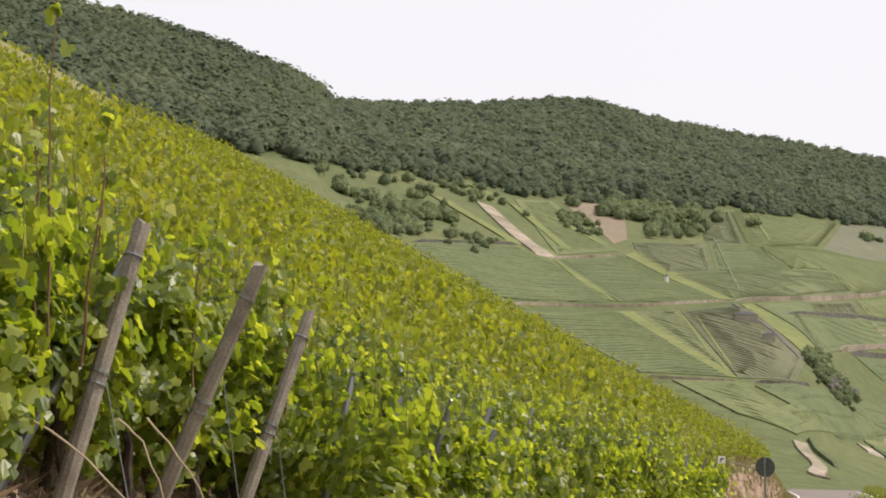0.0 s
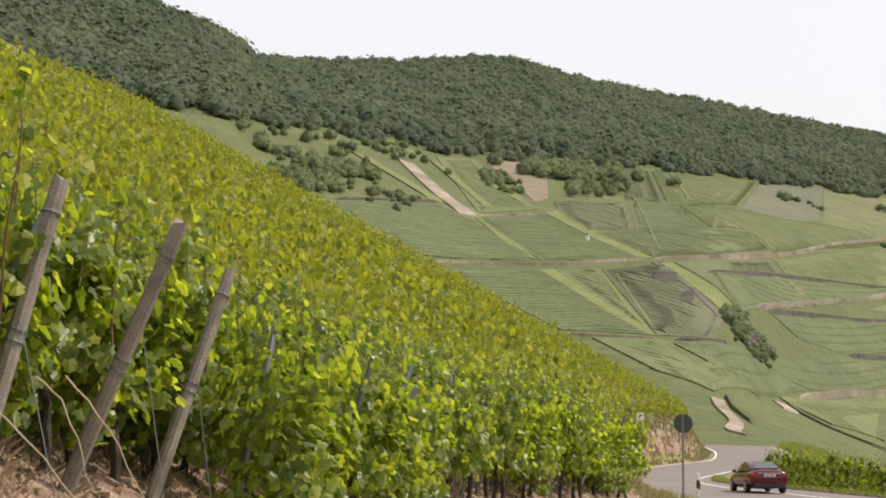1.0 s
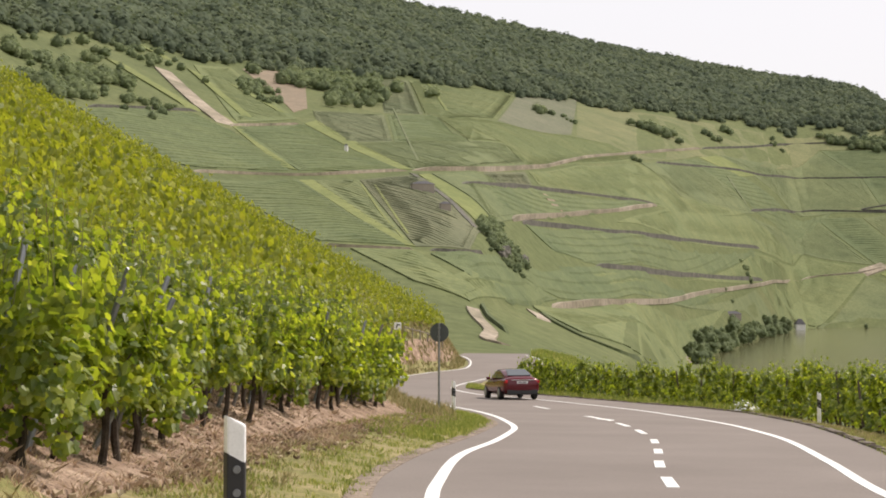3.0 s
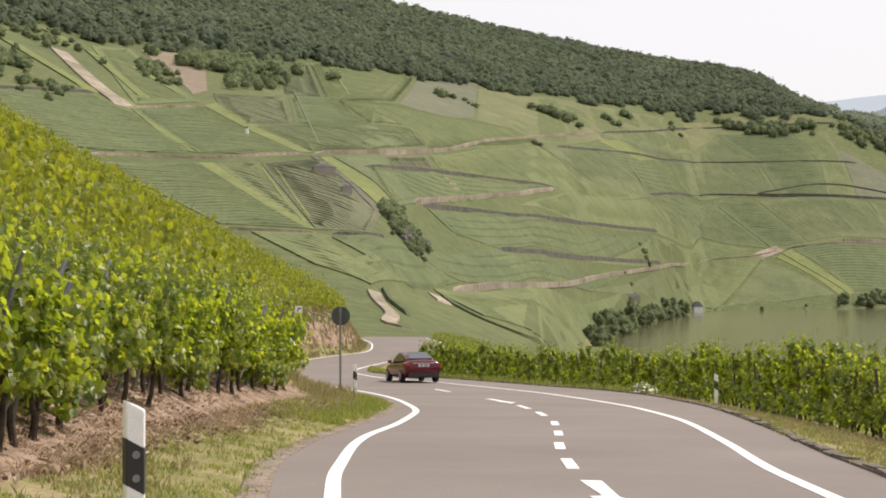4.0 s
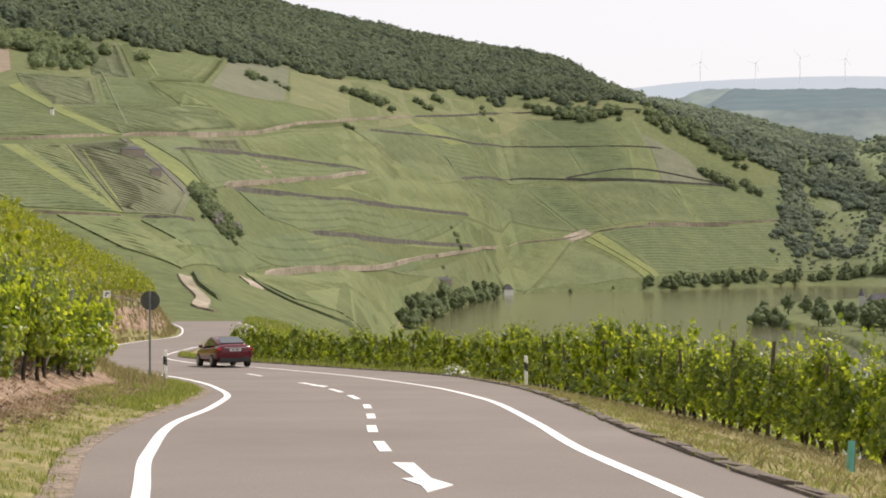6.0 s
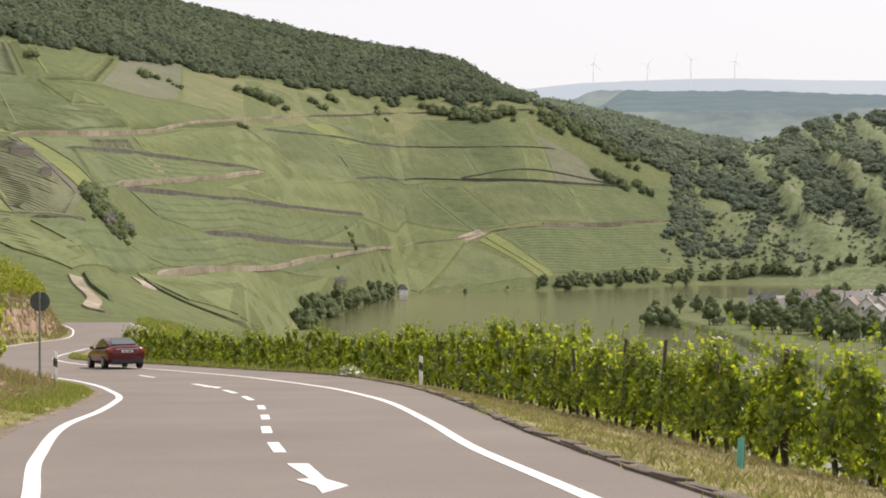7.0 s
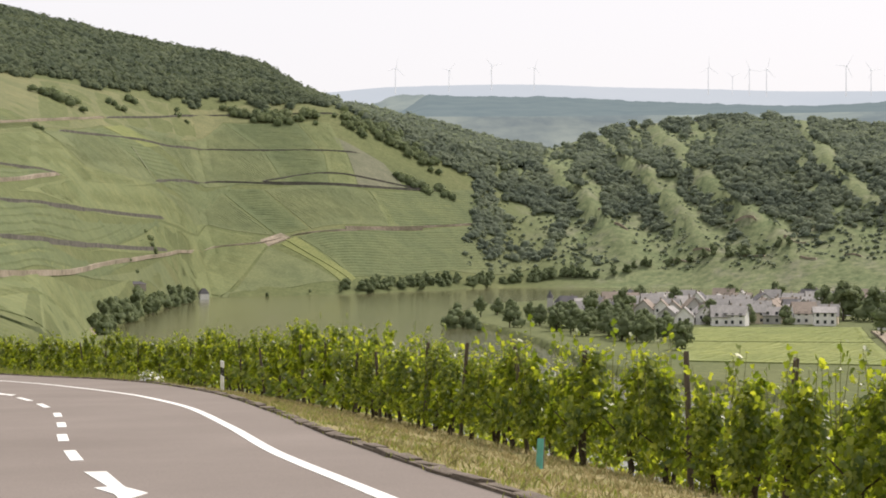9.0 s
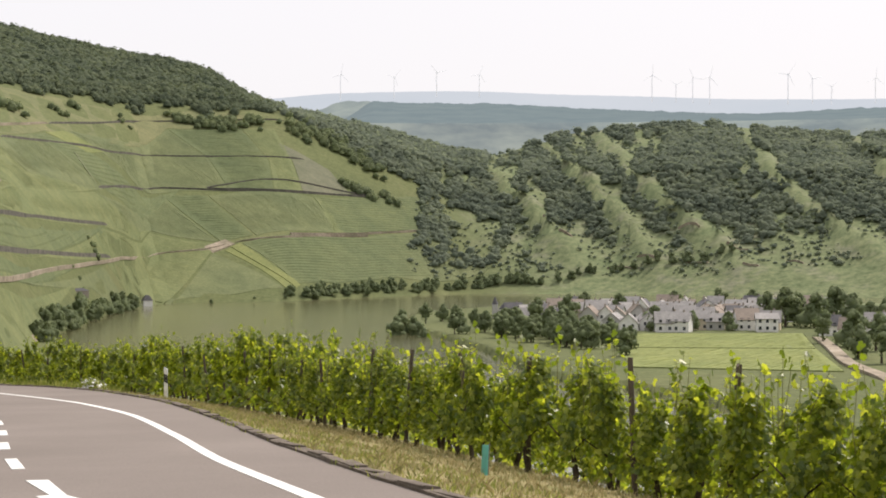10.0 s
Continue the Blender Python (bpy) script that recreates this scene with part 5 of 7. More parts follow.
def lane(name, mat, width, label, *way, lift=0.5, down=2.2, level=True):
    """A lane, hedge or terrace wall that follows the lie of the land."""
    way = np.array(way, float)
    d = np.concatenate([[0], np.cumsum(np.hypot(*np.diff(way, axis=0).T))])
    t = np.linspace(0, d[-1], max(24, int(d[-1] / 9)))
    x, y = (np.interp(t, d, way[:, k]) for k in (0, 1))
    for _ in range(3):
        x[1:-1], y[1:-1] = (x[:-2] + 2 * x[1:-1] + x[2:]) / 4, (y[:-2] + 2 * y[1:-1] + y[2:]) / 4
    tx, ty = np.gradient(x), np.gradient(y)
    k = width * (0.5 if not level else 0.22 if mat is M_WALL else 0.25) / np.hypot(tx, ty)
    nx, ny = -ty * k, tx * k
    far = float(np.clip((np.hypot(x, y).mean() - 330) / 450, 0, 1))
    lift = lift * 0.7 + 0.1 + 0.85 * far if level else lift + 0.55 * far - 0.15
    mid = ground(x, y) + lift
    down = down * 0.5 + (0.3 + (1.5 if mat is M_WALL else 0.9) * far) if level else 0.7 + 0.5 * far
    ends = np.clip(np.minimum(t, d[-1] - t) / min(12.0, d[-1] / 12), 0, 1)
    mid = mid - (1 - ends) * (lift + 0.3) + 0.10 * np.sin(t / 17.0 + width) * level
    width = width * (0.8 + 0.2 * np.sin(t / 11.0 + 1))
    zl, zr = (mid, mid) if level else (ground(x + s * nx, y + s * ny) + lift - (1 - ends) * (lift + 0.3) for s in (1, -1))
    rows = [np.stack(r, -1) for r in ((x + nx, y + ny, zl - down), (x + nx, y + ny, zl), (x - nx, y - ny, zr), (x - nx, y - ny, zr - down))]
    n = len(x)
    i = np.arange(n - 1)
    f = np.concatenate([np.stack([a * n + i, b * n + i, b * n + i + 1, a * n + i + 1], -1) for a, b in ((0, 1), (1, 2), (2, 3))])
    return tagged(new(name, numpy_mesh(name, np.concatenate(rows), f, mat)), label, name.replace("_", " "), kind="structure")


DIRT = "pale dirt lane between vineyard plots"
WALLED = "dark dry stone terrace wall along the slope"
PINK = "pale reddish terrace wall with a track above it"
lane("dirt_lane", M_PATH, 7, "broad bare strip of soil running down the slope", (-197.3, 642.8), (-186.3, 618.1), (-176.1, 595.0), (-166.6, 573.4), (-159.3, 557.6), (-152.3, 542.4), (-145.6, 527.7), (-139.9, 517.5), (-134.4, 507.3), (-128.9, 496.9), lift=0.45, level=False)
lane("dirt_lane", M_PATH, 2.5, DIRT, (-128.9, 496.9), (-127.7, 507.5), (-126.0, 517.2), (-124.1, 526.4), (-122.0, 535.4), (-119.8, 544.2), (-117.3, 552.9), down=1.4)
lane("terrace_wall", M_PATH, 3, PINK, (-104.9, 361.1), (-103.7, 366.3), (-102.5, 371.5), (-101.1, 376.5), (-99.6, 381.2), (-97.9, 385.6), (-96.1, 389.6), (-94.2, 393.2), (-92.1, 396.6), (-89.9, 399.7), (-87.6, 402.7), (-85.3, 405.6), (-83.4, 410.7), (-81.5, 416.0), (-79.5, 421.5), (-77.5, 427.4), (-75.5, 433.8), (-73.1, 440.3), (-70.6, 447.4), (-68.1, 454.9), (-65.5, 463.0), down=1.9)
lane("dirt_lane", M_PATH, 3, DIRT, (-65.5, 463.0), (-62.7, 469.5), (-59.9, 476.5), (-57.1, 484.4), (-54.3, 493.0), (-51.5, 503.1), (-49.2, 520.2), (-47.6, 545.6), (-46.1, 575.3), (-44.3, 607.4), (-42.0, 640.3), (-39.3, 672.5), (-36.0, 702.7), (-32.6, 740.1), (-28.7, 779.0), (-24.3, 819.2), (-19.1, 850.7), (-13.5, 882.1), (-7.4, 913.0), (-0.9, 942.8), (6.4, 978.3), (14.3, 1017.6), (22.7, 1057.0), (31.8, 1096.7), (41.2, 1131.6), (51.2, 1165.6), down=1.5)
lane("terrace_wall", M_PATH, 2.5, PINK, (-59.9, 300.2), (-57.9, 301.8), (-55.8, 303.5), (-53.8, 305.4), (-51.8, 307.4), (-49.8, 309.3), (-47.7, 311.3), (-45.6, 313.5), (-43.5, 315.9), down=1.3)
lane("terrace_wall", M_WALL, 2, WALLED, (-41.0, 318.6), (-38.7, 322.1), (-36.4, 326.3), (-34.2, 331.5), (-32.4, 343.2), down=1.2)
lane("dirt_lane", M_PATH, 3, DIRT, (-19.6, 383.1), (-17.7, 400.9), (-15.4, 419.0), (-13.0, 437.5), (-10.3, 456.4), (-6.6, 477.6), (-2.6, 499.5), (1.8, 523.7), (6.7, 561.1), (12.4, 603.7), (18.0, 648.9), (24.1, 689.3), (30.5, 725.4), (37.7, 764.9), (45.4, 805.2), (53.9, 848.1), (63.2, 893.4), (73.3, 941.8), (84.2, 991.2), (96.1, 1043.0), (108.9, 1097.0), (119.5, 1123.1), (128.5, 1132.2), (138.4, 1138.3), (148.1, 1142.9), (157.8, 1147.0), (167.6, 1150.8), (175.9, 1158.8), (184.4, 1166.7), down=1.7)
lane("terrace_wall", M_PATH, 3, PINK, (184.4, 1166.7), (195.0, 1171.0), (205.8, 1176.4), (217.1, 1183.7), (229.0, 1193.8), (239.7, 1203.1), (250.8, 1213.4), (262.2, 1224.5), (273.9, 1236.0), (285.8, 1247.6), (297.7, 1258.7), (309.6, 1269.2), (321.5, 1278.9), (228.5, 1197.7), (240.9, 1208.1), (253.9, 1220.1), (267.3, 1233.0), (281.1, 1246.3), (295.1, 1259.5), (309.2, 1271.9), (321.5, 1282.1), (334.2, 1293.3), (347.4, 1305.7), (361.0, 1318.8), (375.1, 1332.6), (389.6, 1346.9), down=2.6)
lane("dirt_lane", M_PATH, 4, DIRT, (-34.7, 454.1), (-33.1, 483.3), (-31.1, 512.4), (-28.4, 539.6), (-25.3, 565.4), (-21.8, 591.7), (-17.8, 619.5), (-13.4, 647.8), (-8.5, 676.4), (-3.2, 705.2), (1.5, 732.4), (6.6, 767.1), (12.3, 806.2), down=1.8)
lane("terrace_wall", M_WALL, 3, WALLED, (-50.2, 453.7), (-47.6, 461.3), (-45.4, 474.9), (-43.6, 494.9), (-41.9, 519.3), (-40.0, 546.3), (-37.7, 574.0), (-34.9, 596.2), (-31.6, 616.1), (-28.0, 634.9), (-24.1, 653.9), (-20.0, 673.0), (-15.6, 692.0), (-10.6, 711.3), (-5.4, 730.4), (0.1, 749.1), (5.9, 774.2), (12.3, 806.2), down=1.8)
lane("terrace_wall", M_WALL, 3, WALLED, (-32.6, 470.4), (-30.3, 493.6), (-27.6, 514.7), (-24.5, 533.7), (-21.0, 552.8), (-17.3, 572.1), (-13.3, 591.4), (-9.3, 610.3), (-5.1, 629.5), (-0.6, 648.6), (4.2, 672.9), (9.5, 705.6), (15.2, 739.3), (21.6, 777.2), (28.3, 810.0), (35.3, 838.6), (42.8, 869.8), (51.5, 906.3), (60.9, 944.9), (71.0, 985.6), (81.9, 1029.1), down=1.9)
lane("terrace_wall", M_WALL, 3, WALLED, (-11.7, 518.5), (-8.2, 535.4), (-4.5, 552.6), (-0.5, 570.0), (3.7, 592.9), (8.4, 624.6), (13.6, 658.9), (19.4, 698.0), (25.6, 732.1), (32.0, 761.6), (39.1, 794.1), (47.8, 834.9), (57.4, 878.8), (67.9, 925.7), (79.5, 976.2), down=2.0)
lane("terrace_wall", M_WALL, 3, WALLED, (14.8, 969.7), (22.7, 1001.4), (31.1, 1034.1), (39.8, 1061.3), (48.9, 1088.8), (58.5, 1117.3), (68.4, 1145.8), (78.9, 1174.9), (102.6, 1226.7), (113.8, 1256.2), (125.7, 1288.5), (136.8, 1308.4), (146.5, 1313.3), (156.2, 1316.6), (167.8, 1322.1), (179.4, 1326.6), (191.1, 1330.9), (202.7, 1334.2), (214.5, 1337.5), (226.4, 1341.1), (236.8, 1344.7), (247.6, 1349.9), (258.9, 1357.1), (270.7, 1365.9), (282.9, 1376.0), down=1.6)
lane("terrace_wall", M_WALL, 3, WALLED, (80.7, 1086.9), (93.3, 1131.3), (106.6, 1175.1), (120.9, 1222.3), (133.2, 1243.3), (144.1, 1249.3), (154.9, 1253.6), (165.5, 1256.6), (176.2, 1259.1), (186.8, 1261.2), (197.3, 1262.6), (207.7, 1264.8), (218.3, 1267.7), (229.1, 1271.8), (240.4, 1278.3), (252.2, 1286.8), (264.4, 1297.0), (277.0, 1307.9), (290.0, 1319.6), (303.1, 1331.5), (316.3, 1342.9), (329.6, 1353.8), (342.8, 1363.8), (171.8, 1259.4), (181.9, 1262.3), (191.9, 1264.6), (202.0, 1266.5), (212.2, 1268.7), (222.7, 1271.8), (233.5, 1276.4), (244.9, 1283.6), (258.1, 1293.1), (271.8, 1304.3), (286.0, 1316.4), (300.6, 1329.0), (315.4, 1341.5), (330.3, 1353.2), (345.3, 1363.9), (361.0, 1376.7), down=3.4)
lane("terrace_wall", M_WALL, 3, WALLED, (51.2, 1165.6), (63.0, 1201.1), (75.3, 1235.5), (88.2, 1268.7), (101.5, 1300.6), (115.2, 1330.6), (129.5, 1361.5), (143.5, 1384.8), (156.3, 1393.2), (168.9, 1399.5), (180.8, 1405.9), (192.7, 1411.7), (204.7, 1417.0), (216.6, 1421.8), (228.6, 1426.2), (240.7, 1431.2), (253.0, 1437.0), (265.8, 1444.7), (279.0, 1454.3), down=1.7)
lane("dirt_lane", MF["yellow"], 9, "grassy lane running down to the river", (183.9, 1163.5), (190.2, 1154.0), (196.5, 1145.2), (202.8, 1137.4), (209.4, 1131.4), (216.2, 1127.2), (221.4, 1123.4), (226.8, 1120.3), lift=0.45, level=False)
lane("dirt_lane", MF["grey"], 0.7, "faint pale strip between two vine plots", (-110.0, 722.3), (-97.4, 655.2), (-87.0, 599.6), (-78.2, 552.7), (-71.1, 515.7), (-64.9, 483.5), lift=0.45, level=False)
lane("dirt_lane", M_PATH, 9, DIRT, (164.0, 1149.1), (173.5, 1158.0), (179.0, 1162.8), (184.5, 1167.6), lift=0.45, level=False)
lane("dirt_lane", MF["yellow"], 0.6, "pale worn strip between vine rows", (-72.1, 414.3), (-67.6, 397.5), (-63.4, 382.0), (-59.5, 367.6), (-55.9, 354.3), (-52.1, 342.1), (-48.6, 330.8), (-45.3, 320.3), lift=0.45, level=False)
lane("dirt_lane", MF["yellow"], 0.6, "pale worn strip between vine rows", (-68.9, 417.7), (-64.2, 399.1), (-59.8, 382.0), (-55.8, 366.4), (-52.3, 352.9), (-49.0, 340.4), (-45.9, 328.8), lift=0.45, level=False)
lane("dirt_lane", MF["grey"], 3, "pale strip of bare soil down the slope", (67.3, 1121.5), (71.1, 1107.6), (75.0, 1097.2), (79.0, 1090.1), lift=0.45, level=False)
lane("dirt_lane", MF["yellow"], 1.5, "pale strip of bare soil down the slope", (-133.4, 1021.0), (-121.4, 955.8), (-108.4, 878.6), (-97.4, 813.1), (-87.9, 756.9), lift=0.45, level=False)
lane("dirt_lane", MF["bare"], 5, "pale strip of bare soil down the slope", (-31.5, 593.8), (-28.9, 583.6), (-26.3, 574.2), lift=0.45, level=False)
lane("terrace_wall", M_WALL, 1.5, WALLED, (-65.1, 459.9), (-60.0, 445.6), (-55.3, 432.4), (-50.9, 420.4), (-46.8, 409.3), (-43.3, 396.2), (-40.1, 384.3), (-37.3, 375.3), (-34.9, 369.8), lift=0.45, level=False)
lane("terrace_wall", M_PATH, 2.2, PINK, (517.1, 1246.7), (526.6, 1242.3), (532.4, 1229.4), (538.9, 1218.5), down=2.6)
lane("terrace_wall", M_PATH, 2.2, PINK, (542.8, 1239.5), (547.0, 1230.5), (550.4, 1220.1), down=2.6)
lane("terrace_wall", M_PATH, 2.2, PINK, (568.6, 1197.9), (575.9, 1190.9), (581.3, 1180.3), down=2.6)
lane("terrace_wall", M_PATH, 2.2, PINK, (597.7, 1153.6), (601.3, 1145.5), (606.0, 1139.7), down=2.6)
lane("terrace_wall", M_PATH, 2.2, PINK, (604.2, 1194.0), (610.0, 1184.3), (621.1, 1184.9), down=2.6)
lane("terrace_wall", M_PATH, 2.2, PINK, (591.5, 1261.9), (595.8, 1249.3), (599.9, 1236.7), down=2.6)
lane("terrace_wall", M_PATH, 2.2, PINK, (502.7, 1361.7), (511.3, 1361.6), (521.8, 1366.5), down=2.6)
lane("terrace_wall", M_PATH, 2.2, PINK, (503.4, 1323.1), (508.3, 1318.7), (511.2, 1309.4), down=2.6)
lane("terrace_wall", M_PATH, 2.2, PINK, (606.4, 1289.5), (613.1, 1289.5), (613.6, 1276.6), down=2.6)
lane("terrace_wall", M_PATH, 2.2, PINK, (628.6, 1139.6), (634.9, 1135.3), (638.4, 1125.9), down=2.6)
lane("dirt_lane", MF["yellow"], 6, "grassy crest of a shrubby spur with sunlight painted in", (-205.4, 601.7), (-196.3, 588.1), (-187.7, 575.3), (-179.6, 563.5), (-172.0, 552.6), (-164.7, 542.4), (-157.8, 532.5), (-151.0, 522.8), (-144.4, 513.0), lift=0.45, level=False)
lane("dirt_lane", MF["yellow"], 6, "grassy crest of a shrubby spur with sunlight painted in", (-280.4, 773.0), (-269.2, 759.0), (-259.1, 747.3), (-250.0, 737.9), (-241.8, 730.6), (-234.4, 725.7), (-226.9, 720.1), (-218.5, 711.2), (-210.4, 702.8), lift=0.45, level=False)
lane("dirt_lane", MF["yellow"], 4, "pale grassy strip beside a vine plot", (-200.1, 697.3), (-186.6, 666.5), (-174.1, 637.4), (-162.3, 609.7), (-151.2, 583.2), (-140.8, 557.6), (-130.9, 533.0), lift=0.45, level=False)
lane("dirt_lane", MF["yellow"], 3, "pale grassy strip beside a vine plot", (-178.6, 684.2), (-168.3, 664.6), (-158.2, 643.8), (-148.3, 623.1), (-138.9, 602.8), (-130.0, 583.1), lift=0.45, level=False)
lane("terrace_wall", M_WALL, 2.5, WALLED, (-150.9, 422.0), (-150.3, 430.7), (-149.6, 439.5), (-148.9, 448.8), (-148.2, 458.6), (-147.4, 468.3), (-146.7, 478.7), (-146.0, 489.8), (-145.2, 501.3), (-144.4, 513.0), down=2.2)
lane("dirt_lane", M_PATH, 2.2, "pale concrete lane curving up between vines", (-27.4, 272.5), (-26.6, 266.5), (-25.8, 260.5), (-25.2, 256.9), (-24.7, 253.7), (-24.1, 250.7), (-23.5, 248.7), (-22.9, 246.8), (-22.3, 244.9), (-21.9, 243.2), (-21.4, 241.5), (-20.9, 239.7), (-20.8, 236.0), (-20.7, 232.4), (-20.8, 228.6), (-20.8, 225.0), (-20.4, 224.0), (-19.9, 222.9), (-19.4, 221.8), (-19.0, 222.5), (-18.6, 223.2), (-18.2, 224.1), (-17.8, 225.1), (-17.5, 226.2), (-17.1, 227.5), lift=0.5, level=False)
lane("dirt_lane", M_PATH, 3, DIRT, (-21.2, 341.6), (-19.4, 333.2), (-17.6, 324.7), lift=0.45, level=False)
lane("hedge", M_HEDGE, 1.4, "dark hedge along a sunken lane", (-20.5, 350.6), (-18.3, 339.9), (-16.3, 329.3), (-13.8, 322.1), (-11.4, 315.0), (-9.2, 308.6), (-6.9, 305.6), (-4.7, 304.2), (-2.5, 304.9), (-0.3, 308.4), (2.1, 335.1), lift=0.7, down=2)
lane("hedge", M_HEDGE, 1.0, "dark hedge along a sunken lane", (-26.7, 282.3), (-25.1, 271.7), (-23.3, 259.0), (-21.8, 255.0), (-20.4, 251.2), (-18.9, 247.1), lift=0.9, down=2)
lane("dirt_lane", M_PATH, 3, "pale track along the river bank", (20.5, 575.1), (21.9, 602.5), (22.9, 618.7), lift=0.6, level=False)
lane("dirt_lane", M_PATH, 4, "pale track between village plots", (300, 520), (268, 455), (232, 385), (212, 330), lift=0.8, level=False)


# ---------------- woods ----------------
def blob_templates(subdivisions, count, seed, rough=0.22):
    """Uneven crowns: bumpy, with hollows, flatter below."""
    out = []
    for k in range(count):
        bm = bmesh.new()
        bmesh.ops.create_icosphere(bm, subdivisions=subdivisions, radius=1.0)
        v = np.array([p.co[:] for p in bm.verts])
        f = np.array([[q.index for q in p.verts] for p in bm.faces if p.calc_center_median().z > -0.45])
        bm.free()
        r = np.array([1 + rough * 1.6 * noise.noise(Vector(p) * 2.2 + Vector((k * 7.1 + seed, 0, 0))) + rough * 0.9 * noise.noise(Vector(p) * 5.5 + Vector((0, k * 3.3, seed))) for p in v])
        v = v * r[:, None]
        v[:, 2] = np.where(v[:, 2] < 0, v[:, 2] * 0.7, v[:, 2] * 1.08)
        out.append((v, f))
    return out


def crowns(name, x, y, radius, mat, label, templates, seed, sink=0.35, tall=(0.85, 1.35), leaves=16, leaf=(0.4, 0.75)):
    """Many tree crowns that stand on the ground, as one wood: a core each, and clumps of leaves that break its outline."""
    rng = np.random.default_rng(seed)
    z = ground(x, y)
    vs, fs, base = [], [], 0
    pick = rng.integers(0, len(templates), len(x))
    high = rng.uniform(*tall, len(x))
    for k, (v, f) in enumerate(templates):
        sel = np.where(pick == k)[0]
        if not len(sel):
            continue
        a = rng.uniform(0, math.tau, len(sel))
        c, s = np.cos(a)[:, None], np.sin(a)[:, None]
        rr, h = radius[sel][:, None] * 0.84, high[sel][:, None]
        px = (v[None, :, 0] * c - v[None, :, 1] * s) * rr + x[sel][:, None]
        py = (v[None, :, 0] * s + v[None, :, 1] * c) * rr + y[sel][:, None]
        pz = v[None, :, 2] * rr * h + z[sel][:, None] + rr * (1 - sink)
        vs.append(np.stack([px, py, pz], -1).reshape(-1, 3))
        fs.append((np.arange(len(sel))[:, None, None] * len(v) + f[None] + base).reshape(-1, 3))
        base += len(sel) * len(v)
    n = len(x) * leaves
    d = rng.normal(0, 1, (n, 3))
    d[:, 2] = np.abs(d[:, 2]) * 1.1 - 0.25
    d /= np.linalg.norm(d, axis=1, keepdims=True)
    own = np.repeat(np.arange(len(x)), leaves)
    rr = radius[own]
    at = d * (rr * rng.uniform(0.8, 1.08, n))[:, None]
    at[:, 2] = at[:, 2] * high[own] + rr * (1 - sink)
    at += np.stack([x[own], y[own], z[own]], -1)
    nrm = d * 0.8 + (0, 0, 0.75) + rng.normal(0, 0.32, (n, 3))
    nrm /= np.linalg.norm(nrm, axis=1, keepdims=True)
    t = np.cross(nrm, rng.normal(0, 1, (n, 3)))
    t /= np.linalg.norm(t, axis=1, keepdims=True) + 1e-9
    q = np.cross(nrm, t)
    w = (rr * rng.uniform(*leaf, n) / 2)[:, None]
    quad = np.stack([at - t * w, at - q * w - nrm * w * 0.3, at + t * w, at + q * w - nrm * w * 0.3], 1).reshape(-1, 3)
    k = base + np.arange(n)[:, None] * 4
    vs.append(quad)
    fs += [k + np.array([[0, 1, 2]]), k + np.array([[0, 2, 3]])]
    ob = new(name, numpy_mesh(name, np.concatenate(vs), np.concatenate(fs), mat, True))
    return tagged(ob, label, "forest", kind="stuff")


def scatter(rng, count, az0, az1, r0, r1):
    az, r = np.radians(rng.uniform(az0, az1, count)), np.sqrt(rng.uniform(r0**2, r1**2, count))
    return r * np.sin(az), r * np.cos(az)


def polar(x, y):
    return np.degrees(np.arctan2(x, y)), np.hypot(x, y)


TINY, SMALL = blob_templates(1, 8, 3, 0.2), blob_templates(2, 8, 1, 0.3)


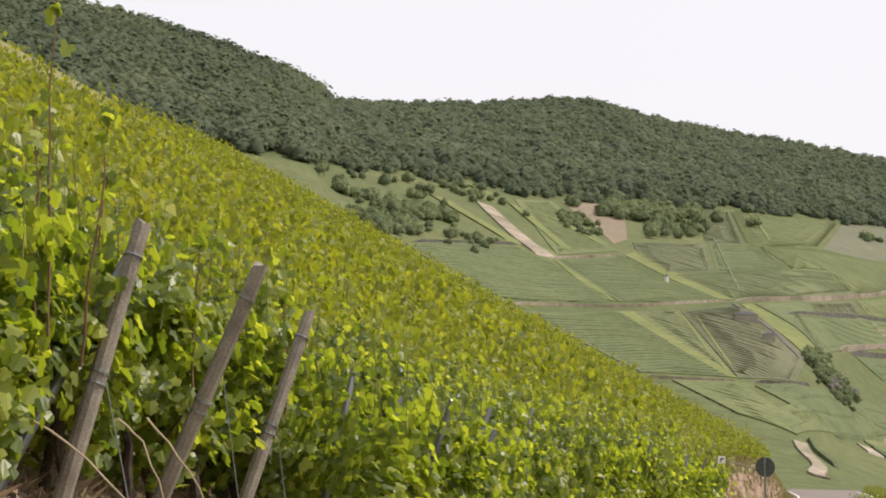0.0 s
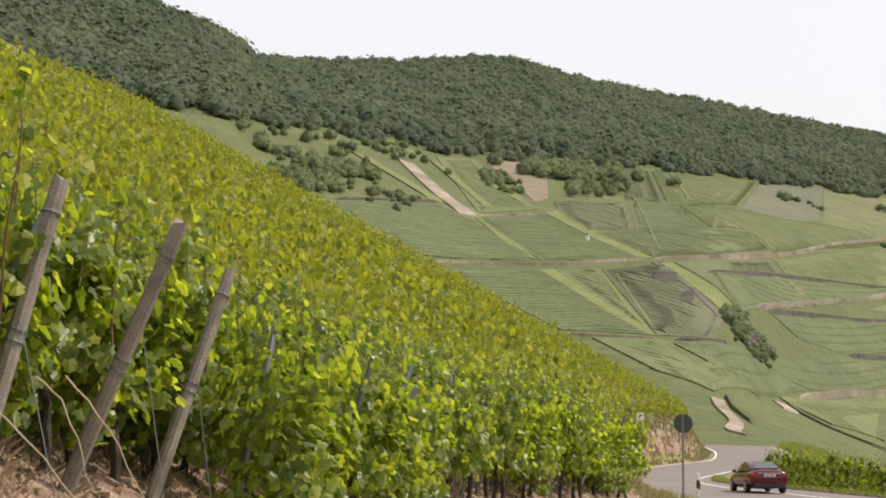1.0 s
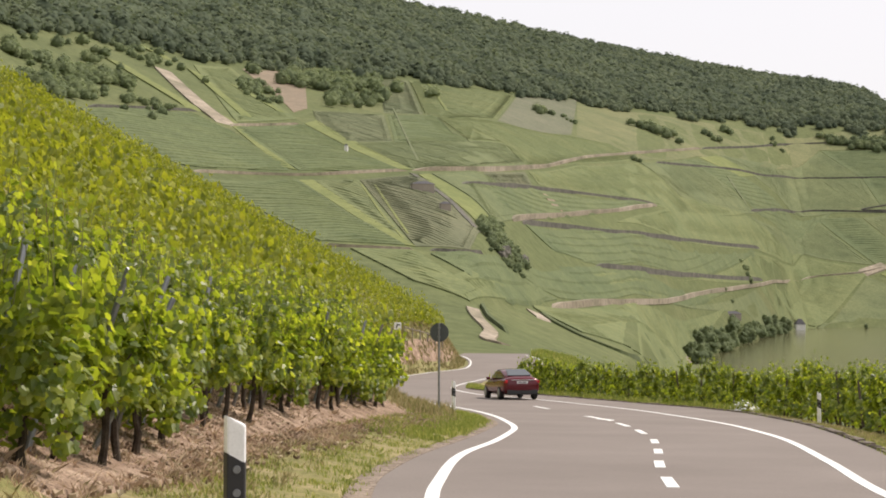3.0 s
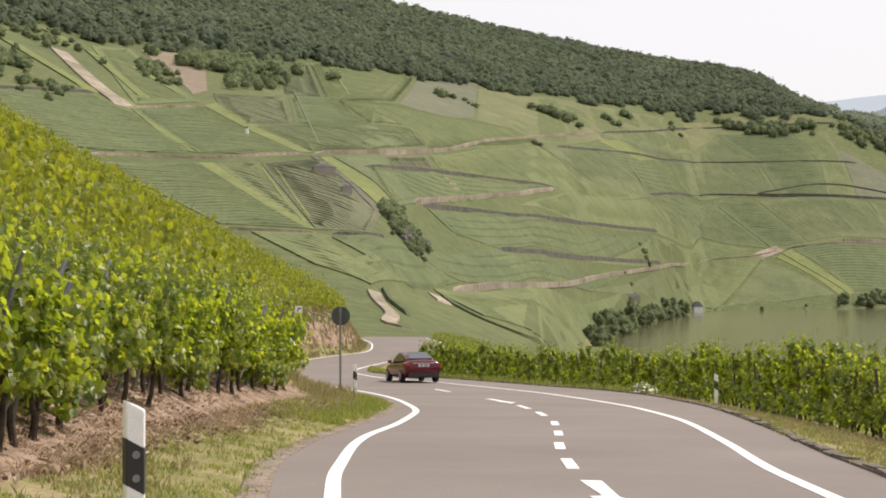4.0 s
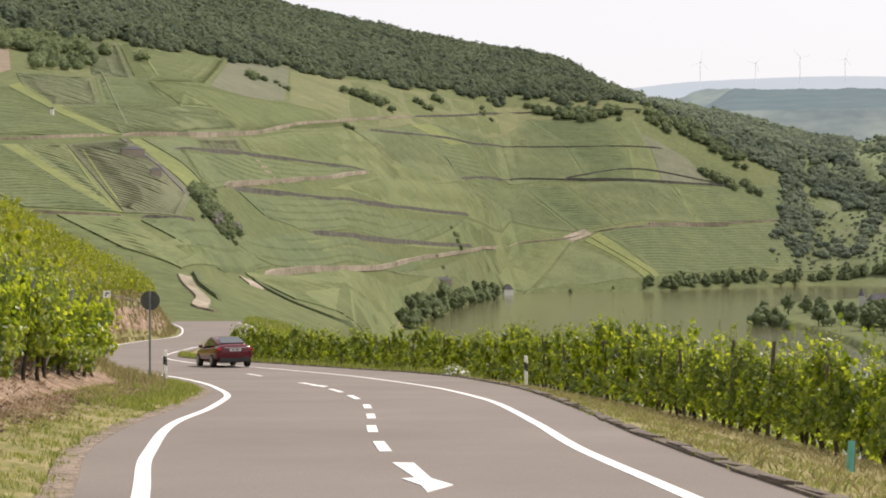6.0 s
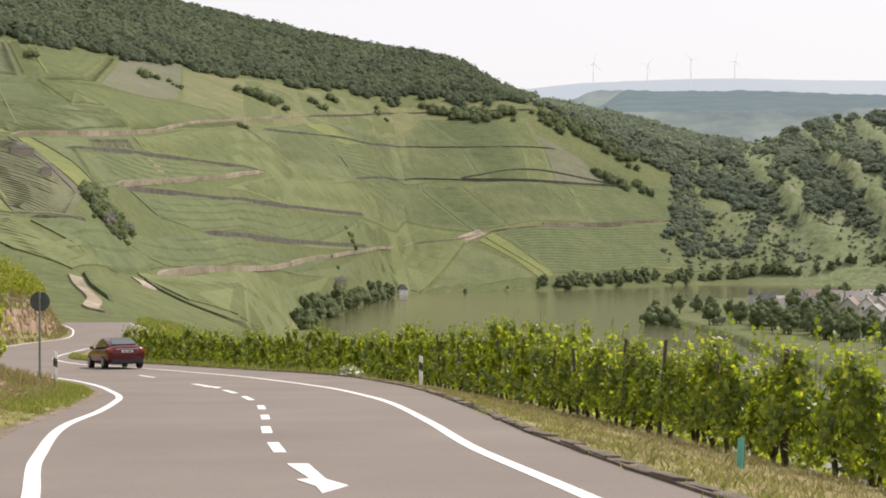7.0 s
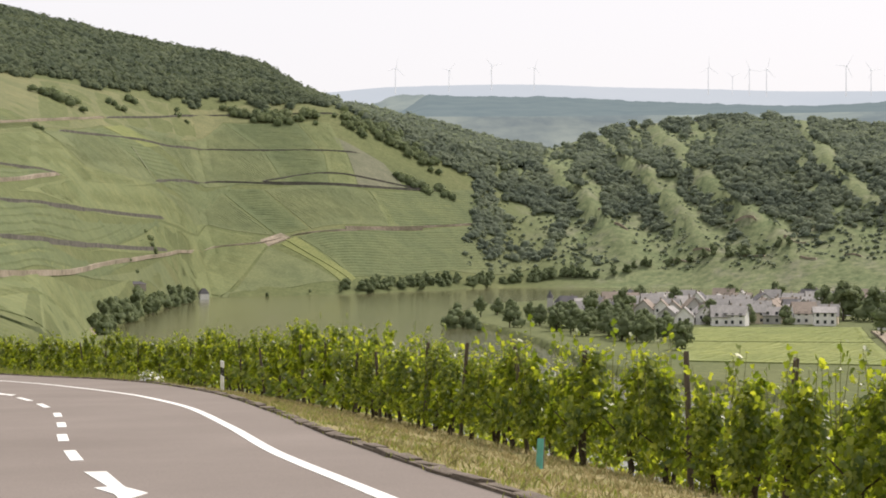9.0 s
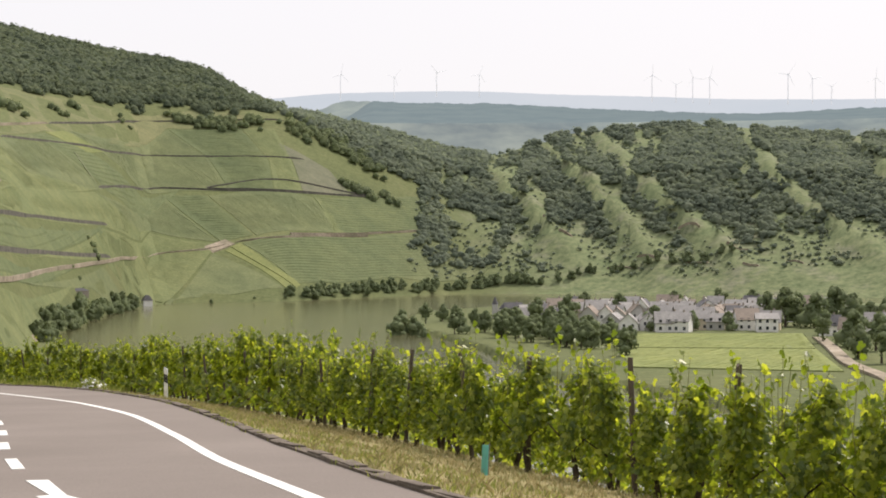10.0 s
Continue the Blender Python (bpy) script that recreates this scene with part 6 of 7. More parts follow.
def woods():
    rng = np.random.default_rng(21)
    # the near dark hill
    x, y = scatter(rng, 9500, -38, -22.6, 470, 800)
    az, r = polar(x, y)
    ok = (r > spline(az, AZ, R2) + 8 * np.sin(az * 3)) & (r < spline(az, AZ, R3) + 30)
    x, y = x[ok], y[ok]
    crowns("hill_forest", x, y, rng.uniform(1.9, 4.4, len(x)), M_FOREST, "dense dark green broadleaf forest on a hilltop", TINY, 2, 0.5, (0.8, 1.3), 13, (0.35, 0.65))
    # the long ridge
    x, y = scatter(rng, 42000, -23.2, 10.4, 540, 1850)
    az, r = polar(x, y)
    edge = spline(az, AZ, R2) + 16 * np.sin(az * 2.1) + 12 * np.sin(az * 5.3) + 7 * np.sin(az * 13.0)
    ok = (r > edge) & (r < spline(az, AZ, R3) + 25)
    x, y = x[ok], y[ok]
    away = np.hypot(x, y) - spline(polar(x, y)[0], AZ, R2)
    high = away > 130
    size = rng.gamma(14.0, 0.32, len(x)).clip(2.0, 7.0) * np.where(away < 30, 0.75, 1.0)
    crowns("ridge_forest", x[~high], y[~high], size[~high], M_FOREST, "edge of the long wooded ridge above the vineyards", TINY, 3, 0.5, (0.75, 1.25), 16, (0.32, 0.62))
    crowns("ridge_forest", x[high], y[high], size[high], M_FOREST, "upper part of the long wooded ridge", TINY, 7, 0.5, (0.7, 1.15), 9, (0.4, 0.7))
    # shoulder and gullies of the far mountain
    x, y = scatter(rng, 44000, 10.2, 36.5, 1290, 1900)
    az, r = polar(x, y)
    r1, r2, r3 = spline(az, AZ, R1), spline(az, AZ, R2), spline(az, AZ, R3)
    up = (r - r1) / (r3 - r1)
    e = np.degrees(np.arctan2(ground(x, y) - EYE, r))
    rough = np.array([noise.noise(Vector((a * 0.9, b * 0.9, 0))) + 0.6 * noise.noise(Vector((a * 2.6, b * 2.6, 5))) + 0.3 * noise.noise(Vector((a * 7, b * 7, 9))) for a, b in zip(az, e)])
    cover = ribs(az, e) + 0.75 * rough + rng.normal(0, 0.1, len(r))
    shoulder = (az < 18.2) & (up > 0.74 - 0.045 * (az - 10.2)) & (up < 1.03) & (rough > -0.5) & ((az > 11.2) | (rough > 0.0))
    flank = (az > 15 + 1.6 * up) & (az < 19) & (cover > 0.88) & (up > 0.1)
    face = (az >= 19) & (cover > 0.56 + 0.5 * np.clip(1.5 - e, 0, 1.5) - 0.15 * (az > 24.5)) & (up > 0.05) & (up < 1.02)
    bush = (az > 15.5) & (up > 0.05) & (up < 1.02) & (cover > -0.4) & (rng.random(len(r)) < 0.10 + 0.16 * np.clip(1.2 - e, 0, 1))
    ok = shoulder | flank | face | bush
    small = np.where(bush & ~(shoulder | flank | face), 0.5, 1.0)[ok]
    x, y, up = x[ok], y[ok], up[ok]
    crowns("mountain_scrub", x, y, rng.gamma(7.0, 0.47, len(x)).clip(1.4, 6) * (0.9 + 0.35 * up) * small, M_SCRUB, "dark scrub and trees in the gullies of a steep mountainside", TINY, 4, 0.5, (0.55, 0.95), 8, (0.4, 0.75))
    # scrub spur between the plots
    x, y = scatter(rng, 170, -24, -15.2, 400, 760)
    az, r = polar(x, y)
    e = np.degrees(np.arctan2(ground(x, y) - EYE, r))
    ok = (e > 6.0 + 0.16 * (az + 24)) & (e < 8.7) & (np.sin(x / 13) + np.sin(y / 17 + x / 29) > 0.0) & (e < 8.9 - 0.16 * (az + 22))
    x, y = x[ok], y[ok]
    crowns("spur_scrub", x, y, rng.uniform(1.2, 3.0, len(x)), M_TREE, "rounded green shrubs on a grassy spur", SMALL, 6, leaves=70, leaf=(0.22, 0.42))


woods()


def shrubs(name, x, y, spread, count, lo, hi, label, seed, mat=None):
    rng = np.random.default_rng(seed)
    px, py = x + rng.normal(0, spread[0], count), y + rng.normal(0, spread[1], count)
    return crowns(name, px, py, rng.uniform(lo, hi, count), mat or M_TREE, label, SMALL, seed, leaves=90, leaf=(0.22, 0.42))


GROVE = "clump of dark green trees among the vineyards"
for k, (x, y, sx, sy, n, lo, hi) in enumerate((
        (-150, 800, 15, 42, 70, 2.5, 5), (-128, 706, 6, 20, 30, 1.8, 3.6), (-57, 1002, 3, 8, 7, 2, 3.4), (-44, 1010, 7, 10, 8, 1.2, 2.2), (18, 1140, 7, 10, 24, 2.4, 4.2), (65, 1238, 2.6, 3, 5, 2.5, 3.6), (77, 1296, 2.2, 3, 4, 2.8, 4),
        (190, 1404, 14, 5, 34, 2.6, 4.6), (222, 1412, 12, 5, 26, 2.6, 4.6), (244, 1424, 4, 4, 7, 4, 6), (4, 920, 1.8, 3, 5, 1.2, 2), (123, 1340, 3.5, 4, 6, 1.6, 2.6), (70, 928, 3, 4, 8, 1.2, 2.2), (52, 812, 2.5, 3, 6, 1.2, 1.8),
        (-34, 388, 1.8, 9, 40, 0.7, 1.7), (-30, 374, 1.8, 7, 40, 0.6, 1.6), (-28.5, 392, 1.3, 5, 18, 0.6, 1.4), (329, 1362, 9, 5, 24, 2.4, 4.4), (352, 1368, 7, 5, 16, 2.4, 4.2), (288, 1440, 10, 12, 26, 2.4, 4.6), (320, 1450, 12, 14, 36, 2.6, 5), (350, 1440, 12, 16, 36, 2.6, 5),
        (-172, 706, 3, 12, 30, 1.0, 2.2), (-160, 668, 3, 12, 30, 1.0, 2.2), (-146, 628, 2.5, 10, 18, 0.9, 1.8), (-165, 440, 5, 14, 70, 1.0, 2.4), (-179, 505, 6, 12, 60, 1.2, 2.6), (-192, 490, 7, 12, 30, 1.2, 2.6), (-212, 640, 14, 22, 14, 1.2, 2.4), (-150, 470, 7, 16, 24, 0.9, 1.8))):
    tagged(shrubs("grove", x, y, (sx, sy), n, lo, hi, GROVE, 50 + k), category="grove")


# bare rock in the middle of the vineyard slope
def boulder(x, y, size, label):
    bm = bmesh.new()
    bmesh.ops.create_icosphere(bm, subdivisions=3, radius=1.0)
    for v in bm.verts:
        v.co *= 1 + 0.4 * noise.noise(v.co * 1.9 + Vector((x, y, 0))) + 0.15 * noise.noise(v.co * 5 + Vector((y, x, 0)))
    bmesh.ops.transform(bm, matrix=Matrix.Diagonal((size[0], size[1], size[2], 1)), verts=bm.verts[:])
    me = bpy.data.meshes.new("rock_outcrop")
    bm.to_mesh(me)
    bm.free()
    me.materials.append(M_WALL)
    ob = new("rock_outcrop", me)
    ob.location = (x, y, float(ground(x, y)))
    return tagged(ob, label, "rock")


boulder(-30, 372, (2.2, 5, 2.6), "grey slate outcrop overgrown with shrubs")
boulder(-27.0, 398, (1.8, 4, 2.4), "grey slate outcrop overgrown with shrubs")


# ---------------- single trees ----------------
def build_tree(seed, height, spread, crown_base, label, quads=420, leaf=0.9):
    """A tapered trunk with limbs and a crown of leaf clumps with gaps."""
    rng = np.random.default_rng(seed)
    root = new("tree")
    bm = bm_rod(height * 0.035, height * 0.018, height * 0.6, 8, Matrix.Translation((0, 0, -0.4)))
    for k in range(5):
        bm_rod(height * 0.014, height * 0.005, height * 0.4, 5, Matrix.Translation((0, 0, height * (0.25 + 0.06 * k))) @ pose(0, 0, 0, 0, rng.uniform(25, 50), k * 72 + rng.uniform(0, 40)), bm)
    part("trunk", (bm, M_BARK), root)
    hubs = 11
    c = np.stack([rng.normal(0, spread * 0.3, hubs), rng.normal(0, spread * 0.3, hubs), crown_base + (height - crown_base) * rng.beta(1.6, 1.6, hubs)], -1)
    rad = rng.uniform(0.45, 0.7, hubs) * spread * (1.15 - 0.6 * (c[:, 2] - crown_base) / (height - crown_base))
    which = rng.integers(0, hubs, quads)
    d = rng.normal(0, 1, (quads, 3))
    d /= np.linalg.norm(d, axis=1, keepdims=True)
    p = c[which] + d * rad[which][:, None] * rng.uniform(0.75, 1.05, (quads, 1))
    v0, f0 = blob_templates(2, 1, seed, 0.4)[0]
    core = np.concatenate([v0 * (r * 0.74) + q for q, r in zip(c, rad)])
    part("crown", numpy_mesh("crown", core, np.concatenate([f0 + i * len(v0) for i in range(hubs)]), M_TREE, True), root)
    part("leaves", quad_cloud("leaves", p, d + rng.normal(0, 0.35, (quads, 3)) + (0, 0, 0.25), rng.uniform(0.7, 1.3, quads) * leaf, M_TREE, rng), root, at=Matrix())
    return tagged(root, label, "tree")


BANK_TREE, VILLAGE_TREE = "leafy green willow on the river bank", "leafy green tree beside the village"
bank_kinds = [build_tree(70 + k, 9.0, 5.0, 0.8, BANK_TREE, 480, 0.8) for k in range(4)]
dark_kinds = [build_tree(80 + k, 11, 4.6, 1.5, VILLAGE_TREE, 480, 0.85) for k in range(4)]
bank_used, dark_used = set(), set()
rng = np.random.default_rng(77)
way = [(23, 583), (26, 618), (33, 668), (40, 716), (51, 774), (64, 845), (79, 911), (92, 960)]
for k in range(46):
    u = k / 45 * 7
    i = min(int(u), 6)
    x, y = (way[i][q] + (way[i + 1][q] - way[i][q]) * (u - i) for q in (0, 1))
    x, y = x + rng.normal(0.5, 1.6), y + rng.normal(0, 4)
    place(bank_kinds, bank_used, k if k < 4 else int(rng.integers(4)), pose(x, y, float(np.maximum(ground(x, y), WATER_Z)), 0, 0, rng.uniform(0, 360)) @ Matrix.Scale(rng.uniform(0.65, 1.1) * (0.7 + 0.3 * u / 7), 4), "trees on the river bank")
way = [(106, 1013), (168, 1068), (220, 1104), (239, 1124), (261, 1148), (289, 1174), (318, 1199), (356, 1232), (391, 1251), (421, 1256), (448, 1247), (520, 1240), (600, 1180)]
for k in range(96):
    u = (k / 95) ** 0.8 * 12
    i = min(int(u), 11)
    if u < 1.85 and k % 3:
        continue
    x, y = (way[i][q] + (way[i + 1][q] - way[i][q]) * (u - i) for q in (0, 1))
    x, y = x + rng.normal(0, 3), y + rng.normal(-5, 3)
    place(bank_kinds, bank_used, int(rng.integers(4)), pose(x, y, float(np.maximum(ground(x, y), WATER_Z)), 0, 0, rng.uniform(0, 360)) @ Matrix.Scale(rng.uniform(0.6, 1.0) * (0.4 if u < 1.85 else 1), 4), "trees on the river bank")
# wood on the near bank before the village
spots = []
for k in range(130):
    az, r = radians(rng.uniform(14.6, 23.6)), rng.uniform(470, 640)
    if math.degrees(az) > 15 + (640 - r) * 0.05 and math.degrees(az) < 24.5 - (r - 470) * 0.02:
        spots.append((r * math.sin(az), r * math.cos(az), rng.uniform(0.5, 0.95)))
for az, r, s in ((14.9, 640, 1.0), (15.2, 655, 1.35), (15.6, 640, 1.0), (16.0, 700, 0.8), (16.6, 720, 0.8), (17.1, 700, 0.8), (20.0, 660, 1.1), (21.2, 670, 1.2), (24.2, 640, 0.9), (25.6, 640, 0.8),
                 (28.4, 690, 1.3), (28.9, 680, 1.5), (29.4, 690, 1.4), (29.9, 675, 1.3), (30.6, 700, 1.5), (31.2, 690, 1.4), (31.8, 640, 1.2), (32.4, 640, 1.3), (30.2, 560, 1.0), (31.2, 540, 1.1), (32.0, 520, 1.1),
                 (31.4, 480, 1.0), (32.2, 460, 1.0), (26.9, 640, 0.7), (23.0, 800, 1.0), (25.0, 860, 1.1), (26.6, 870, 1.1), (27.8, 850, 1.2), (21.8, 830, 1.1), (30.6, 880, 1.2), (32.6, 860, 1.2)):
    spots.append((r * math.sin(radians(az)), r * math.cos(radians(az)), s))
for k, (x, y, s) in enumerate(spots):
    place(dark_kinds, dark_used, k if k < 4 else int(rng.integers(4)), pose(x, y, float(ground(x, y)), 0, 0, rng.uniform(0, 360)) @ Matrix.Scale(s, 4), "trees round the village")


# ---------------- village ----------------
HOUSE_WALLS = [plain("render_white", (0.72, 0.71, 0.68), 0.9, 0, 0.1, 0.4), plain("render_cream", (0.62, 0.54, 0.42), 0.9, 0, 0.1, 0.4), plain("render_grey", (0.46, 0.45, 0.43), 0.9, 0, 0.1, 0.4), plain("slate_stone", (0.32, 0.28, 0.24), 0.9, 0, 0.1, 0.4)]
# The second roof is slate lightened to paint in its glare.
ROOFS = [M_BUILDING_ROOF, mottled("slate_glare_roof", [(0.3, (0.24, 0.23, 0.225)), (0.7, (0.36, 0.345, 0.33))], 0.3, 3, 0.75), mottled("brown_roof", [(0.3, (0.22, 0.185, 0.155)), (0.7, (0.30, 0.25, 0.21))], 0.3, 3, 0.85)]
M_PANE = plain("window_pane", (0.03, 0.035, 0.045), 0.1, 0, 0.6)


def house(x, y, w, d, h, roof_h, turn, wall, roof, label, floors=2):
    root = new("house")
    bm = bmesh.new()
    base = [bm.verts.new((sx * w / 2, sy * d / 2, -1.0)) for sx, sy in ((-1, -1), (1, -1), (1, 1), (-1, 1))]
    top = [bm.verts.new((v.co.x, v.co.y, h)) for v in base]
    gable = [bm.verts.new((sx * w / 2, 0, h + roof_h)) for sx in (-1, 1)]
    bm.faces.new((base[0], base[1], top[1], top[0])), bm.faces.new((base[2], base[3], top[3], top[2]))
    bm.faces.new((base[1], base[2], top[2], gable[1], top[1])), bm.faces.new((base[3], base[0], top[0], gable[0], top[3]))
    part("wall", (bm, HOUSE_WALLS[wall]), root)
    bm = bmesh.new()
    ov, th = 0.5, 0.25
    sl = roof_h / (d / 2)
    prof = [(-d / 2 - ov, h - ov * sl), (0, h + roof_h), (d / 2 + ov, h - ov * sl), (d / 2 + ov, h - ov * sl + th), (0, h + roof_h + th), (-d / 2 - ov, h - ov * sl + th)]
    ends = [[bm.verts.new((sx * (w / 2 + ov), py, pz)) for py, pz in prof] for sx in (-1, 1)]
    for k in range(6):
        bm.faces.new((ends[0][k], ends[0][(k + 1) % 6], ends[1][(k + 1) % 6], ends[1][k]))
    for e in ends:
        bm.faces.new((e[0], e[1], e[4], e[5])), bm.faces.new((e[1], e[2], e[3], e[4]))
    bmesh.ops.recalc_face_normals(bm, faces=bm.faces[:])
    top_ob = part("roof", (bm, ROOFS[roof]), root)
    part("chimney", (bm_box(0.7, 0.7, 1.8, 0.03, Matrix.Translation((w * 0.22, 0.6, h + roof_h + 0.2))), HOUSE_WALLS[3]), top_ob)
    n = max(2, int(w / 2.8))
    for fl in range(floors):
        for k in range(n):
            part("window", (bm_box(1.1, 0.16, 1.35, 0.0, Matrix.Translation((-w / 2 + (k + 0.5) * w / n, -d / 2, 1.5 + fl * 2.8))), M_PANE), root)
    for k in range(2):
        part("window", (bm_box(0.16, 1.0, 1.3, 0.0, Matrix.Translation((-w / 2, (k - 0.5) * d * 0.45, h - 1.2))), M_PANE), root)
    root.matrix_basis = pose(x, y, float(ground(x, y)), 0, 0, turn)
    return tagged(root, label, "house")


WORDS = ["white", "cream", "pale grey", "brown stone"]
rng = np.random.default_rng(404)
for r, az0, az1, n, off in ((645, 22.6, 28.6, 10, 0), (690, 19.6, 28.4, 17, 6), (745, 18.8, 29.5, 20, 3), (800, 20.0, 30.5, 18, 0), (850, 21.0, 31.5, 16, 0), (600, 30.0, 32.8, 3, 0)):
    for k in range(n):
        az = az0 + (az1 - az0) * (k + rng.uniform(0.2, 0.8)) / n
        rr = r + rng.uniform(-14, 14)
        wl_, rf = int(rng.choice([0, 0, 0, 1, 2, 2])), int(rng.choice([0, 1, 1, 1, 2]))
        w, d = rng.uniform(6.5, 11), rng.uniform(6.5, 8.5)
        house(rr * math.sin(radians(az)), rr * math.cos(radians(az)), w, d, rng.uniform(3.4, 5.2), rng.uniform(2.8, 4.2), -az + rng.choice([0, 0, 90]) + rng.uniform(-18, 18), wl_, rf,
              f"{WORDS[wl_]} village house with a pitched slate roof")
house(640 * math.sin(radians(28.25)), 640 * math.cos(radians(28.25)), 8.5, 7.5, 5.2, 2.0, -24, 0, 1, "white two-storey house at the edge of the vineyard")

church = new("church")
part("nave", (bm_box(18, 9, 9, 0.05, Matrix.Translation((10, 0, 3.5))), HOUSE_WALLS[0]), church)
bm = bmesh.new()
bmesh.ops.create_cone(bm, cap_ends=True, segments=4, radius1=7.2, radius2=3.6, depth=5, matrix=Matrix.Translation((10, 0, 10.4)) @ Matrix.Diagonal((1.75, 1, 1, 1)) @ pose(0, 0, 0, 0, 0, 45))
part("nave_roof", (bm, M_BUILDING_ROOF), church)
part("tower", (bm_box(5, 5, 13, 0.05, Matrix.Translation((-2, 0, 5.5))), HOUSE_WALLS[2]), church)
bm = bmesh.new()
bmesh.ops.create_cone(bm, cap_ends=True, segments=8, radius1=3.1, radius2=0.15, depth=7, matrix=Matrix.Translation((-2, 0, 15.4)))
part("spire", (bm, M_BUILDING_ROOF), church, "dark slate spire")
church.matrix_basis = pose(243, 722, float(ground(243, 722)), 0, 0, -15) @ Matrix.Scale(0.55, 4)
tagged(church, "small village church with a dark slate spire", "church")


def hut(x, y, w, d, h, turn, label, wall=3):
    root = new("hut")
    part("wall", (bm_box(w, d, h + 1, 0.03, Matrix.Translation((0, 0, h / 2 - 0.5))), HOUSE_WALLS[wall]), root)
    bm = bmesh.new()
    bmesh.ops.create_cone(bm, cap_ends=True, segments=4, radius1=0.78 * w, radius2=0.25 * w, depth=h * 0.5, matrix=Matrix.Translation((0, 0, h * 1.22)) @ Matrix.Diagonal((1, d / w, 1, 1)) @ pose(0, 0, 0, 0, 0, 45))
    part("roof", (bm, M_BUILDING_ROOF), root)
    root.matrix_basis = pose(x, y, float(ground(x, y)) + 0.8, 0, 0, turn)
    return tagged(root, label, "hut")


hut(-55, 415, 6, 2.5, 1.5, 20, "low stone hut with a dark roof in the vineyard")
hut(-45.5, 386, 2.6, 1.6, 1.2, 20, "small stone shelter in the vineyard")
hut(-88, 483, 1.0, 1.0, 1.3, 0, "tiny white chapel on a plot's edge", 0)
hut(105, 1004, 6, 5, 7, 10, "white boathouse among trees on the bank", 0)
hut(50, 790, 8, 4, 2.6, 15, "dark barn at the foot of the slope")


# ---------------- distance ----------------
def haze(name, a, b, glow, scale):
    """Far land with its bright summer haze painted on as emission."""
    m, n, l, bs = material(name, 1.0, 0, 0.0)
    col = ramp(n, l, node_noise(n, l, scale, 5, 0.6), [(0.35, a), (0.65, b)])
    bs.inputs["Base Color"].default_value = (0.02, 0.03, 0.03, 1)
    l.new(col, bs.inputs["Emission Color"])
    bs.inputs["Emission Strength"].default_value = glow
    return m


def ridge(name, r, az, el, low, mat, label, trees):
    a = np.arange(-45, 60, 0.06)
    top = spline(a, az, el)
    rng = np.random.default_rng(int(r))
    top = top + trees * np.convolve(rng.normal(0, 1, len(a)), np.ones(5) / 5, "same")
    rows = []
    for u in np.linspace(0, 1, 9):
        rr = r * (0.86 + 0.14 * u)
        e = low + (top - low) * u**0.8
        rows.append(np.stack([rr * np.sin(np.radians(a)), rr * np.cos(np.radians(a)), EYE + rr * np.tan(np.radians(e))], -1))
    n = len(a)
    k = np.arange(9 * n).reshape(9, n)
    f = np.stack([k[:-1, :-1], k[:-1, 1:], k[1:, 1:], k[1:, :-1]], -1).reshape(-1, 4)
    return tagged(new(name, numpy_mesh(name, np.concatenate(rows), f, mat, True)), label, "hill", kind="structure")


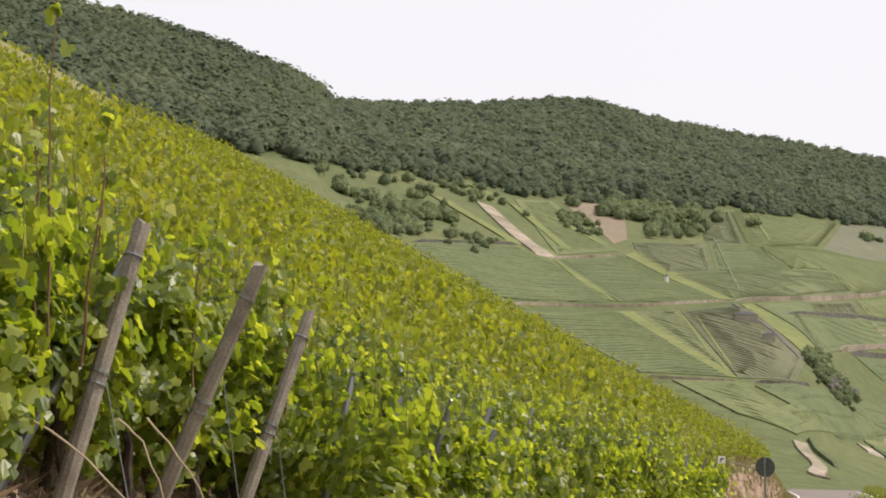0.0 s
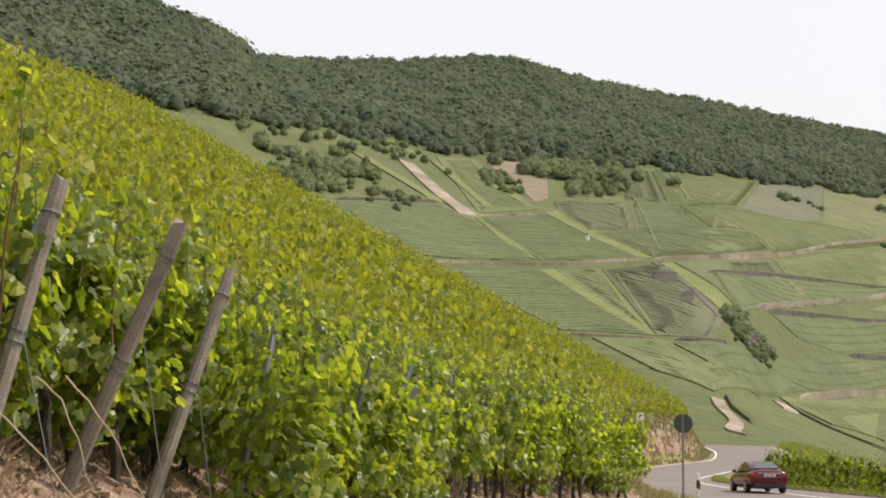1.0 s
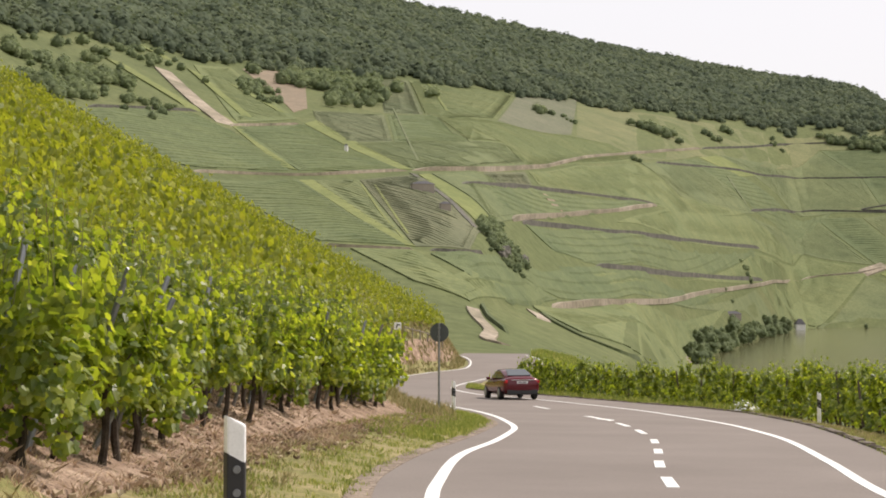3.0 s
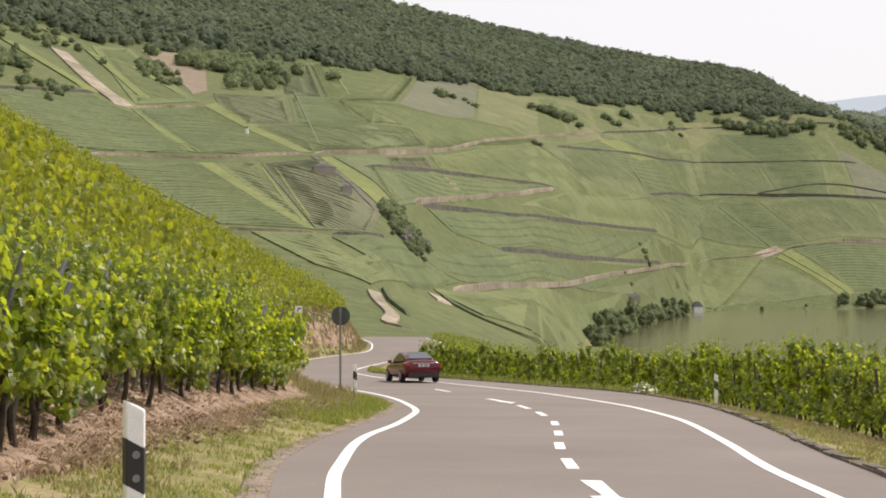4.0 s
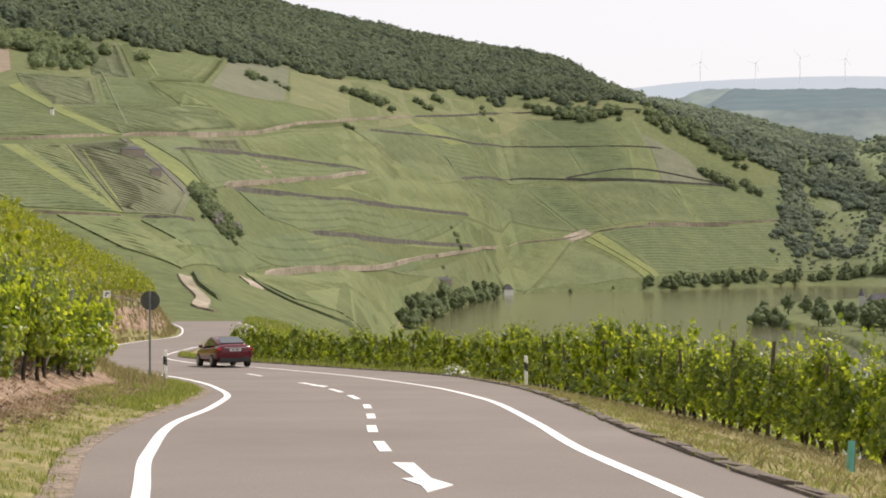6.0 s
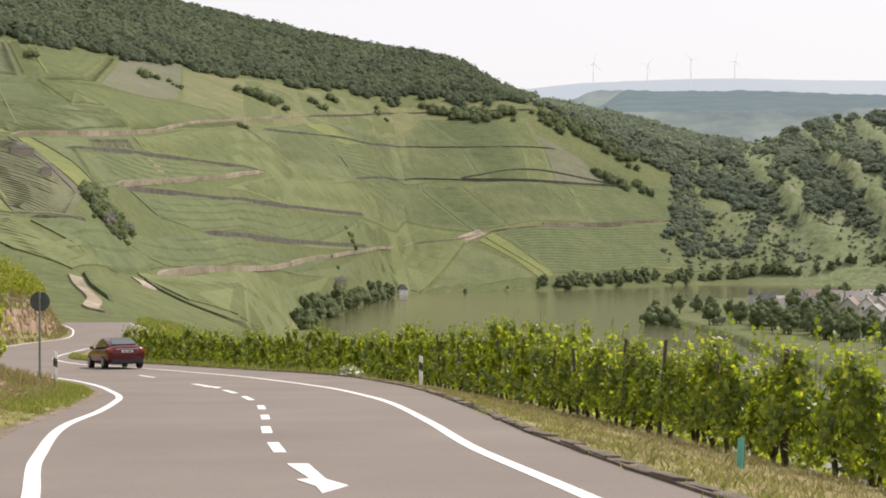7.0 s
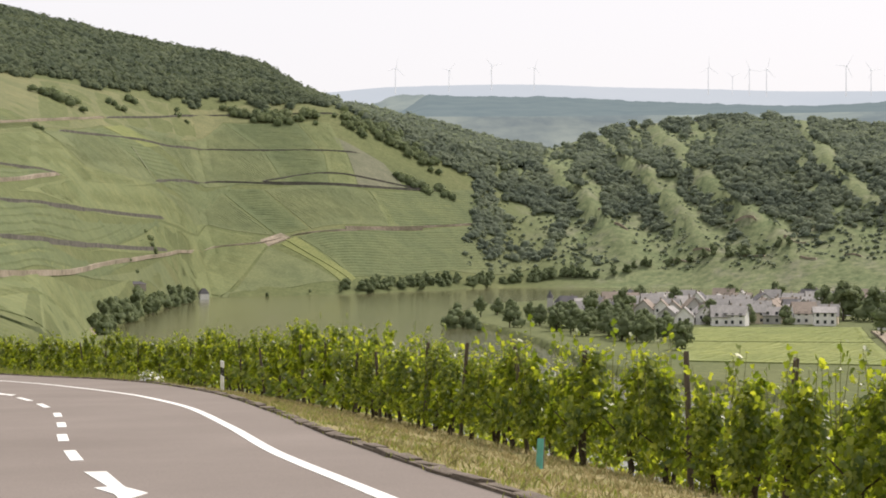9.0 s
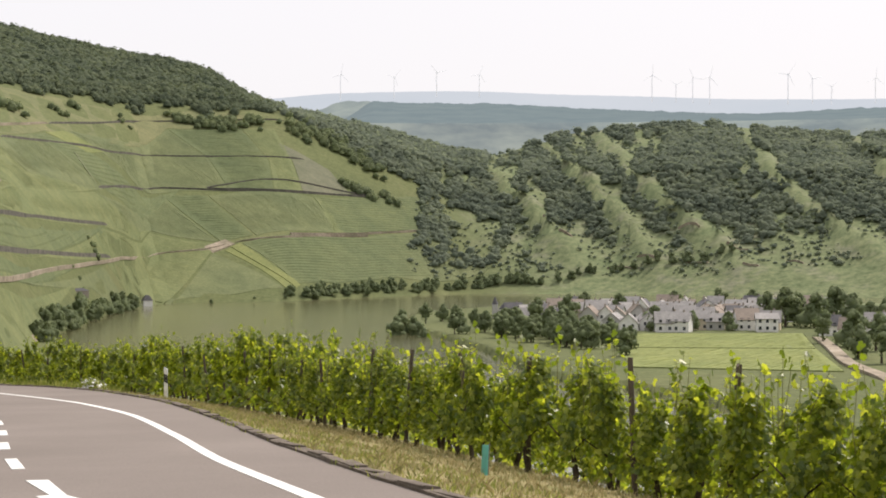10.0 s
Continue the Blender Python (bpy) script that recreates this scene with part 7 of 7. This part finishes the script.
ridge("backdrop_ridge", 4300, [-45, 6, 10.4, 13, 17, 21, 24, 27, 32.5, 60], [5.0, 5.2, 5.6, 5.82, 5.9, 5.76, 5.66, 5.52, 5.42, 5.4], 3.0, haze("far_haze_glow", (0.49, 0.53, 0.565), (0.54, 0.57, 0.595), 1.0, 0.0015), "pale far plateau with haze painted as glow", 0.008)
ridge("backdrop_wood", 3000, [-45, 8, 11.5, 13.2, 16, 18.5, 21, 24, 28, 32.5, 60], [4.0, 4.4, 5.0, 5.55, 5.42, 5.4, 5.2, 5.1, 4.95, 5.05, 5.0], 2.5, haze("mid_haze_glow", (0.19, 0.225, 0.23), (0.32, 0.355, 0.315), 1.0, 0.009), "wooded plateau edge with blue haze painted as glow", 0.035)

ridge("backdrop_trees", 2900, [-45, 8, 13.0, 14.2, 16, 18.5, 21, 24, 28, 32.5, 60], [3.0, 4.0, 4.9, 5.52, 5.46, 5.46, 5.3, 5.16, 5.0, 5.12, 5.05], 4.75, haze("tree_line_haze_glow", (0.165, 0.205, 0.215), (0.20, 0.24, 0.24), 1.0, 0.02), "dark tree line along the plateau edge", 0.03)

M_TURBINE = plain("turbine_white", (0.9, 0.9, 0.9), 0.6)


def wind_turbine(az, el, size, spin, label="slender white wind turbine on the far plateau"):
    r = 4200
    x, y = r * math.sin(radians(az)), r * math.cos(radians(az))
    root = new("wind_turbine")
    part("tower", (bm_rod(2.2 * size, 1.3 * size, 95 * size, 8), M_TURBINE), root)
    part("nacelle", (bm_box(4 * size, 9 * size, 4 * size, 0.5, Matrix.Translation((0, 0, 96 * size))), M_TURBINE), root)
    for k in range(3):
        part("blade", (bm_rod(1.1 * size, 0.4 * size, 42 * size, 5, Matrix.Translation((0, -6 * size, 96 * size)) @ pose(0, 0, 0, 0, spin + 120 * k, 0)), M_TURBINE), root)
    root.matrix_basis = pose(x, y, EYE + r * math.tan(radians(el)) - 12, 0, 0, -az + 25)
    return tagged(root, label, "wind turbine", "wind turbines on the plateau")


for az, el, size, spin in ((12.9, 5.72, 0.72, 10), (14.85, 5.8, 0.6, 40), (16.4, 5.85, 0.68, 75), (17.95, 5.85, 0.62, 20), (24.2, 5.6, 0.75, 0), (25.05, 5.58, 0.5, 60), (25.65, 5.55, 0.7, 95), (26.25, 5.5, 0.75, 15),
                           (29.0, 5.45, 0.82, 33), (29.85, 5.45, 0.68, 80), (30.5, 5.4, 0.5, 50), (32.0, 5.42, 0.68, 5)):
    wind_turbine(az, el, size, spin)
